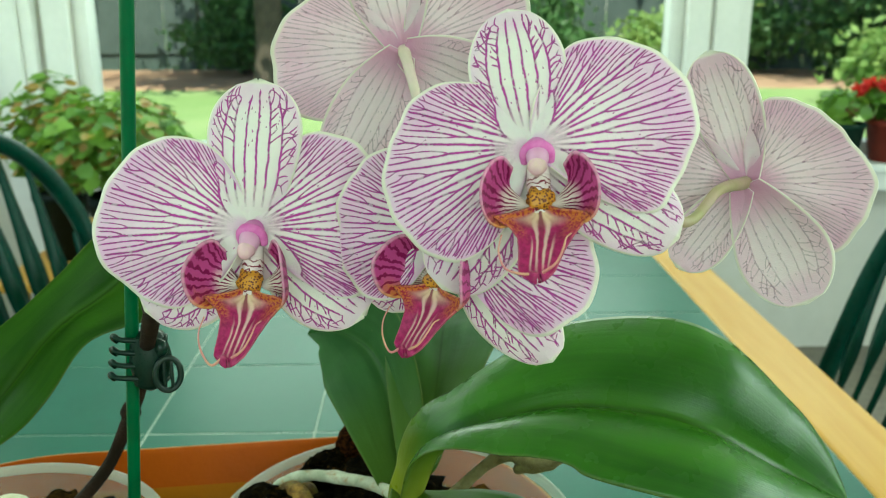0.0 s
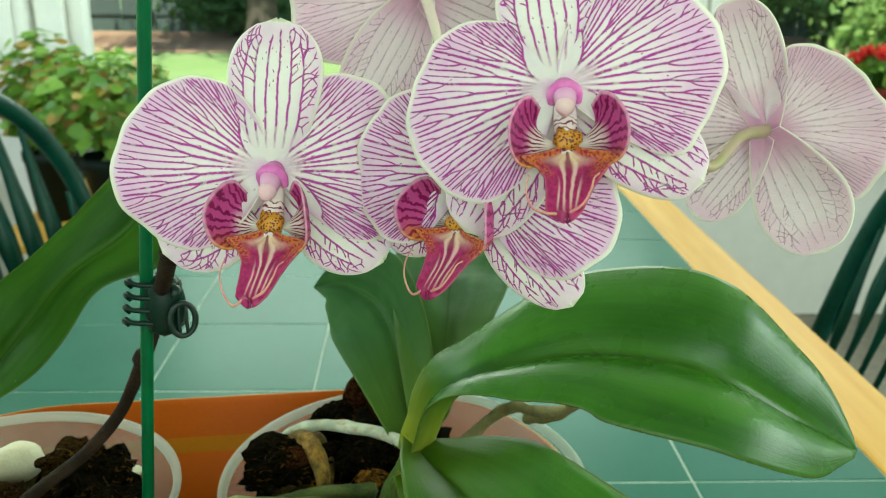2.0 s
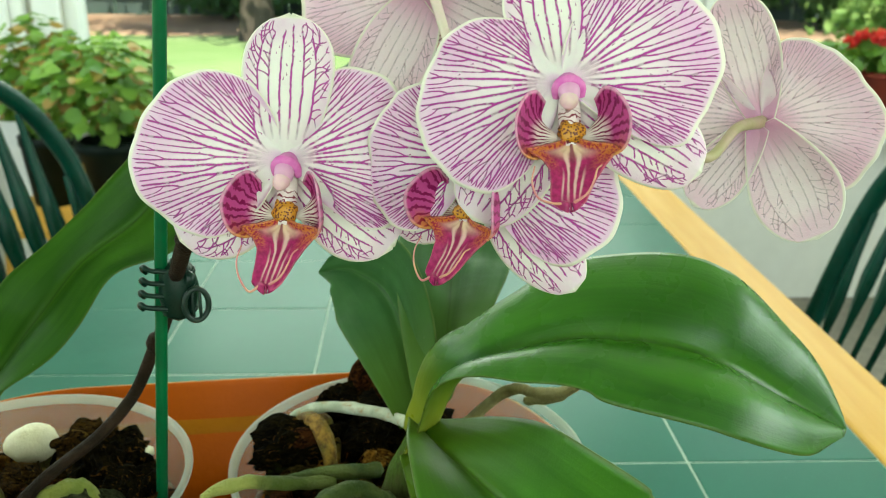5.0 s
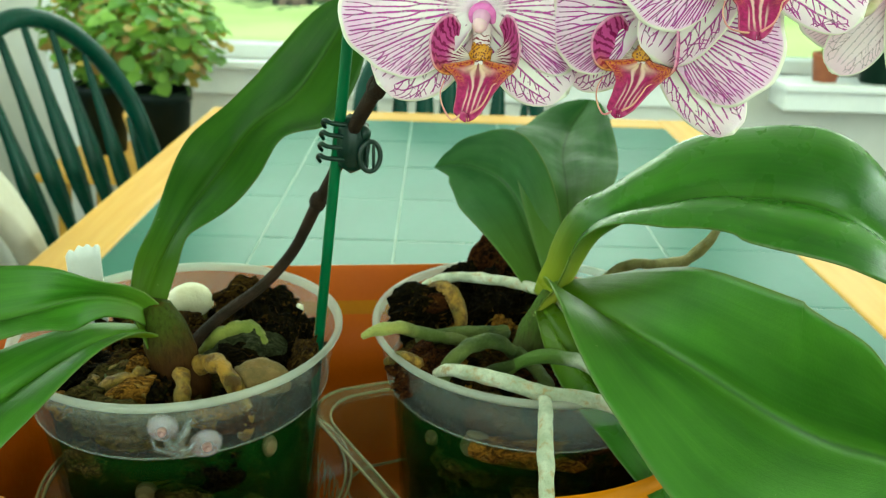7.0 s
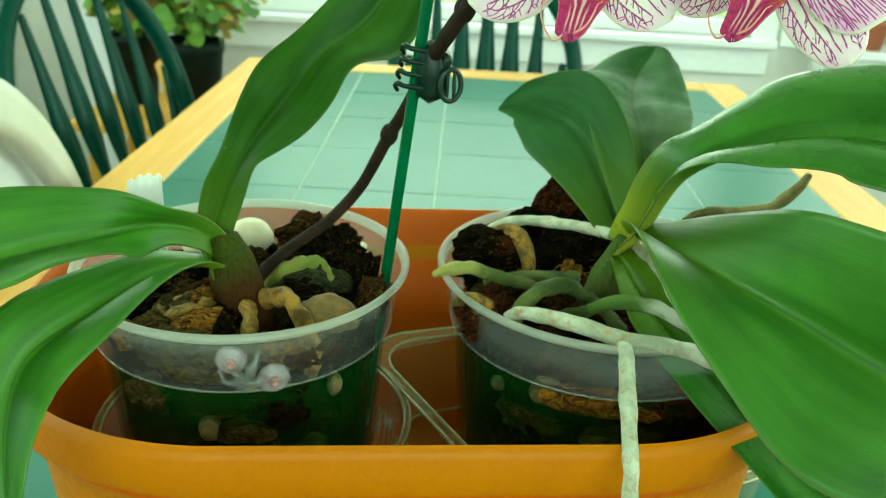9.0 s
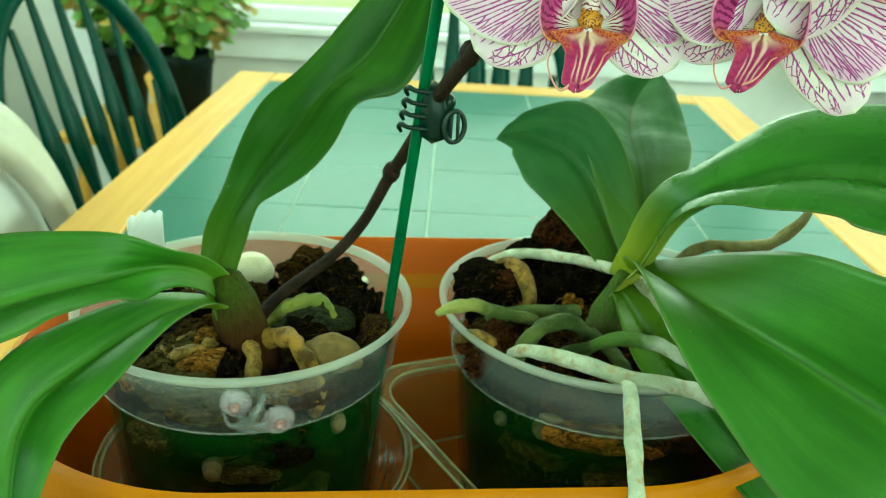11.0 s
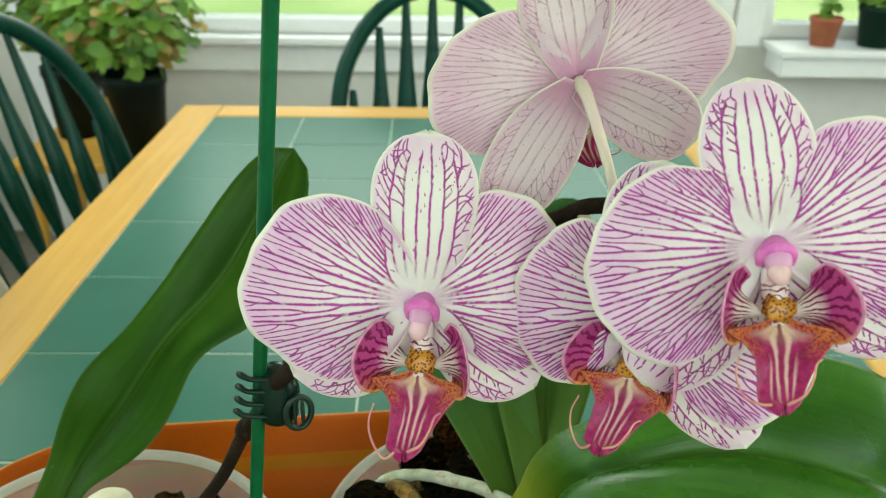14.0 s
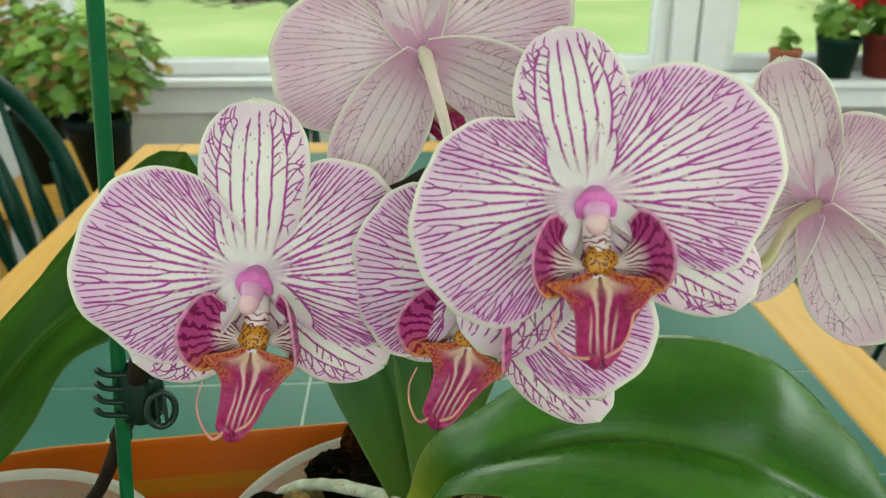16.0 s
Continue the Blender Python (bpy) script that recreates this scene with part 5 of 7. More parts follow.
def square_ring(cx, cy, half, r, z, yaw, tilt, n=64):
    out = []
    for k in range(n):
        t = 2 * math.pi * (k + 0.5) / n
        c, s = math.cos(t), math.sin(t)
        x = (half - r) * (1 if c > 0 else -1) + r * c
        y = (half - r) * (1 if s > 0 else -1) + r * s
        out.append((cx + x * math.cos(yaw) - y * math.sin(yaw), cy + x * math.sin(yaw) + y * math.cos(yaw), z + tilt * x))
    return out


tray = thing("food_tray", (0.058, 0.292, 0.786), "clear crumpled plastic food tray under the pot", "tray")
TY = math.radians(32)
part("dish", rings_mesh("dish", [square_ring(0.058, 0.292, h, r, z, TY, t) for h, r, z, t in ((0.055, 0.02, 0.787, 0), (0.058, 0.022, 0.790, 0), (0.070, 0.026, 0.868, -0.12), (0.0695, 0.026, 0.8685, -0.12), (0.0572, 0.022, 0.7912, 0), (0.054, 0.02, 0.7885, 0))], CLEAR, True, True), tray)
part("rim", rings_mesh("rim", [square_ring(0.058, 0.292, h, r, z, TY, -0.12) for h, r, z in ((0.070, 0.026, 0.867), (0.0755, 0.028, 0.869), (0.0762, 0.028, 0.8705), (0.0750, 0.028, 0.8718), (0.0698, 0.026, 0.8698), (0.070, 0.026, 0.867))], CLEAR_RIM), tray)
for hh, rr, zz in ((0.0760, 0.028, 0.8712), (0.0702, 0.026, 0.8702), (0.0640, 0.024, 0.8300)):
    part("rim_edge", rings_mesh("rim_edge", [square_ring(0.058, 0.292, hh + e, rr + e, zz + f, TY, -0.12) for e, f in ((-0.0005, -0.0005), (0.0005, -0.0005), (0.0005, 0.0006), (-0.0005, 0.0006), (-0.0005, -0.0005))], CLEAR_EDGE), tray)


# ---- orchid flowers ----
def fan_petal(rows, seed, z0=0.001, back=0.0, ruffle=0.0013):
    """A broad side petal: a fan round the flower's middle with (degrees, millimetres) rows for its outline, from edge to edge."""
    fine = spline(rows, 400)
    turn = np.linspace(rows[0][0], rows[-1][0], 161)
    tab = np.stack([turn, np.interp(turn, fine[:, 0], fine[:, 1])], axis=1)

    def f(u, v):
        x = (1 - u) * 160
        i = min(int(x), 159)
        deg, r = tab[i] * (1 - x + i) + tab[i + 1] * (x - i)
        th = radians(deg)
        r = max(r, 0.4) * 0.001 * (1 + 0.012 * math.sin(9 * th + 2 * seed) + 0.006 * math.sin(23 * th + seed))
        q = r * v
        d = q / 0.037
        z = z0 + 0.0020 * math.sin(min(d, 1) * math.pi * 0.55) - (back + 0.38) * 0.0185 * d * d
        z += ruffle * v ** 3 * math.sin(5 * th + seed) + 0.0006 * v * v * math.sin(13 * th + 3 * seed)
        return (q * math.cos(th), q * math.sin(th), z), (u, v)

    return f


def strap_sepal(length, half, angle, seed, z0=0.0, arch=0.10, back=0.15):
    """A sepal that points along angle (degrees from the right), broadest past its middle."""
    ca, sa = math.cos(radians(angle)), math.sin(radians(angle))

    def f(u, v):
        k = 2 * u - 1
        w = half * (0.34 + 0.66 * math.sin(math.pi / 2 * min(1, v / 0.60))) * math.sqrt(max(0.0, 1 - max(0.0, (v - 0.56) / 0.44) ** 2.3)) + 0.0003
        w *= 1 + 0.03 * math.sin(8 * v + seed)
        along, ac = length * v, k * w
        z = z0 + arch * length * math.sin(v * math.pi) * 0.5 - back * length * v * v - 0.22 * w * k * k + 0.0005 * math.sin(7 * v + seed) * abs(k)
        z += 0.0005 * math.exp(-(k * 6) ** 2) * (1 - v)
        return (along * ca + ac * sa, along * sa - ac * ca, z), (u, v)

    return f


def fan_veins(f, rng, start=8):
    """Veins of a petal as (u, v, width) lines: a bundle from the base that spreads and forks again and again towards the margin."""
    fan = (Vector(f(0.45, 1)[0][:2]).angle(Vector(f(0.55, 1)[0][:2]))) * 10

    def span(u, v):
        x, y, _ = f(u, v)[0]
        return math.hypot(x, y) * fan

    long = [math.hypot(*f(k / 40, 1)[0][:2]) for k in range(41)]
    ends = [k / 40 for k in range(41) if long[k] > 0.50 * max(long)]
    first, last = ends[0], ends[-1]
    tips = [[first + (last - first) * (0.27 + 0.46 * (i + 0.5) / start) + rng.uniform(-0.010, 0.010), 0.0, rng.uniform(0.8, 1.25), 0.0] for i in range(start)]
    lines = [[(t[0], 0.08, 0.00120)] for t in tips]
    live = list(range(start))
    state = {i: tips[i] for i in range(start)}
    done = []
    v, dv = 0.08, 0.0185
    while v < 0.965:
        v += dv
        wide = span(0.5, v)
        us = [state[i][0] for i in live]
        move, fork = [], []
        for n, i in enumerate(live):
            lo = us[n - 1] if n else first
            hi = us[n + 1] if n + 1 < len(us) else last
            pull = 0.11 * ((lo + hi) / 2 - us[n]) if v > 0.12 else 0.0
            state[i][1] = 0.75 * state[i][1] + rng.gauss(0, 0.00034) * 0.037 / max(wide, 0.008)
            move.append(pull + state[i][1])
        for n, i in enumerate(live):
            state[i][0] = us[n] + move[n]
        gaps = [first] + [state[i][0] for i in live] + [last]
        n = 0
        while n < len(gaps) - 1:
            mid = (gaps[n] + gaps[n + 1]) / 2
            room = (0.00268 - 0.00122 * min(1.0, abs((mid - first) / (last - first) - 0.5) * 2.7)) * (1.10 - 0.40 * v)
            if n in (0, len(gaps) - 2):
                room *= 0.75
            if (gaps[n + 1] - gaps[n]) * span(mid, v) > room * (1.0 + rng.uniform(-0.15, 0.35)) and 0.20 < v < 0.93:
                choice = [k for k in (n - 1, n) if 0 <= k < len(live) and v - state[live[k]][3] > 0.055]
                if choice:
                    fork.append((rng.choice(choice), n))
            n += 1
        for k, gap in sorted(fork, reverse=True):
            i = live[k]
            side = 1 if gap > k else -1
            j = len(lines)
            state[j] = [state[i][0] + side * 0.0008, side * rng.uniform(0.002, 0.006), rng.uniform(0.72, 1.10), v]
            state[i][3] = v
            lines.append([lines[i][-1]])
            live.insert(k + 1 if side > 0 else k, j)
        for i in live[:]:
            taper = 0.00136 - 0.00052 * v
            lines[i].append((min(0.975, max(0.025, state[i][0])), v, taper * state[i][2] * (0.85 if i >= start else 1.0)))
            if i >= start and v > 0.6 and rng.random() < 0.008 or v > 0.935 and rng.random() < 0.30:
                live.remove(i)
    for _ in range(34):
        u, v0 = rng.uniform(0.1, 0.9), rng.uniform(0.25, 0.85)
        lines.append([(u, v0, 0.0006), (u + rng.uniform(-0.006, 0.006), v0 + rng.uniform(0.012, 0.03), 0.0005)])
    return lines


def strap_veins(f, rng, count=6):
    """Veins of a sepal: long ones along it, and forking twigs that curve from the outer ones to the margin."""
    lines = []

    def twig(k, v, dk, dv, width, depth):
        row = [(0.5 + k / 2, v, width)]
        for _ in range(rng.randint(4, 6)):
            dk *= rng.uniform(0.96, 1.10)
            dv += rng.uniform(-0.004, 0.004)
            k, v = k + dk, v + dv
            if abs(k) > 0.92 or not 0.1 < v < 0.955:
                break
            row.append((0.5 + k / 2, v, width * 0.9))
        if len(row) > 1:
            lines.append(row)
        if depth and abs(k) < 0.86 and v < 0.94:
            twig(k, v, dk * rng.uniform(0.9, 1.2), dv + 0.011, width * 0.88, depth - 1)
            twig(k, v, dk * rng.uniform(0.8, 1.1), dv - 0.013, width * 0.88, depth - 1)

    for n in range(count):
        k = (n - (count - 1) / 2) / ((count - 1) / 2) * 0.66
        drift = rng.uniform(-0.02, 0.02)
        end = 0.95 - 0.10 * abs(k) - rng.uniform(0.0, 0.05)
        row = []
        wob = 0.0
        for q in range(30):
            v = 0.14 + (end - 0.14) * q / 29
            wob = 0.8 * wob + rng.gauss(0, 0.006)
            row.append((0.5 + (k * (1 - 0.10 * v) + drift * v + wob) / 2, v, 0.00120 - 0.00032 * v))
        lines.append(row)
        if abs(k) > 0.3:
            outer = abs(k) > 0.6
            side = 1 if k > 0 else -1
            v = 0.30 if outer else 0.58
            while v < end - 0.04:
                q = int((v - 0.14) / (end - 0.14) * 29)
                twig((row[q][0] - 0.5) * 2, row[q][1], side * (0.030 if outer else 0.034), rng.uniform(0.006, 0.017), 0.00080, 1 if outer or v > 0.75 else 0)
                v += rng.uniform(0.040, 0.062)
            if not outer:
                twig((row[-1][0] - 0.5) * 2, row[-1][1], side * 0.03, 0.008, 0.0008, 1)
    for _ in range(26):
        k, v0 = rng.uniform(-0.7, 0.7), rng.uniform(0.3, 0.85)
        lines.append([(0.5 + k / 2, v0, 0.0006), (0.5 + k / 2 + rng.uniform(-0.01, 0.01), v0 + rng.uniform(0.01, 0.025), 0.0005)])
    return lines


def vein_mesh(f, lines, lift, m, material):
    """Narrow ribbons that lie along the lines, close on the sheet."""
    verts, faces, uvs = [], [], []
    e = 0.004
    for row in lines:
        pts = []
        for u, v, w in row:
            p = np.array(f(u, v)[0])
            a, b = np.array(f(min(u + e, 1), v)[0]) - p, np.array(f(u, min(v + e, 1))[0]) - p
            if u + e > 1 or v + e > 1:
                continue
            nn = np.cross(a, b)
            nn /= np.linalg.norm(nn) + 1e-15
            pts.append((p + nn * lift, nn, w, v))
        if len(pts) < 2:
            continue
        P = np.array([p[0] for p in pts])
        T = np.gradient(P, axis=0)
        k0 = len(verts)
        for i, (p, nn, w, v) in enumerate(pts):
            s = np.cross(nn, T[i])
            s /= np.linalg.norm(s) + 1e-15
            h = w * 0.5 * (0.35 if i == len(pts) - 1 else 1.0)
            verts += [p - s * h, p + s * h]
            uvs += [(0, v), (1, v)]
            if i:
                c = k0 + 2 * i
                faces.append((c - 2, c - 1, c + 1, c))
    a = np.array(m)
    verts = np.array(verts) @ a[:3, :3].T + a[:3, 3]
    return mesh_of("venation", verts, faces, material, uvs=uvs)


def side_lobe(side):
    """One raised wing of the lip: a cupped ear that fans from its foot and curls forward at the rim."""
    rim = spline([(0.0056, -0.0046, 0.0078), (0.0078, -0.0020, 0.0100), (0.0106, -0.0034, 0.0134), (0.0128, -0.0080, 0.0164), (0.0132, -0.0128, 0.0164), (0.0122, -0.0168, 0.0144), (0.0098, -0.0188, 0.0112), (0.0068, -0.0186, 0.0082)], 41)
    foot = np.array((0.0024, -0.0136, 0.0050))

    def f(u, v):
        x = u * 40
        i = min(int(x), 39)
        e = rim[i] * (1 - x + i) + rim[i + 1] * (x - i)
        p = foot + (e - foot) * v
        bulge = 0.0034 * math.sin(math.pi * v ** 0.9)
        flute = 0.00035 * math.sin(17 * u) * v
        return (side * (p[0] + bulge * 0.8), p[1], p[2] - bulge + flute), (u, v)

    return f if side < 0 else (lambda u, v: f(1 - u, v))


MID_V = [0, 0.10, 0.17, 0.235, 0.30, 0.38, 0.50, 0.66, 0.82, 0.92, 0.97, 1.0]
MID_L = [0.0019, 0.0024, 0.0054, 0.0110, 0.0096, 0.0070, 0.0053, 0.0050, 0.0050, 0.0046, 0.0030, 0.0006]
MID_R = [0.0019, 0.0024, 0.0048, 0.0102, 0.0110, 0.0096, 0.0076, 0.0056, 0.0042, 0.0034, 0.0022, 0.0006]


def mid_lobe(u, v):
    """The lip's anchor-shaped front lobe: neck, pointed shoulders, waist, tip."""
    k = 2 * u - 1
    w = float(np.interp(v, MID_V, MID_L if k < 0 else MID_R))
    wing = float(np.interp(v, [0, 0.1, 0.22, 0.45, 0.8, 1], [0.2, 0.7, 1.0, 0.6, 0.15, 0.0]))
    notch = 0.0012 * max(0.0, v - 0.9) / 0.1 * (math.cos(k * 7.5) - 0.4)
    y = -0.0140 - 0.0172 * v + 0.0022 * abs(k) ** 1.6 * wing - notch
    z = 0.0056 + 0.0108 * v + 0.0026 * abs(k) ** 1.8 * wing - 0.0012 * math.sin(math.pi * v) + 0.0009 * math.exp(-(k * 5) ** 2) * (1 - v) + 0.0003 * math.sin(9 * v + 4 * k)
    return (k * w - 0.0012 * v * v, y, z), (u, v)


def flower(parent, at, yaw, pitch, roll, seed, pedicel, label, petals, dorsal, laterals, backs=(0.0, 0.0), ped_mat=None, away=False, lip_turn=-5, lip_long=1.0, size=1.0):
    """A moth orchid flower that faces along its local z: petals as outline rows; sepals as (length, half breadth, angle)."""
    m = pose(*at, 0, 0, yaw) @ pose(0, 0, 0, pitch + 90, 0, 0) @ pose(0, 0, 0, 0, 0, roll) @ Matrix.Diagonal((size, size, size, 1))
    fl = part("flower", tube("flower", pedicel, ped_mat or PEDICEL_PALE, 26, 9), parent, label)
    rng = random.Random(int(seed * 10))
    thick = 0.00045

    def tissue(name, f, nu, nv, mats, veins):
        ob = part(name, sheet(name, f, nu, nv, thick, mats, m), fl)
        lines = veins(f, rng)
        if away:
            part("venation", vein_mesh(f, lines, -thick - 0.00005, m, VEIN_BACK), ob, "pale purple veins")
        else:
            part("venation", vein_mesh(f, lines, 0.00005, m, VEIN), ob, "purple veins")

    tissue("dorsal_sepal", strap_sepal(*dorsal, seed, 0.0004, 0.16, 0.10), 25, 29, [SEPAL, SEPAL_BACK], strap_veins)
    for k, row in enumerate(laterals):
        tissue("lateral_sepal", strap_sepal(*row, seed + 1 + k, -0.0034, 0.10, 0.16), 25, 29, [SEPAL, SEPAL_BACK], strap_veins)
    for k, row in enumerate(petals):
        tissue("petal", fan_petal(row, seed + 3 + k, back=backs[k]), 61, 29, [PETAL, PETAL_BACK], fan_veins)
    m_lip = m @ pose(0.0015, -0.0006, 0.0 if away else -0.0024, 0, lip_turn, 0) @ Matrix.Diagonal((1, lip_long, 1, 1))

    def add(name, f, nu, nv, mats):
        part(name, sheet(name, f, nu, nv, 0.0005, mats, m_lip), fl)

    add("lip_side_lobe", side_lobe(-1), 33, 17, [LIP_SIDE])
    add("lip_side_lobe", side_lobe(1), 33, 17, [LIP_SIDE])
    add("lip_midlobe", mid_lobe, 33, 45, [LIP_MID])

    def local_tube(name, rows, mat, n=18, around=9):
        me = tube(name, rows, mat, n, around)
        me.transform(m_lip)
        part(name, me, fl)

    local_tube("column_hood", [(-0.0030, -0.0034, 0.0036, 0.0009), (-0.0028, -0.0012, 0.0048, 0.0014), (-0.0015, 0.0000, 0.0057, 0.0016), (0.0, 0.0002, 0.0060, 0.0017), (0.0015, 0.0000, 0.0057, 0.0016), (0.0028, -0.0012, 0.0048, 0.0014), (0.0030, -0.0034, 0.0036, 0.0009)], HOOD, 24, 12)
    local_tube("column", [(0, 0.0004, 0.0016, 0.0030), (0, -0.0008, 0.0044, 0.0029), (0, -0.0028, 0.0062, 0.0026), (0, -0.0042, 0.0070, 0.0022)], COLUMN, 20, 16)
    local_tube("anther_cap", [(0, -0.0036, 0.0066, 0.0020), (-0.0002, -0.0048, 0.0076, 0.0023), (-0.0003, -0.0058, 0.0079, 0.0020), (-0.0004, -0.0066, 0.0076, 0.0010)], ANTHER, 14, 14)
    local_tube("throat", [(0, -0.0040, 0.0030, 0.0026), (0, -0.0090, 0.0040, 0.0028), (0, -0.0160, 0.0056, 0.0022)], THROAT, 12, 12)
    bm = blob(seed + 7, 0.0025, 0.45, 3, (1.0, 1.05, 0.55))
    for v in bm.verts:
        v.co.x += 0.0007 * (1 if v.co.x > 0 else -1)
    bmesh.ops.transform(bm, matrix=m_lip @ pose(0.0002, -0.0122, 0.0068, -20, 0, 0), verts=bm.verts[:])
    for f in bm.faces:
        f.smooth = True
    part("callus", bm, fl, "", CALLUS)
    s = 1 + 0.05 * math.sin(seed)
    local_tube("tendril", [(-0.0030, -0.0298, 0.0158, 0.00040), (-0.0058, -0.0302 * s, 0.0164, 0.00030), (-0.0086, -0.0280, 0.0160, 0.00026), (-0.0098, -0.0242, 0.0146, 0.00022), (-0.0090, -0.0205, 0.0132, 0.00016)], TENDRIL, 24, 6)
    local_tube("tendril", [(-0.0004, -0.0296, 0.0162, 0.00040), (0.0026, -0.0276, 0.0166, 0.00030), (0.0044, -0.0244, 0.0158, 0.00026), (0.0052, -0.0220, 0.0146, 0.00022), (0.0064, -0.0210, 0.0140, 0.00016)], TENDRIL, 24, 6)
    return fl


# ---- the orchid in bloom ----
orchid = thing("orchid", (-0.085, 0.262, 0.915), "blooming moth orchid with white flowers veined in purple", "orchid")
part("stem_base", tube("stem_base", [(-0.0765, 0.2465, 0.912, 0.0078), (-0.0785, 0.2460, 0.926, 0.0098), (-0.0818, 0.2462, 0.939, 0.0094), (-0.0848, 0.2475, 0.950, 0.0080), (-0.0880, 0.2495, 0.9595, 0.0058)], CROWN, 30, 18, 0.16, 120), orchid, "brownish green stem base")
leaf("leaf", [(-0.0850, 0.2460, 0.9460, 0.0080, 0.69, 0.55, -0.31), (-0.0916, 0.2515, 0.9621, 0.0076, 0.69, 0.65, -0.31), (-0.0848, 0.2702, 0.9839, 0.0092, 0.92, -0.09, 0.38), (-0.0672, 0.2774, 1.0074, 0.0156, 0.98, -0.06, -0.19), (-0.0557, 0.2956, 1.0216, 0.0127, 0.81, -0.08, -0.57), (-0.0410, 0.3315, 1.0307, 0.0198, 0.65, 0.08, -0.76), (-0.0224, 0.3791, 1.0618, 0.0222, 0.83, -0.02, -0.56)],
     orchid, "tall upright green leaf", 0.325, 0.02, 0.8, n=60, mats=[LEAF_SHADED, LEAF_UNDER])
leaf("leaf", [(-0.0850, 0.2480, 0.9530, 0.0036, 0.80, 0.5, 0.2), (-0.0945, 0.2430, 0.9635, 0.0058, 0.78, 0.55, 0.25), (-0.1056, 0.2344, 0.9691, 0.0076, 0.71, 0.64, 0.30), (-0.1237, 0.2166, 0.9721, 0.0157, 0.33, 0.94, 0.12), (-0.1396, 0.1980, 0.9738, 0.0199, 0.26, 0.96, 0.12), (-0.1573, 0.1725, 0.9735, 0.0197, 0.36, 0.92, 0.14), (-0.1772, 0.1488, 0.9682, 0.0126, 0.39, 0.89, 0.21)],
     orchid, "", 0.55, 0.01, 0.8, n=60, mats=[LEAF_LIT, LEAF_UNDER])
leaf("leaf", [(-0.0840, 0.2470, 0.9470, 0.0030, -0.60, 0.75, -0.1), (-0.0925, 0.2370, 0.9550, 0.0056, -0.60, 0.78, -0.1), (-0.1024, 0.2188, 0.9591, 0.0116, -0.66, 0.75, -0.01), (-0.1172, 0.1943, 0.9553, 0.0150, -0.77, 0.57, 0.27), (-0.1264, 0.1729, 0.9504, 0.0143, -0.77, 0.36, 0.53), (-0.1270, 0.1557, 0.9362, 0.0133, -0.92, 0.31, 0.22), (-0.1215, 0.1403, 0.9107, 0.0105, -0.94, 0.32, 0.10)],
     orchid, "", 0.32, 0.01, 0.8, n=60, mats=[LEAF_LIT, LEAF_UNDER])
SPIKE = [(-0.0800, 0.2540, 0.9260, 0.0028), (-0.0790, 0.2600, 0.9360, 0.0027), (-0.0690, 0.2680, 0.9460, 0.0024), (-0.0530, 0.2800, 0.9560, 0.0023), (-0.0410, 0.2870, 0.9690, 0.0023), (-0.0310, 0.2860, 0.9890, 0.0025), (-0.0220, 0.2770, 1.0070, 0.0024), (-0.0110, 0.2560, 1.0320, 0.0026), (0.0000, 0.2350, 1.0520, 0.0027), (0.0110, 0.2400, 1.0660, 0.0024), (0.0330, 0.2450, 1.0780, 0.0022), (0.0620, 0.2410, 1.0890, 0.0020), (0.0740, 0.2340, 1.0960, 0.0020), (0.1000, 0.2200, 1.0970, 0.0018), (0.1300, 0.2080, 1.0880, 0.0014)]
spike = part("flower_spike", tube("flower_spike", SPIKE, STEM_DARK, 90, 12, 0.08, 90), orchid, "dark brown arching flower spike")
for i, (x, y, z) in enumerate(((-0.0300, 0.2855, 0.9915), (-0.0030, 0.2405, 1.0475))):
    part("node", tube("node", [(x - 0.0004, y + 0.0006, z - 0.0035, 0.0024), (x, y, z, 0.0037), (x + 0.0004, y - 0.0006, z + 0.0035, 0.0024)], STEM_DARK, 10, 12), spike)
F1, F2, F3, F4, F5 = (0.0299, 0.2235, 1.0758), (0.1008, 0.2020, 1.1006), (0.0812, 0.2160, 1.0780), (0.0702, 0.2610, 1.1200), (0.1699, 0.2450, 1.0830)
FRONT = "white flower with branching purple veins and a magenta lip"
REAR = "white flower turned away, its pale pink-veined back showing"
flower(orchid, F1, -2, -14, 0, 1.0, [(0.027, 0.2430, 1.075, 0.0014), (0.029, 0.234, 1.078, 0.0014), (0.0304, 0.2250, 1.0767, 0.0019)], FRONT,
       ([(-52, 7), (-46, 19), (-40, 28), (-30, 33.5), (-10, 36), (15, 36.5), (36, 35), (50, 32.5), (60, 29), (69, 23), (78, 13), (86, 6)],
        [(96, 6), (108, 17), (118, 24.5), (128, 30.5), (145, 37), (162, 40.8), (178, 43), (193, 41.8), (206, 37.8), (218, 32.8), (229, 27), (239, 18), (248, 7)]),
       (0.0385, 0.0122, 88), ((0.037, 0.0120, -40), (0.0385, 0.0130, -144)), backs=(0.30, 0.0), lip_turn=-10, lip_long=1.04, size=1.03)
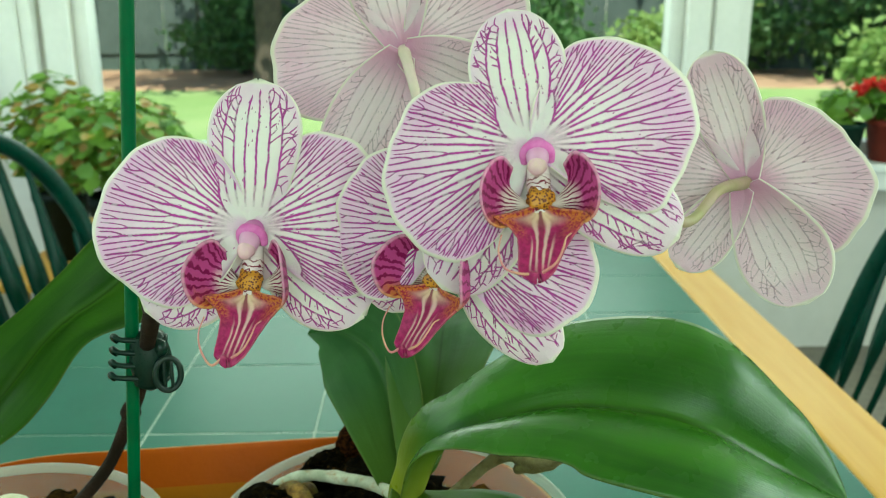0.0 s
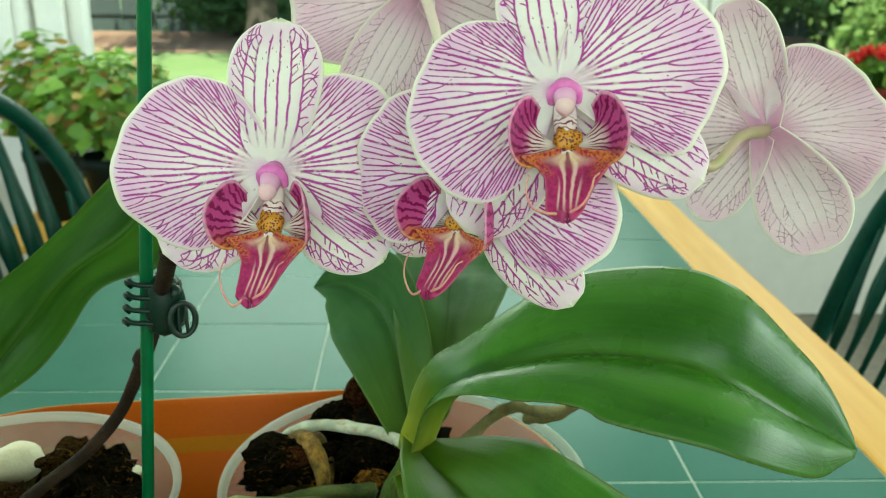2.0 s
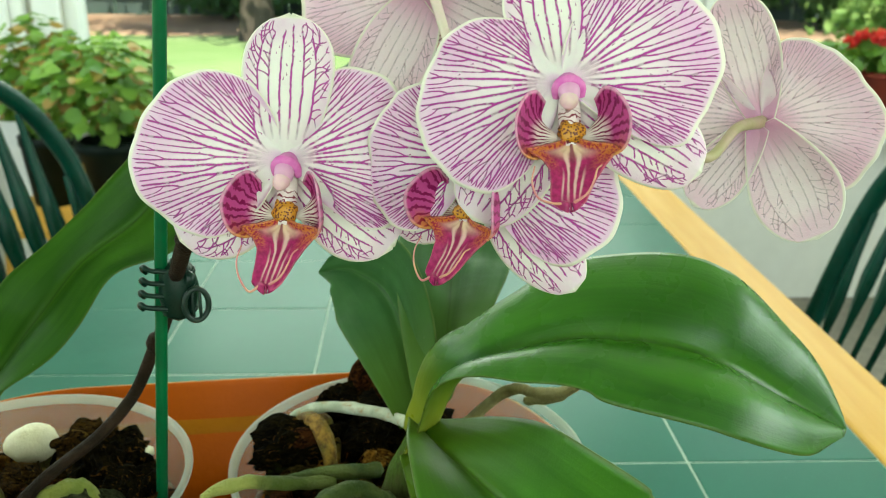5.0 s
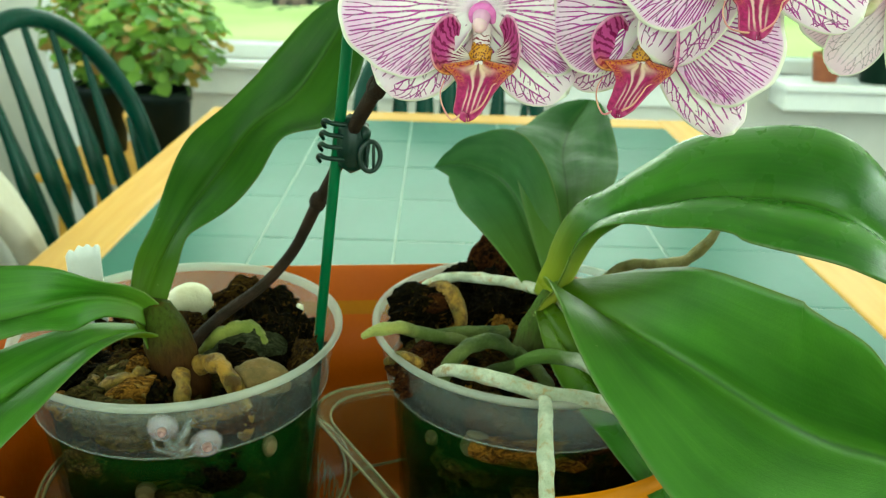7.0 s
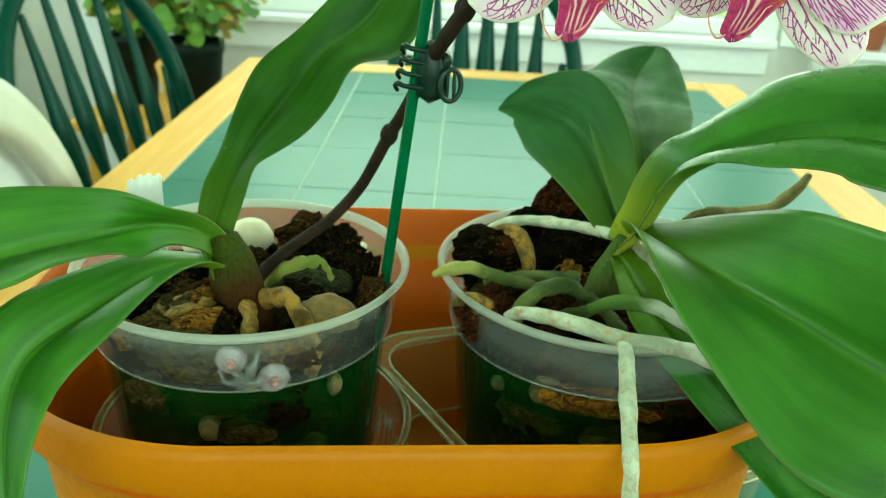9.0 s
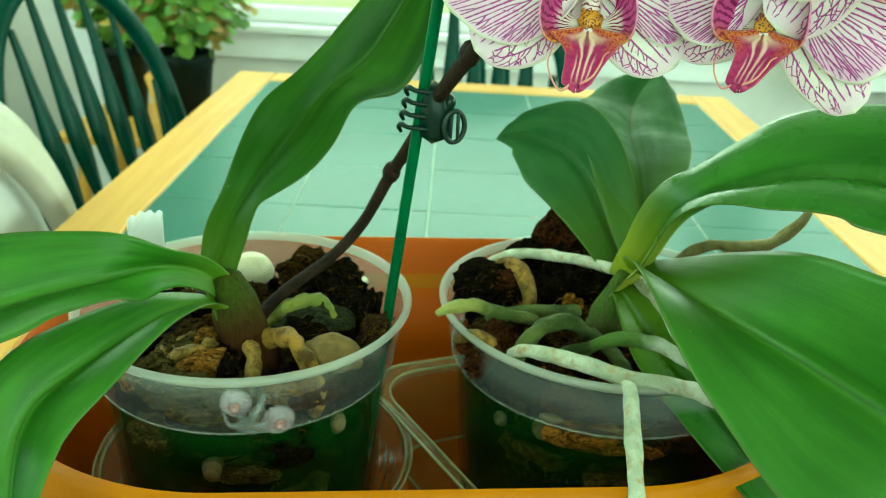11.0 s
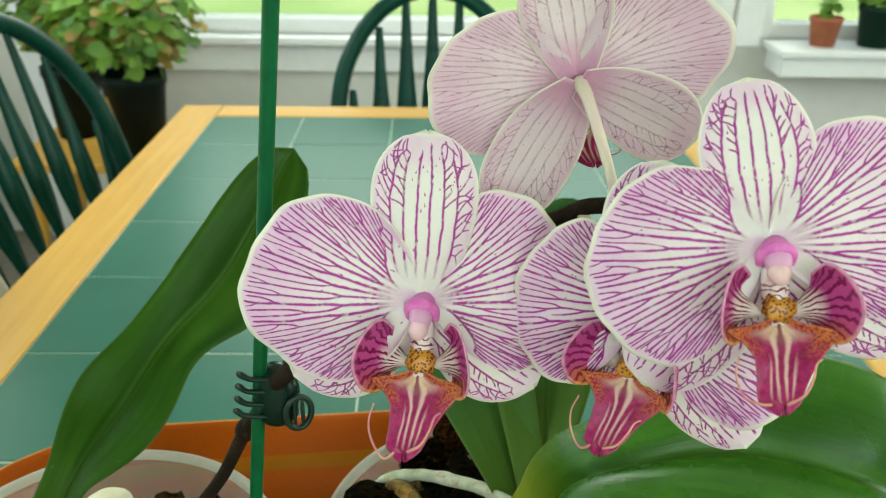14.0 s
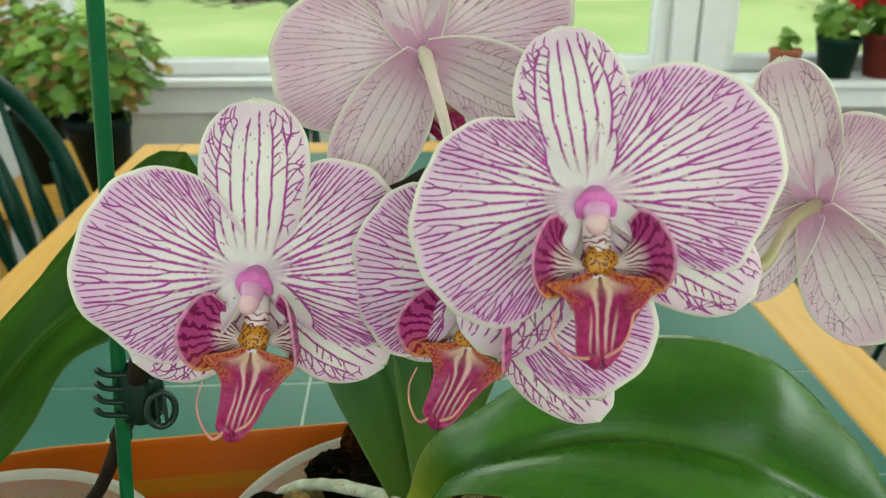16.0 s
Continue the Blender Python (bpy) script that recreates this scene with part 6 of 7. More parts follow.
flower(orchid, F3, -20, -9, -2, 2.3, [(0.069, 0.237, 1.093, 0.0013), (0.077, 0.231, 1.085, 0.0014), (0.0812, 0.2175, 1.0785, 0.0019)], FRONT,
       ([(-66, 7), (-58, 20), (-52, 30), (-45, 37), (-32, 40.5), (-18, 41), (0, 38), (20, 35), (38, 32), (52, 26), (64, 17), (74, 7)],
        [(108, 7), (120, 18), (131, 24.5), (146, 27.4), (164, 28.4), (184, 30.2), (204, 30.8), (220, 29.6), (232, 27.4), (243, 21), (252, 10)]),
       (0.034, 0.0112, 92), ((0.0450, 0.0104, -49), (0.0345, 0.0120, -137)), backs=(0.0, -0.30), lip_turn=-13)
flower(orchid, F2, -8, -16, 5, 3.7, [(0.097, 0.221, 1.097, 0.0013), (0.100, 0.211, 1.101, 0.0014), (0.1008, 0.2035, 1.1010, 0.0019)], FRONT,
       ([(-48, 7), (-42, 17), (-36, 28), (-29, 33.5), (-16, 36.2), (2, 39), (20, 40.4), (36, 37), (50, 32.5), (62, 28), (70, 22.5), (78, 13), (84, 6)],
        [(100, 6), (114, 15.5), (127, 20), (140, 26), (158, 31), (176, 35), (194, 37), (210, 37), (224, 35), (236, 31), (246, 24), (254, 14), (260, 6)]),
       (0.034, 0.0110, 96), ((0.0418, 0.0112, -34), (0.0405, 0.0120, -126)), lip_turn=0, lip_long=0.97)
flower(orchid, F4, 176, -4, -14, 5.2, [(0.0765, 0.2330, 1.0970, 0.0012), (0.0752, 0.2370, 1.1040, 0.0013), (0.0716, 0.2500, 1.1165, 0.0016), (0.0703, 0.2590, 1.1198, 0.0020)], REAR,
       ([(-48, 8), (-40, 20), (-30, 30), (-20, 35.5), (-6, 39), (10, 39), (28, 35), (46, 30), (58, 24.5), (68, 14), (76, 6)],
        [(104, 6), (113, 15), (122, 25), (136, 31), (154, 36.5), (172, 38.5), (186, 36.5), (198, 33), (210, 27), (222, 16), (232, 7)]),
       (0.0350, 0.0118, 90), ((0.0395, 0.0115, -47), (0.0325, 0.0108, -144)), away=True)
flower(orchid, F5, 150, -4, -22, 6.6, [(0.1300, 0.2080, 1.0880, 0.0014), (0.1430, 0.2140, 1.0790, 0.0014), (0.1560, 0.2290, 1.0840, 0.0015), (0.1690, 0.2435, 1.0832, 0.0020)], REAR,
       ([(-42, 8), (-34, 20), (-26, 27), (-10, 32), (6, 32), (30, 30), (50, 27), (62, 22), (74, 9)],
        [(98, 7), (108, 16), (117, 23), (130, 27), (152, 28.5), (175, 30.5), (192, 33.5), (210, 33.5), (226, 32), (238, 30), (248, 20), (256, 8)]),
       (0.0395, 0.0100, 93), ((0.0310, 0.0085, -36), (0.0375, 0.0128, -102)), ped_mat=PEDICEL_GREEN, away=True)
for rows, mt in (([(-0.0770, 0.2420, 0.9330, 0.0040), (-0.0755, 0.2350, 0.9370, 0.0037), (-0.0735, 0.2280, 0.9340, 0.0035), (-0.0725, 0.2230, 0.9250, 0.0032), (-0.0720, 0.2215, 0.9120, 0.0028)], ROOT_BROWN),
                 ([(-0.0740, 0.2450, 0.9340, 0.0036), (-0.0660, 0.2400, 0.9410, 0.0040), (-0.0580, 0.2330, 0.9410, 0.0038), (-0.0540, 0.2290, 0.9360, 0.0036), (-0.0515, 0.2275, 0.9260, 0.0034), (-0.0520, 0.2295, 0.9150, 0.003)], ROOT_BROWN),
                 ([(-0.0760, 0.2620, 0.9270, 0.0034), (-0.0715, 0.2655, 0.9370, 0.0038), (-0.0620, 0.2660, 0.9420, 0.0040), (-0.0550, 0.2650, 0.9420, 0.0040), (-0.0510, 0.2620, 0.9370, 0.0034)], ROOT_OLIVE),
                 ([(-0.0880, 0.2470, 0.9310, 0.0036), (-0.0960, 0.2440, 0.9370, 0.0038), (-0.1040, 0.2390, 0.9350, 0.0040), (-0.1100, 0.2350, 0.9260, 0.0034)], ROOT_BROWN),
                 ([(-0.0900, 0.2380, 0.9330, 0.0026), (-0.0980, 0.2320, 0.9370, 0.0030), (-0.1060, 0.2290, 0.9330, 0.0028), (-0.1120, 0.2310, 0.9260, 0.0022)], ROOT_BROWN)):
    part("root", tube("root", [(x, y, z, r * 0.85) for x, y, z, r in rows], mt, 50, 14, 0.6, 200), orchid)

# ---- the other orchid ----
orchid2 = thing("orchid", (0.062, 0.285, 0.912), "moth orchid without flowers, broad green leaves and silvery roots", "orchid")
part("stem_base", tube("stem_base", [(0.057, 0.284, 0.905, 0.0080), (0.060, 0.283, 0.925, 0.0082), (0.065, 0.283, 0.942, 0.0068), (0.069, 0.285, 0.954, 0.0045)], CROWN_GREEN, 22, 14, 0.12, 120), orchid2, "green stem base")
leaf("leaf", [(0.0660, 0.2840, 0.9480, 0.0060, 0.12, -0.94, 0.33), (0.0700, 0.2740, 0.9640, 0.0105, 0.12, -0.94, 0.33), (0.0790, 0.2590, 0.9930, 0.0165, 0.08, -0.95, 0.20), (0.1018, 0.2528, 1.0065, 0.0240, -0.13, -0.96, -0.25), (0.1276, 0.2489, 1.0123, 0.0330, -0.20, -0.92, -0.35), (0.1584, 0.2364, 1.0114, 0.0325, -0.18, -0.85, -0.50), (0.1914, 0.2382, 0.9922, 0.0257, -0.00, -0.83, -0.56), (0.2089, 0.2364, 0.9820, 0.0130, 0.08, -0.85, -0.52)],
     orchid2, "broad glossy arching leaf", 0.22, 0.01, 0.9, n=76, across=37, channel=0.9, pillow=0.16, mats=[LEAF_ARCH, LEAF_ARCH_UNDER])
leaf("leaf", [(0.0671, 0.2771, 0.9622, 0.0040, -0.98, -0.05, 0.18), (0.0808, 0.2454, 0.9676, 0.0176, -0.92, -0.35, -0.16), (0.1016, 0.2061, 0.9667, 0.0285, -0.61, -0.30, -0.73), (0.1254, 0.1738, 0.9613, 0.0365, -0.40, -0.17, -0.90), (0.1379, 0.1443, 0.9706, 0.0295, -0.27, -0.15, -0.95), (0.1432, 0.1290, 0.9758, 0.0140, -0.36, -0.20, -0.91)],
     orchid2, "broad green leaf reaching over the planter", 0.617, 0.01, 0.8, n=64, across=25, mats=[LEAF_LIT, LEAF_UNDER])
leaf("leaf", [(0.0690, 0.2960, 0.9500, 0.0085, 0.95, -0.20, 0.20), (0.0644, 0.3160, 0.9618, 0.0150, 0.85, 0.00, 0.45), (0.0572, 0.3470, 0.9744, 0.0225, 0.70, 0.10, 0.70), (0.0488, 0.3720, 0.9795, 0.0235, 0.62, 0.12, 0.76), (0.0351, 0.3940, 0.9795, 0.0150, 0.55, 0.30, 0.76), (0.0260, 0.4020, 0.9770, 0.0080, 0.50, 0.40, 0.74), (0.0175, 0.4070, 0.9730, 0.0012, 0.45, 0.45, 0.74)],
     orchid2, "leaf with a curled tip", 0.42, 0.02, 0.4, n=60, across=25, mats=[LEAF_DULL, LEAF_UNDER], pillow=0.05)
leaf("leaf", [(0.0739, 0.2886, 0.9618, 0.0091, 0.7, -0.03, 0.6), (0.0815, 0.3454, 0.9799, 0.0224, 0.95, -0.29, 0.13), (0.0877, 0.4061, 0.9845, 0.0291, 0.98, -0.16, -0.15), (0.0992, 0.4610, 0.9866, 0.0238, 0.99, -0.13, 0.11), (0.1150, 0.4924, 0.9964, 0.0149, 0.97, -0.20, 0.12)],
     orchid2, "", 0.155, 0.01, 0.8, n=60, mats=[LEAF_DULL, LEAF_UNDER])
leaf("leaf", [(0.0640, 0.2750, 0.9510, 0.0050, -0.9, -0.2, 0.2), (0.0790, 0.2600, 0.9330, 0.0130, -0.85, -0.25, -0.1), (0.0990, 0.2350, 0.9200, 0.0170, -0.75, -0.4, -0.2), (0.1150, 0.2020, 0.9130, 0.0180, -0.7, -0.4, -0.2), (0.1280, 0.1740, 0.9060, 0.0165, -0.7, -0.4, -0.2), (0.1400, 0.1500, 0.8960, 0.0090, -0.7, -0.4, -0.2)],
     orchid2, "", 0.30, 0.03, 0.8)
for rows, mt in (([(0.0850, 0.2500, 0.9400, 0.0022), (0.0780, 0.2620, 0.9510, 0.0027), (0.0700, 0.2850, 0.9520, 0.0027), (0.0540, 0.3050, 0.9490, 0.0027), (0.0330, 0.3150, 0.9470, 0.0026), (0.0180, 0.3200, 0.9420, 0.0025), (0.0100, 0.3220, 0.9340, 0.0022)], ROOT_SILVER),
                 ([(0.0500, 0.2620, 0.9290, 0.0028), (0.0600, 0.2600, 0.9355, 0.0029), (0.0690, 0.2560, 0.9385, 0.0031), (0.0790, 0.2480, 0.9395, 0.0031), (0.0900, 0.2400, 0.9355, 0.0029), (0.0990, 0.2330, 0.9280, 0.0026)], ROOT_GREENING),
                 ([(0.0370, 0.2620, 0.9250, 0.0022), (0.0440, 0.2625, 0.9275, 0.0028), (0.0530, 0.2615, 0.9312, 0.0029)], ROOT_GREEN),
                 ([(0.0200, 0.2550, 0.9300, 0.0020), (0.0260, 0.2500, 0.9345, 0.0029), (0.0380, 0.2420, 0.9370, 0.0032), (0.0520, 0.2360, 0.9360, 0.0034), (0.0650, 0.2310, 0.9355, 0.0034), (0.0790, 0.2280, 0.9355, 0.0033), (0.0940, 0.2240, 0.9325, 0.0031), (0.1040, 0.2200, 0.9280, 0.0028)], ROOT_SILVER),
                 ([(0.1040, 0.2200, 0.9270, 0.0024), (0.1130, 0.2020, 0.9240, 0.0027), (0.1200, 0.1850, 0.9275, 0.0028), (0.1240, 0.1750, 0.9305, 0.0027), (0.1280, 0.1630, 0.9300, 0.0026), (0.1320, 0.1500, 0.9250, 0.0018)], ROOT_SILVER),
                 ([(0.0605, 0.2330, 0.9330, 0.0026), (0.0600, 0.2200, 0.9370, 0.0029), (0.0585, 0.2060, 0.9330, 0.0030), (0.0580, 0.1900, 0.9250, 0.0030), (0.0575, 0.1790, 0.9180, 0.0030), (0.0570, 0.1730, 0.9080, 0.0030), (0.0570, 0.1690, 0.8700, 0.0028), (0.0580, 0.1680, 0.8300, 0.0022)], ROOT_SILVER),
                 ([(-0.0090, 0.2510, 0.9480, 0.0014), (-0.0030, 0.2550, 0.9490, 0.0026), (0.0060, 0.2630, 0.9460, 0.0030), (0.0150, 0.2720, 0.9390, 0.0028), (0.0330, 0.2900, 0.9270, 0.0028)], ROOT_TIP),
                 ([(0.0130, 0.2800, 0.9330, 0.0028), (0.0200, 0.2880, 0.9300, 0.0032), (0.0330, 0.2920, 0.9300, 0.0033), (0.0520, 0.2950, 0.9290, 0.0032)], ROOT_GREEN),
                 ([(0.0225, 0.2520, 0.9280, 0.0030), (0.0270, 0.2580, 0.9350, 0.0034), (0.0360, 0.2660, 0.9380, 0.0035), (0.0450, 0.2710, 0.9370, 0.0034), (0.0540, 0.2760, 0.9290, 0.0032)], ROOT_GREEN),
                 ([(0.0540, 0.2760, 0.9300, 0.0030), (0.0640, 0.2620, 0.9260, 0.0030), (0.0680, 0.2500, 0.9220, 0.0026)], ROOT_GREEN),
                 ([(0.0160, 0.3200, 0.9340, 0.0026), (0.0200, 0.3150, 0.9415, 0.0036), (0.0260, 0.3085, 0.9420, 0.0038), (0.0305, 0.3020, 0.9360, 0.0036), (0.0315, 0.3000, 0.9270, 0.0034)], ROOT_BROWN),
                 ([(0.0130, 0.3310, 0.9260, 0.0024), (0.0180, 0.3300, 0.9340, 0.0030), (0.0260, 0.3250, 0.9350, 0.0032), (0.0310, 0.3180, 0.9290, 0.0030), (0.0320, 0.3150, 0.9200, 0.0026)], ROOT_BROWN),
                 ([(0.0000, 0.2650, 0.9290, 0.0022), (0.0060, 0.2610, 0.9340, 0.0026), (0.0140, 0.2590, 0.9320, 0.0026)], ROOT_BROWN),
                 ([(0.0800, 0.3150, 0.9300, 0.0030), (0.1050, 0.3150, 0.9540, 0.0026), (0.1150, 0.2950, 0.9640, 0.0024), (0.1240, 0.2800, 0.9730, 0.0024), (0.1280, 0.2740, 0.9820, 0.0022), (0.1310, 0.2720, 0.9890, 0.0014)], ROOT_TAN),
                 ([(0.1120, 0.3000, 0.9580, 0.0022), (0.1220, 0.2870, 0.9670, 0.0024), (0.1270, 0.2800, 0.9770, 0.0022), (0.1300, 0.2730, 0.9860, 0.0016)], ROOT_TAN),
                 ([(0.0560, 0.3560, 0.9300, 0.0030), (0.0540, 0.3700, 0.9480, 0.0028), (0.0570, 0.3850, 0.9620, 0.0020)], ROOT_BROWN)):
    part("root", tube("root", [(x, y, z, r * 0.92) for x, y, z, r in rows], mt, 70, 14, 0.30, 150), orchid2)

# ---- stake, clip, tag ----
sx, sy = (-0.0063 + 0.0295) / 0.2, (0.2514 - 0.2706) / 0.2
stake = tube("plant_stake", [(-0.0295 + sx * (z - 0.93), 0.2706 + sy * (z - 0.93), z, 0.0021) for z in (0.86, 0.95, 1.05, 1.15, 1.26)], STAKE, 30, 14)
tagged(part("plant_stake", stake), "green plastic-coated stake holding up the flower spike", "plant stake")

clip = thing("orchid_clip", (-0.0180, 0.2640, 1.0226), "dark green plastic claw clip fastening the spike to the stake", "clip")
cx, cy, cz = -0.0190, 0.2640, 1.0226
part("hinge", tube("hinge", [(cx + 0.005, cy - 0.001, cz - 0.0090, 0.0054), (cx + 0.0056, cy - 0.001, cz - 0.001, 0.0068), (cx + 0.005, cy - 0.001, cz + 0.0075, 0.0056)], CLIP, 12, 12), clip)
for k in range(4):
    z, q = cz + 0.0080 - k * 0.0044, 0.0007 * k
    part("claw", tube("claw", [(cx + 0.0075, cy - 0.0045, z - 0.0012, 0.0008), (cx + 0.001, cy - 0.0062, z - 0.0002, 0.0009), (cx - 0.0018 - q, cy - 0.0062, z + 0.0002, 0.0009), (cx - 0.0040 - q, cy - 0.0048, z + 0.0008, 0.0010), (cx - 0.0052 - q, cy - 0.0024, z - 0.0008, 0.0009), (cx - 0.0044 - q, cy - 0.0012, z - 0.0028, 0.0007)], CLIP, 26, 8), clip)
    part("claw", tube("claw", [(cx + 0.004, cy - 0.004, z - 0.0022, 0.0008), (cx + 0.0085, cy - 0.0045, z - 0.0026, 0.0009), (cx + 0.0110, cy - 0.0020, z - 0.0020, 0.0008), (cx + 0.0106, cy + 0.0015, z - 0.0014, 0.0006)], CLIP, 16, 7), clip)
loop = [(cx + 0.0125 + 0.0036 * math.cos(a), cy - 0.0060 + 0.0016 * math.cos(a), cz - 0.0040 + 0.0056 * math.sin(a), 0.0010) for a in np.linspace(0, 6.4, 21)]
part("grip", tube("grip", loop, CLIP_WORN, 44, 8, cap=False), clip)
for dx in (-0.0012, 0.0012):
    part("grip_bar", tube("grip_bar", [(cx + 0.0125 + dx, cy - 0.0058, cz - 0.0085, 0.0006), (cx + 0.0125 + dx, cy - 0.0062, cz - 0.0040, 0.0007), (cx + 0.0125 + dx, cy - 0.0058, cz + 0.0005, 0.0006)], CLIP_WORN, 10, 6), clip)
part("grip_plate", tube("grip_plate", [(cx + 0.0085, cy - 0.004, cz + 0.007, 0.0012), (cx + 0.0105, cy - 0.0042, cz + 0.0045, 0.0022), (cx + 0.009, cy - 0.004, cz + 0.001, 0.0018)], CLIP, 10, 8), clip)

tagged(part("plant_tag", sheet("plant_tag", lambda u, v: ((-0.1440 + 0.0150 * u + 0.0035 * v, 0.300 - 0.006 * v + 0.001 * math.sin(3 * v), 0.8880 + 0.0740 * v + (0.0022 * abs(math.sin(u * 12)) - 0.004 * abs(u - 0.5) if v > 0.93 else 0) + 0.004 * u), (u, v)), 17, 15, 0.0007, [TAG])), "white plastic plant tag tucked beside the pot", "plant tag")
hook = thing("suction_hook", (-0.064, 0.205, 0.924), "clear plastic suction hook stuck on the pot", "hook")
for x, z, r in ((-0.0765, 0.9300, 0.0056), (-0.0630, 0.9215, 0.0060)):
    d = Vector((x - P1[0], -math.sqrt(0.062 ** 2 - (x - P1[0]) ** 2), 0)).normalized()
    at = Matrix.Translation((P1[0] + d.x * 0.0640, P1[1] + d.y * 0.0640, z)) @ d.to_track_quat("Z", "Y").to_matrix().to_4x4()
    cup = lathe("suction_cup", [(0.0, 0.0012), (r * 0.35, 0.0012), (r * 0.5, 0.0004), (r * 0.8, 0.0002), (r, -0.0010), (r * 0.8, -0.0008), (0, -0.0004)], CUP, (0, 0, 0), 32)
    cup.transform(at)
    disc = part("suction_cup", cup, hook, "milky suction cup")
    stud = lathe("stud", [(0.0, 0.0020), (r * 0.10, 0.0020), (r * 0.16, 0.0028), (r * 0.26, 0.0028), (r * 0.30, 0.0018), (r * 0.30, 0.0010)], PINKISH, (0, 0, 0), 20)
    stud.transform(at)
    part("stud", stud, disc, "pinkish stud")
d = Vector((-0.0710 - P1[0], -0.060, 0)).normalized()
hx, hy = P1[0] + d.x * 0.0672, P1[1] + d.y * 0.0672
for rows in ([(hx - 0.0055, hy, 0.9235, 0.0012), (hx - 0.0020, hy - 0.0018, 0.9245, 0.0018), (hx + 0.0005, hy - 0.0026, 0.9280, 0.0020), (hx + 0.0030, hy - 0.0010, 0.9325, 0.0015), (hx + 0.0040, hy + 0.0008, 0.9355, 0.0010)],
             [(hx - 0.0050, hy - 0.0008, 0.9275, 0.0012), (hx - 0.0010, hy - 0.0022, 0.9255, 0.0019), (hx + 0.0028, hy - 0.0016, 0.9240, 0.0017), (hx + 0.0050, hy - 0.0004, 0.9265, 0.0011)],
             [(hx - 0.0105, hy + 0.0010, 0.9270, 0.0008), (hx - 0.0085, hy - 0.0004, 0.9235, 0.0010), (hx - 0.0040, hy - 0.0010, 0.9225, 0.0012), (hx + 0.0010, hy - 0.0012, 0.9215, 0.0013)]):
    part("hook_arm", tube("hook_arm", rows, HOOK, 26, 9, 0.25, 300), hook)


# ---- plants by the windows ----
def leafy_plant(name, at, r, h, pot_r, pot_h, pot_mat, leaf_mats, seed, label, n=420, size=0.022, blooms=None, group="plants by the windows"):
    p = thing(name, at, label, "potted plant", group)
    x, y, z = at
    part("pot", lathe("pot", [(0, 0), (pot_r * 0.72, 0), (pot_r * 0.95, pot_h * 0.86), (pot_r, pot_h * 0.87), (pot_r, pot_h), (pot_r * 0.9, pot_h), (pot_r * 0.88, pot_h * 0.9), (0, pot_h * 0.9)], pot_mat, at, 36), p)
    rng = np.random.RandomState(seed)
    for k in range(7):
        a = rng.uniform(0, 6.28)
        part("stem", tube("stem", [(x, y, z + pot_h * 0.88, 0.004), (x + r * 0.35 * math.cos(a), y + r * 0.35 * math.sin(a), z + pot_h + h * 0.45, 0.003), (x + r * 0.7 * math.cos(a), y + r * 0.7 * math.sin(a), z + pot_h + h * 0.85, 0.002)], GERANIUM, 10, 6), p)
    for mi, mt in enumerate(leaf_mats):
        verts, faces = [], []
        for i in range(n if mi == 0 else n // 3):
            d = rng.normal(size=3)
            d /= np.linalg.norm(d)
            c = np.array((x, y, z + pot_h + h * 0.5)) + d * np.array((r, r, h * 0.55)) * rng.uniform(0.45, 1.0)
            nrm = d * 0.7 + np.array((0, 0, 0.9)) + rng.normal(size=3) * 0.35
            nrm /= np.linalg.norm(nrm)
            a = np.cross(nrm, rng.normal(size=3))
            a /= np.linalg.norm(a)
            b = np.cross(nrm, a)
            s = size * rng.uniform(0.7, 1.5)
            k0 = len(verts)
            verts.append(c - nrm * s * 0.2)
            for q in range(9):
                t = 2 * math.pi * q / 9
                verts.append(c + (a * math.cos(t) + b * math.sin(t)) * s * (1 + 0.13 * math.cos(3 * t)) + nrm * s * 0.12 * math.sin(2 * t))
            for q in range(9):
                faces.append((k0, k0 + 1 + q, k0 + 1 + (q + 1) % 9))
        part("leaves", mesh_of("leaves", verts, faces, mt), p)
    if blooms:
        for bx, by, bz, br, bm_ in blooms:
            part("blossom", foliage("blossom", (x + bx, y + by, z + pot_h + bz), (br, br, br * 0.8), 90, br * 0.42, bm_, seed + int(bx * 1000) % 97, 0.2), p)
    return p


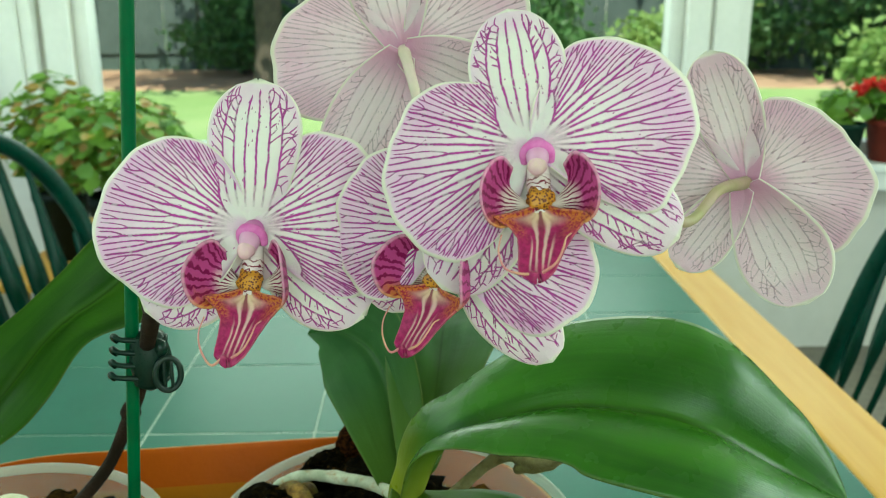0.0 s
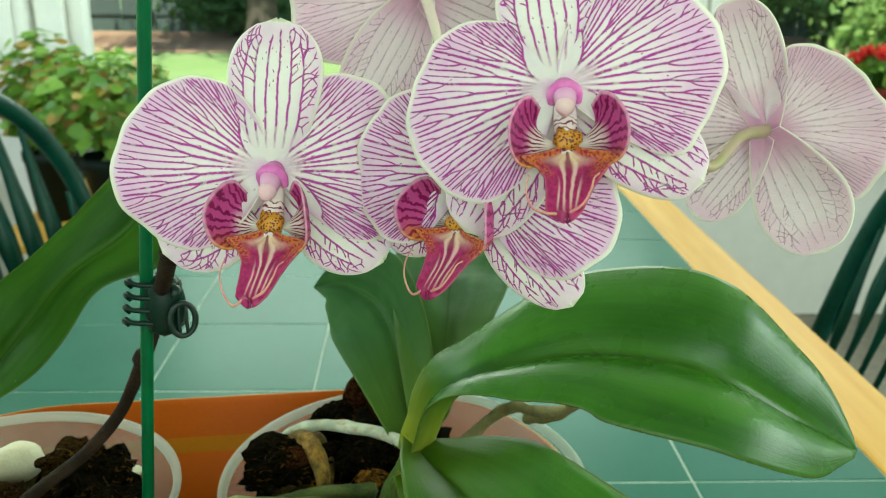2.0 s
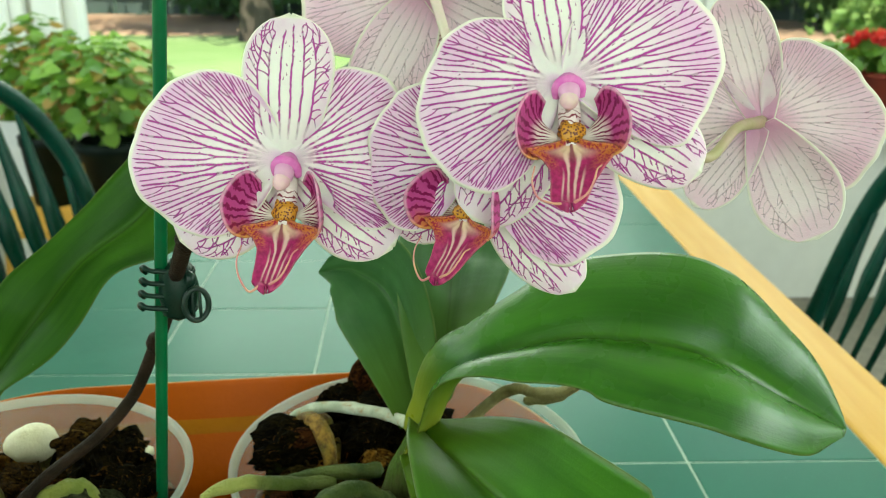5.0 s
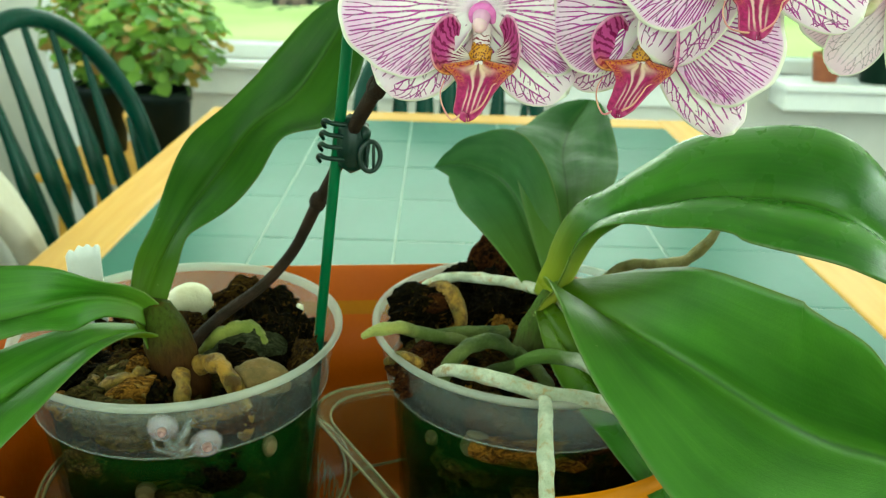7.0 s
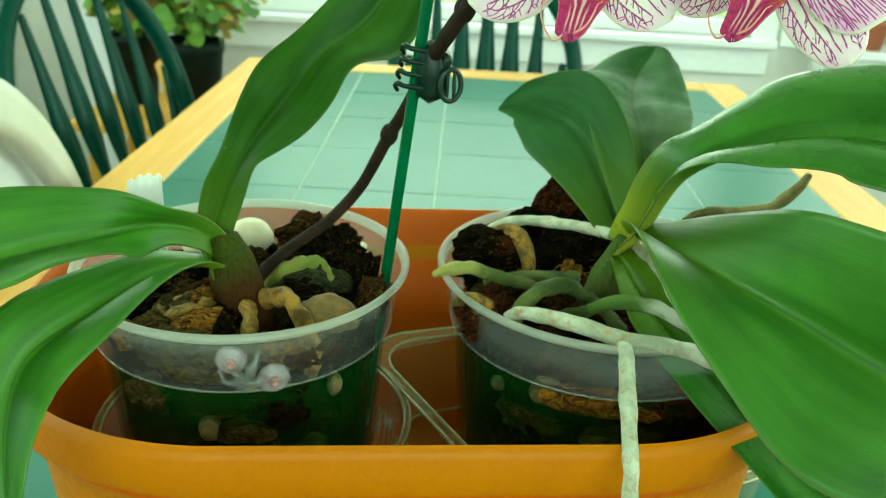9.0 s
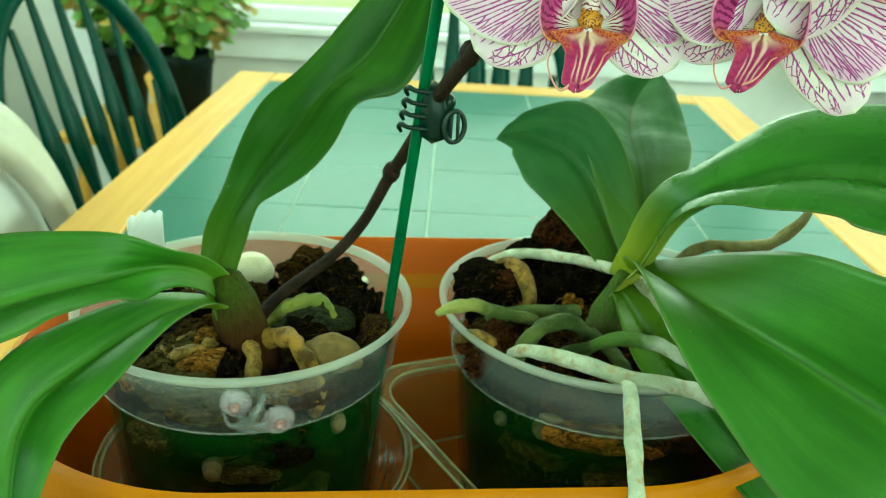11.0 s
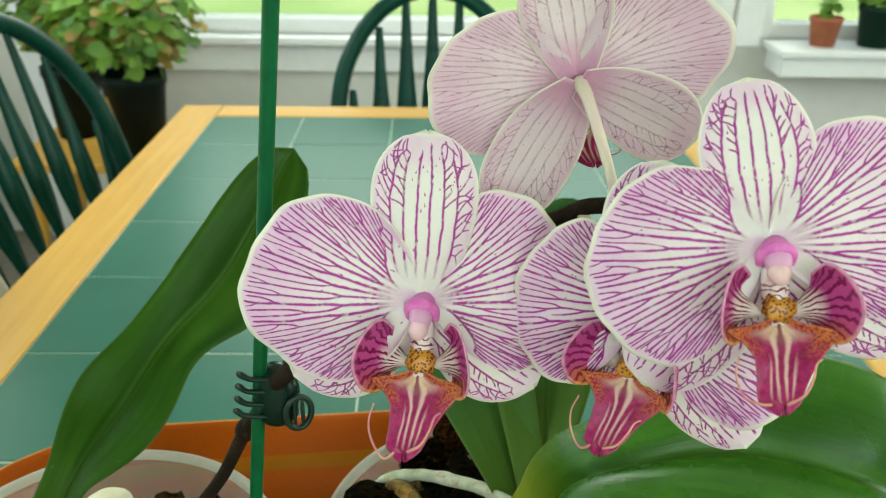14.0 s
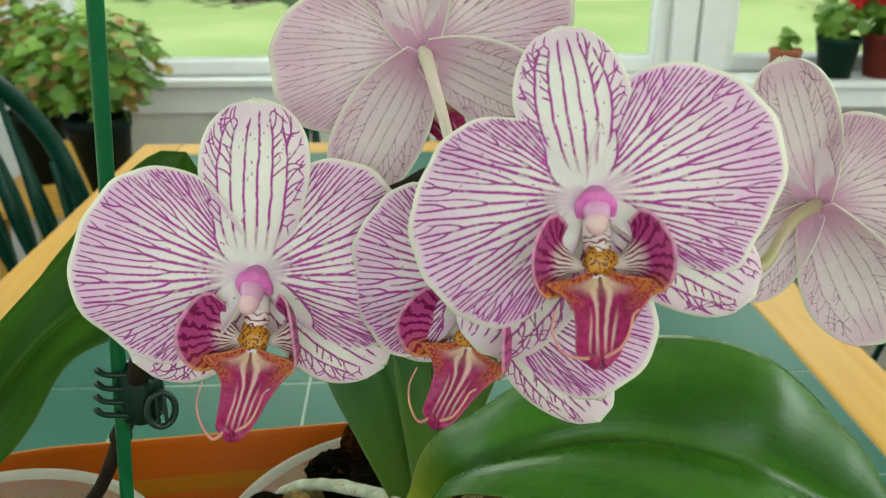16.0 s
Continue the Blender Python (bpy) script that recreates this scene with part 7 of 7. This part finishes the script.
leafy_plant("geranium", (-0.735, 2.28, 0.42), 0.20, 0.27, 0.085, 0.22, BLACK_POT, [GERANIUM, GERANIUM_RED], 5, "bushy geranium with light green leaves in a black pot", 560, 0.0150)
leafy_plant("geranium", (-0.960, 2.44, 0.42), 0.15, 0.32, 0.080, 0.20, BLACK_POT, [GERANIUM, GERANIUM_RED], 9, "tall geranium with red-edged leaves by the corner post", 420, 0.0150)
stand = thing("plant_stand", (-0.84, 2.36, 0), "low wooden plant stand in the corner", "plant stand")
part("shelf", box_bm(-1.06, -0.62, 2.17, 2.56, 0.395, 0.4195, 0.004), stand, "", OAK_X)
for x0, x1 in ((-0.70, -0.65), (-1.00, -1.04)):
    for y in (2.22, 2.50):
        part("leg", tube("leg", [(x0, y, 0.3945, 0.019), (x1, y, 0.0, 0.016)], OAK_Z, 6, 10), stand, "slanted light oak leg")
part("brace", tube("brace", [(-0.78, 2.152, 0.60, 0.017), (-0.68, 2.152, 0.20, 0.017)], OAK_Z, 6, 8), stand, "slanted light oak brace")
leafy_plant("seedling_pot", (1.225, 2.62, 0.6605), 0.03, 0.06, 0.048, 0.085, TERRACOTTA, [GERANIUM], 12, "small terracotta pot with a thin seedling on the sill", 20, 0.016)
leafy_plant("flower_pot", (1.385, 2.62, 0.6605), 0.09, 0.10, 0.066, 0.12, GREEN_POT, [GERANIUM], 13, "dark green pot with pink flowers on the sill", 90, 0.018, [(0.0, -0.03, 0.03, 0.035, PINK_FLOWER), (0.04, 0.0, 0.10, 0.03, RED_FLOWER)])
leafy_plant("flower_pot", (1.545, 2.62, 0.6605), 0.12, 0.13, 0.085, 0.13, RED_POT, [GERANIUM], 14, "brick red pot with red geranium flowers on the sill", 160, 0.020, [(-0.05, -0.03, 0.10, 0.05, RED_FLOWER), (0.04, 0.0, 0.14, 0.05, RED_FLOWER), (0.0, -0.05, 0.05, 0.04, PINK_FLOWER)])

# ---- the tiles, each laid on its own ----
tile_bm = box_bm(-0.0767, 0.0767, -0.0767, 0.0767, -0.006, 0.0, 0.0009, 2)
tile_me = bpy.data.meshes.new("tile")
tile_bm.to_mesh(tile_me)
tile_bm.free()
tile_me.materials.append(TILE)
trng = random.Random(4)
for i in range(5):
    for j in range(ROWS_N):
        t = new("tile", tile_me)
        t.parent = table
        t.matrix_parent_inverse = table.matrix_basis.inverted()
        t.matrix_basis = pose(IX0 + (i + 0.5) * PITCH, IY1 - (j + 0.5) * PITCH, TOP + trng.uniform(-0.0003, 0.0003), trng.uniform(-0.05, 0.05), trng.uniform(-0.05, 0.05), 90 * trng.randrange(4))
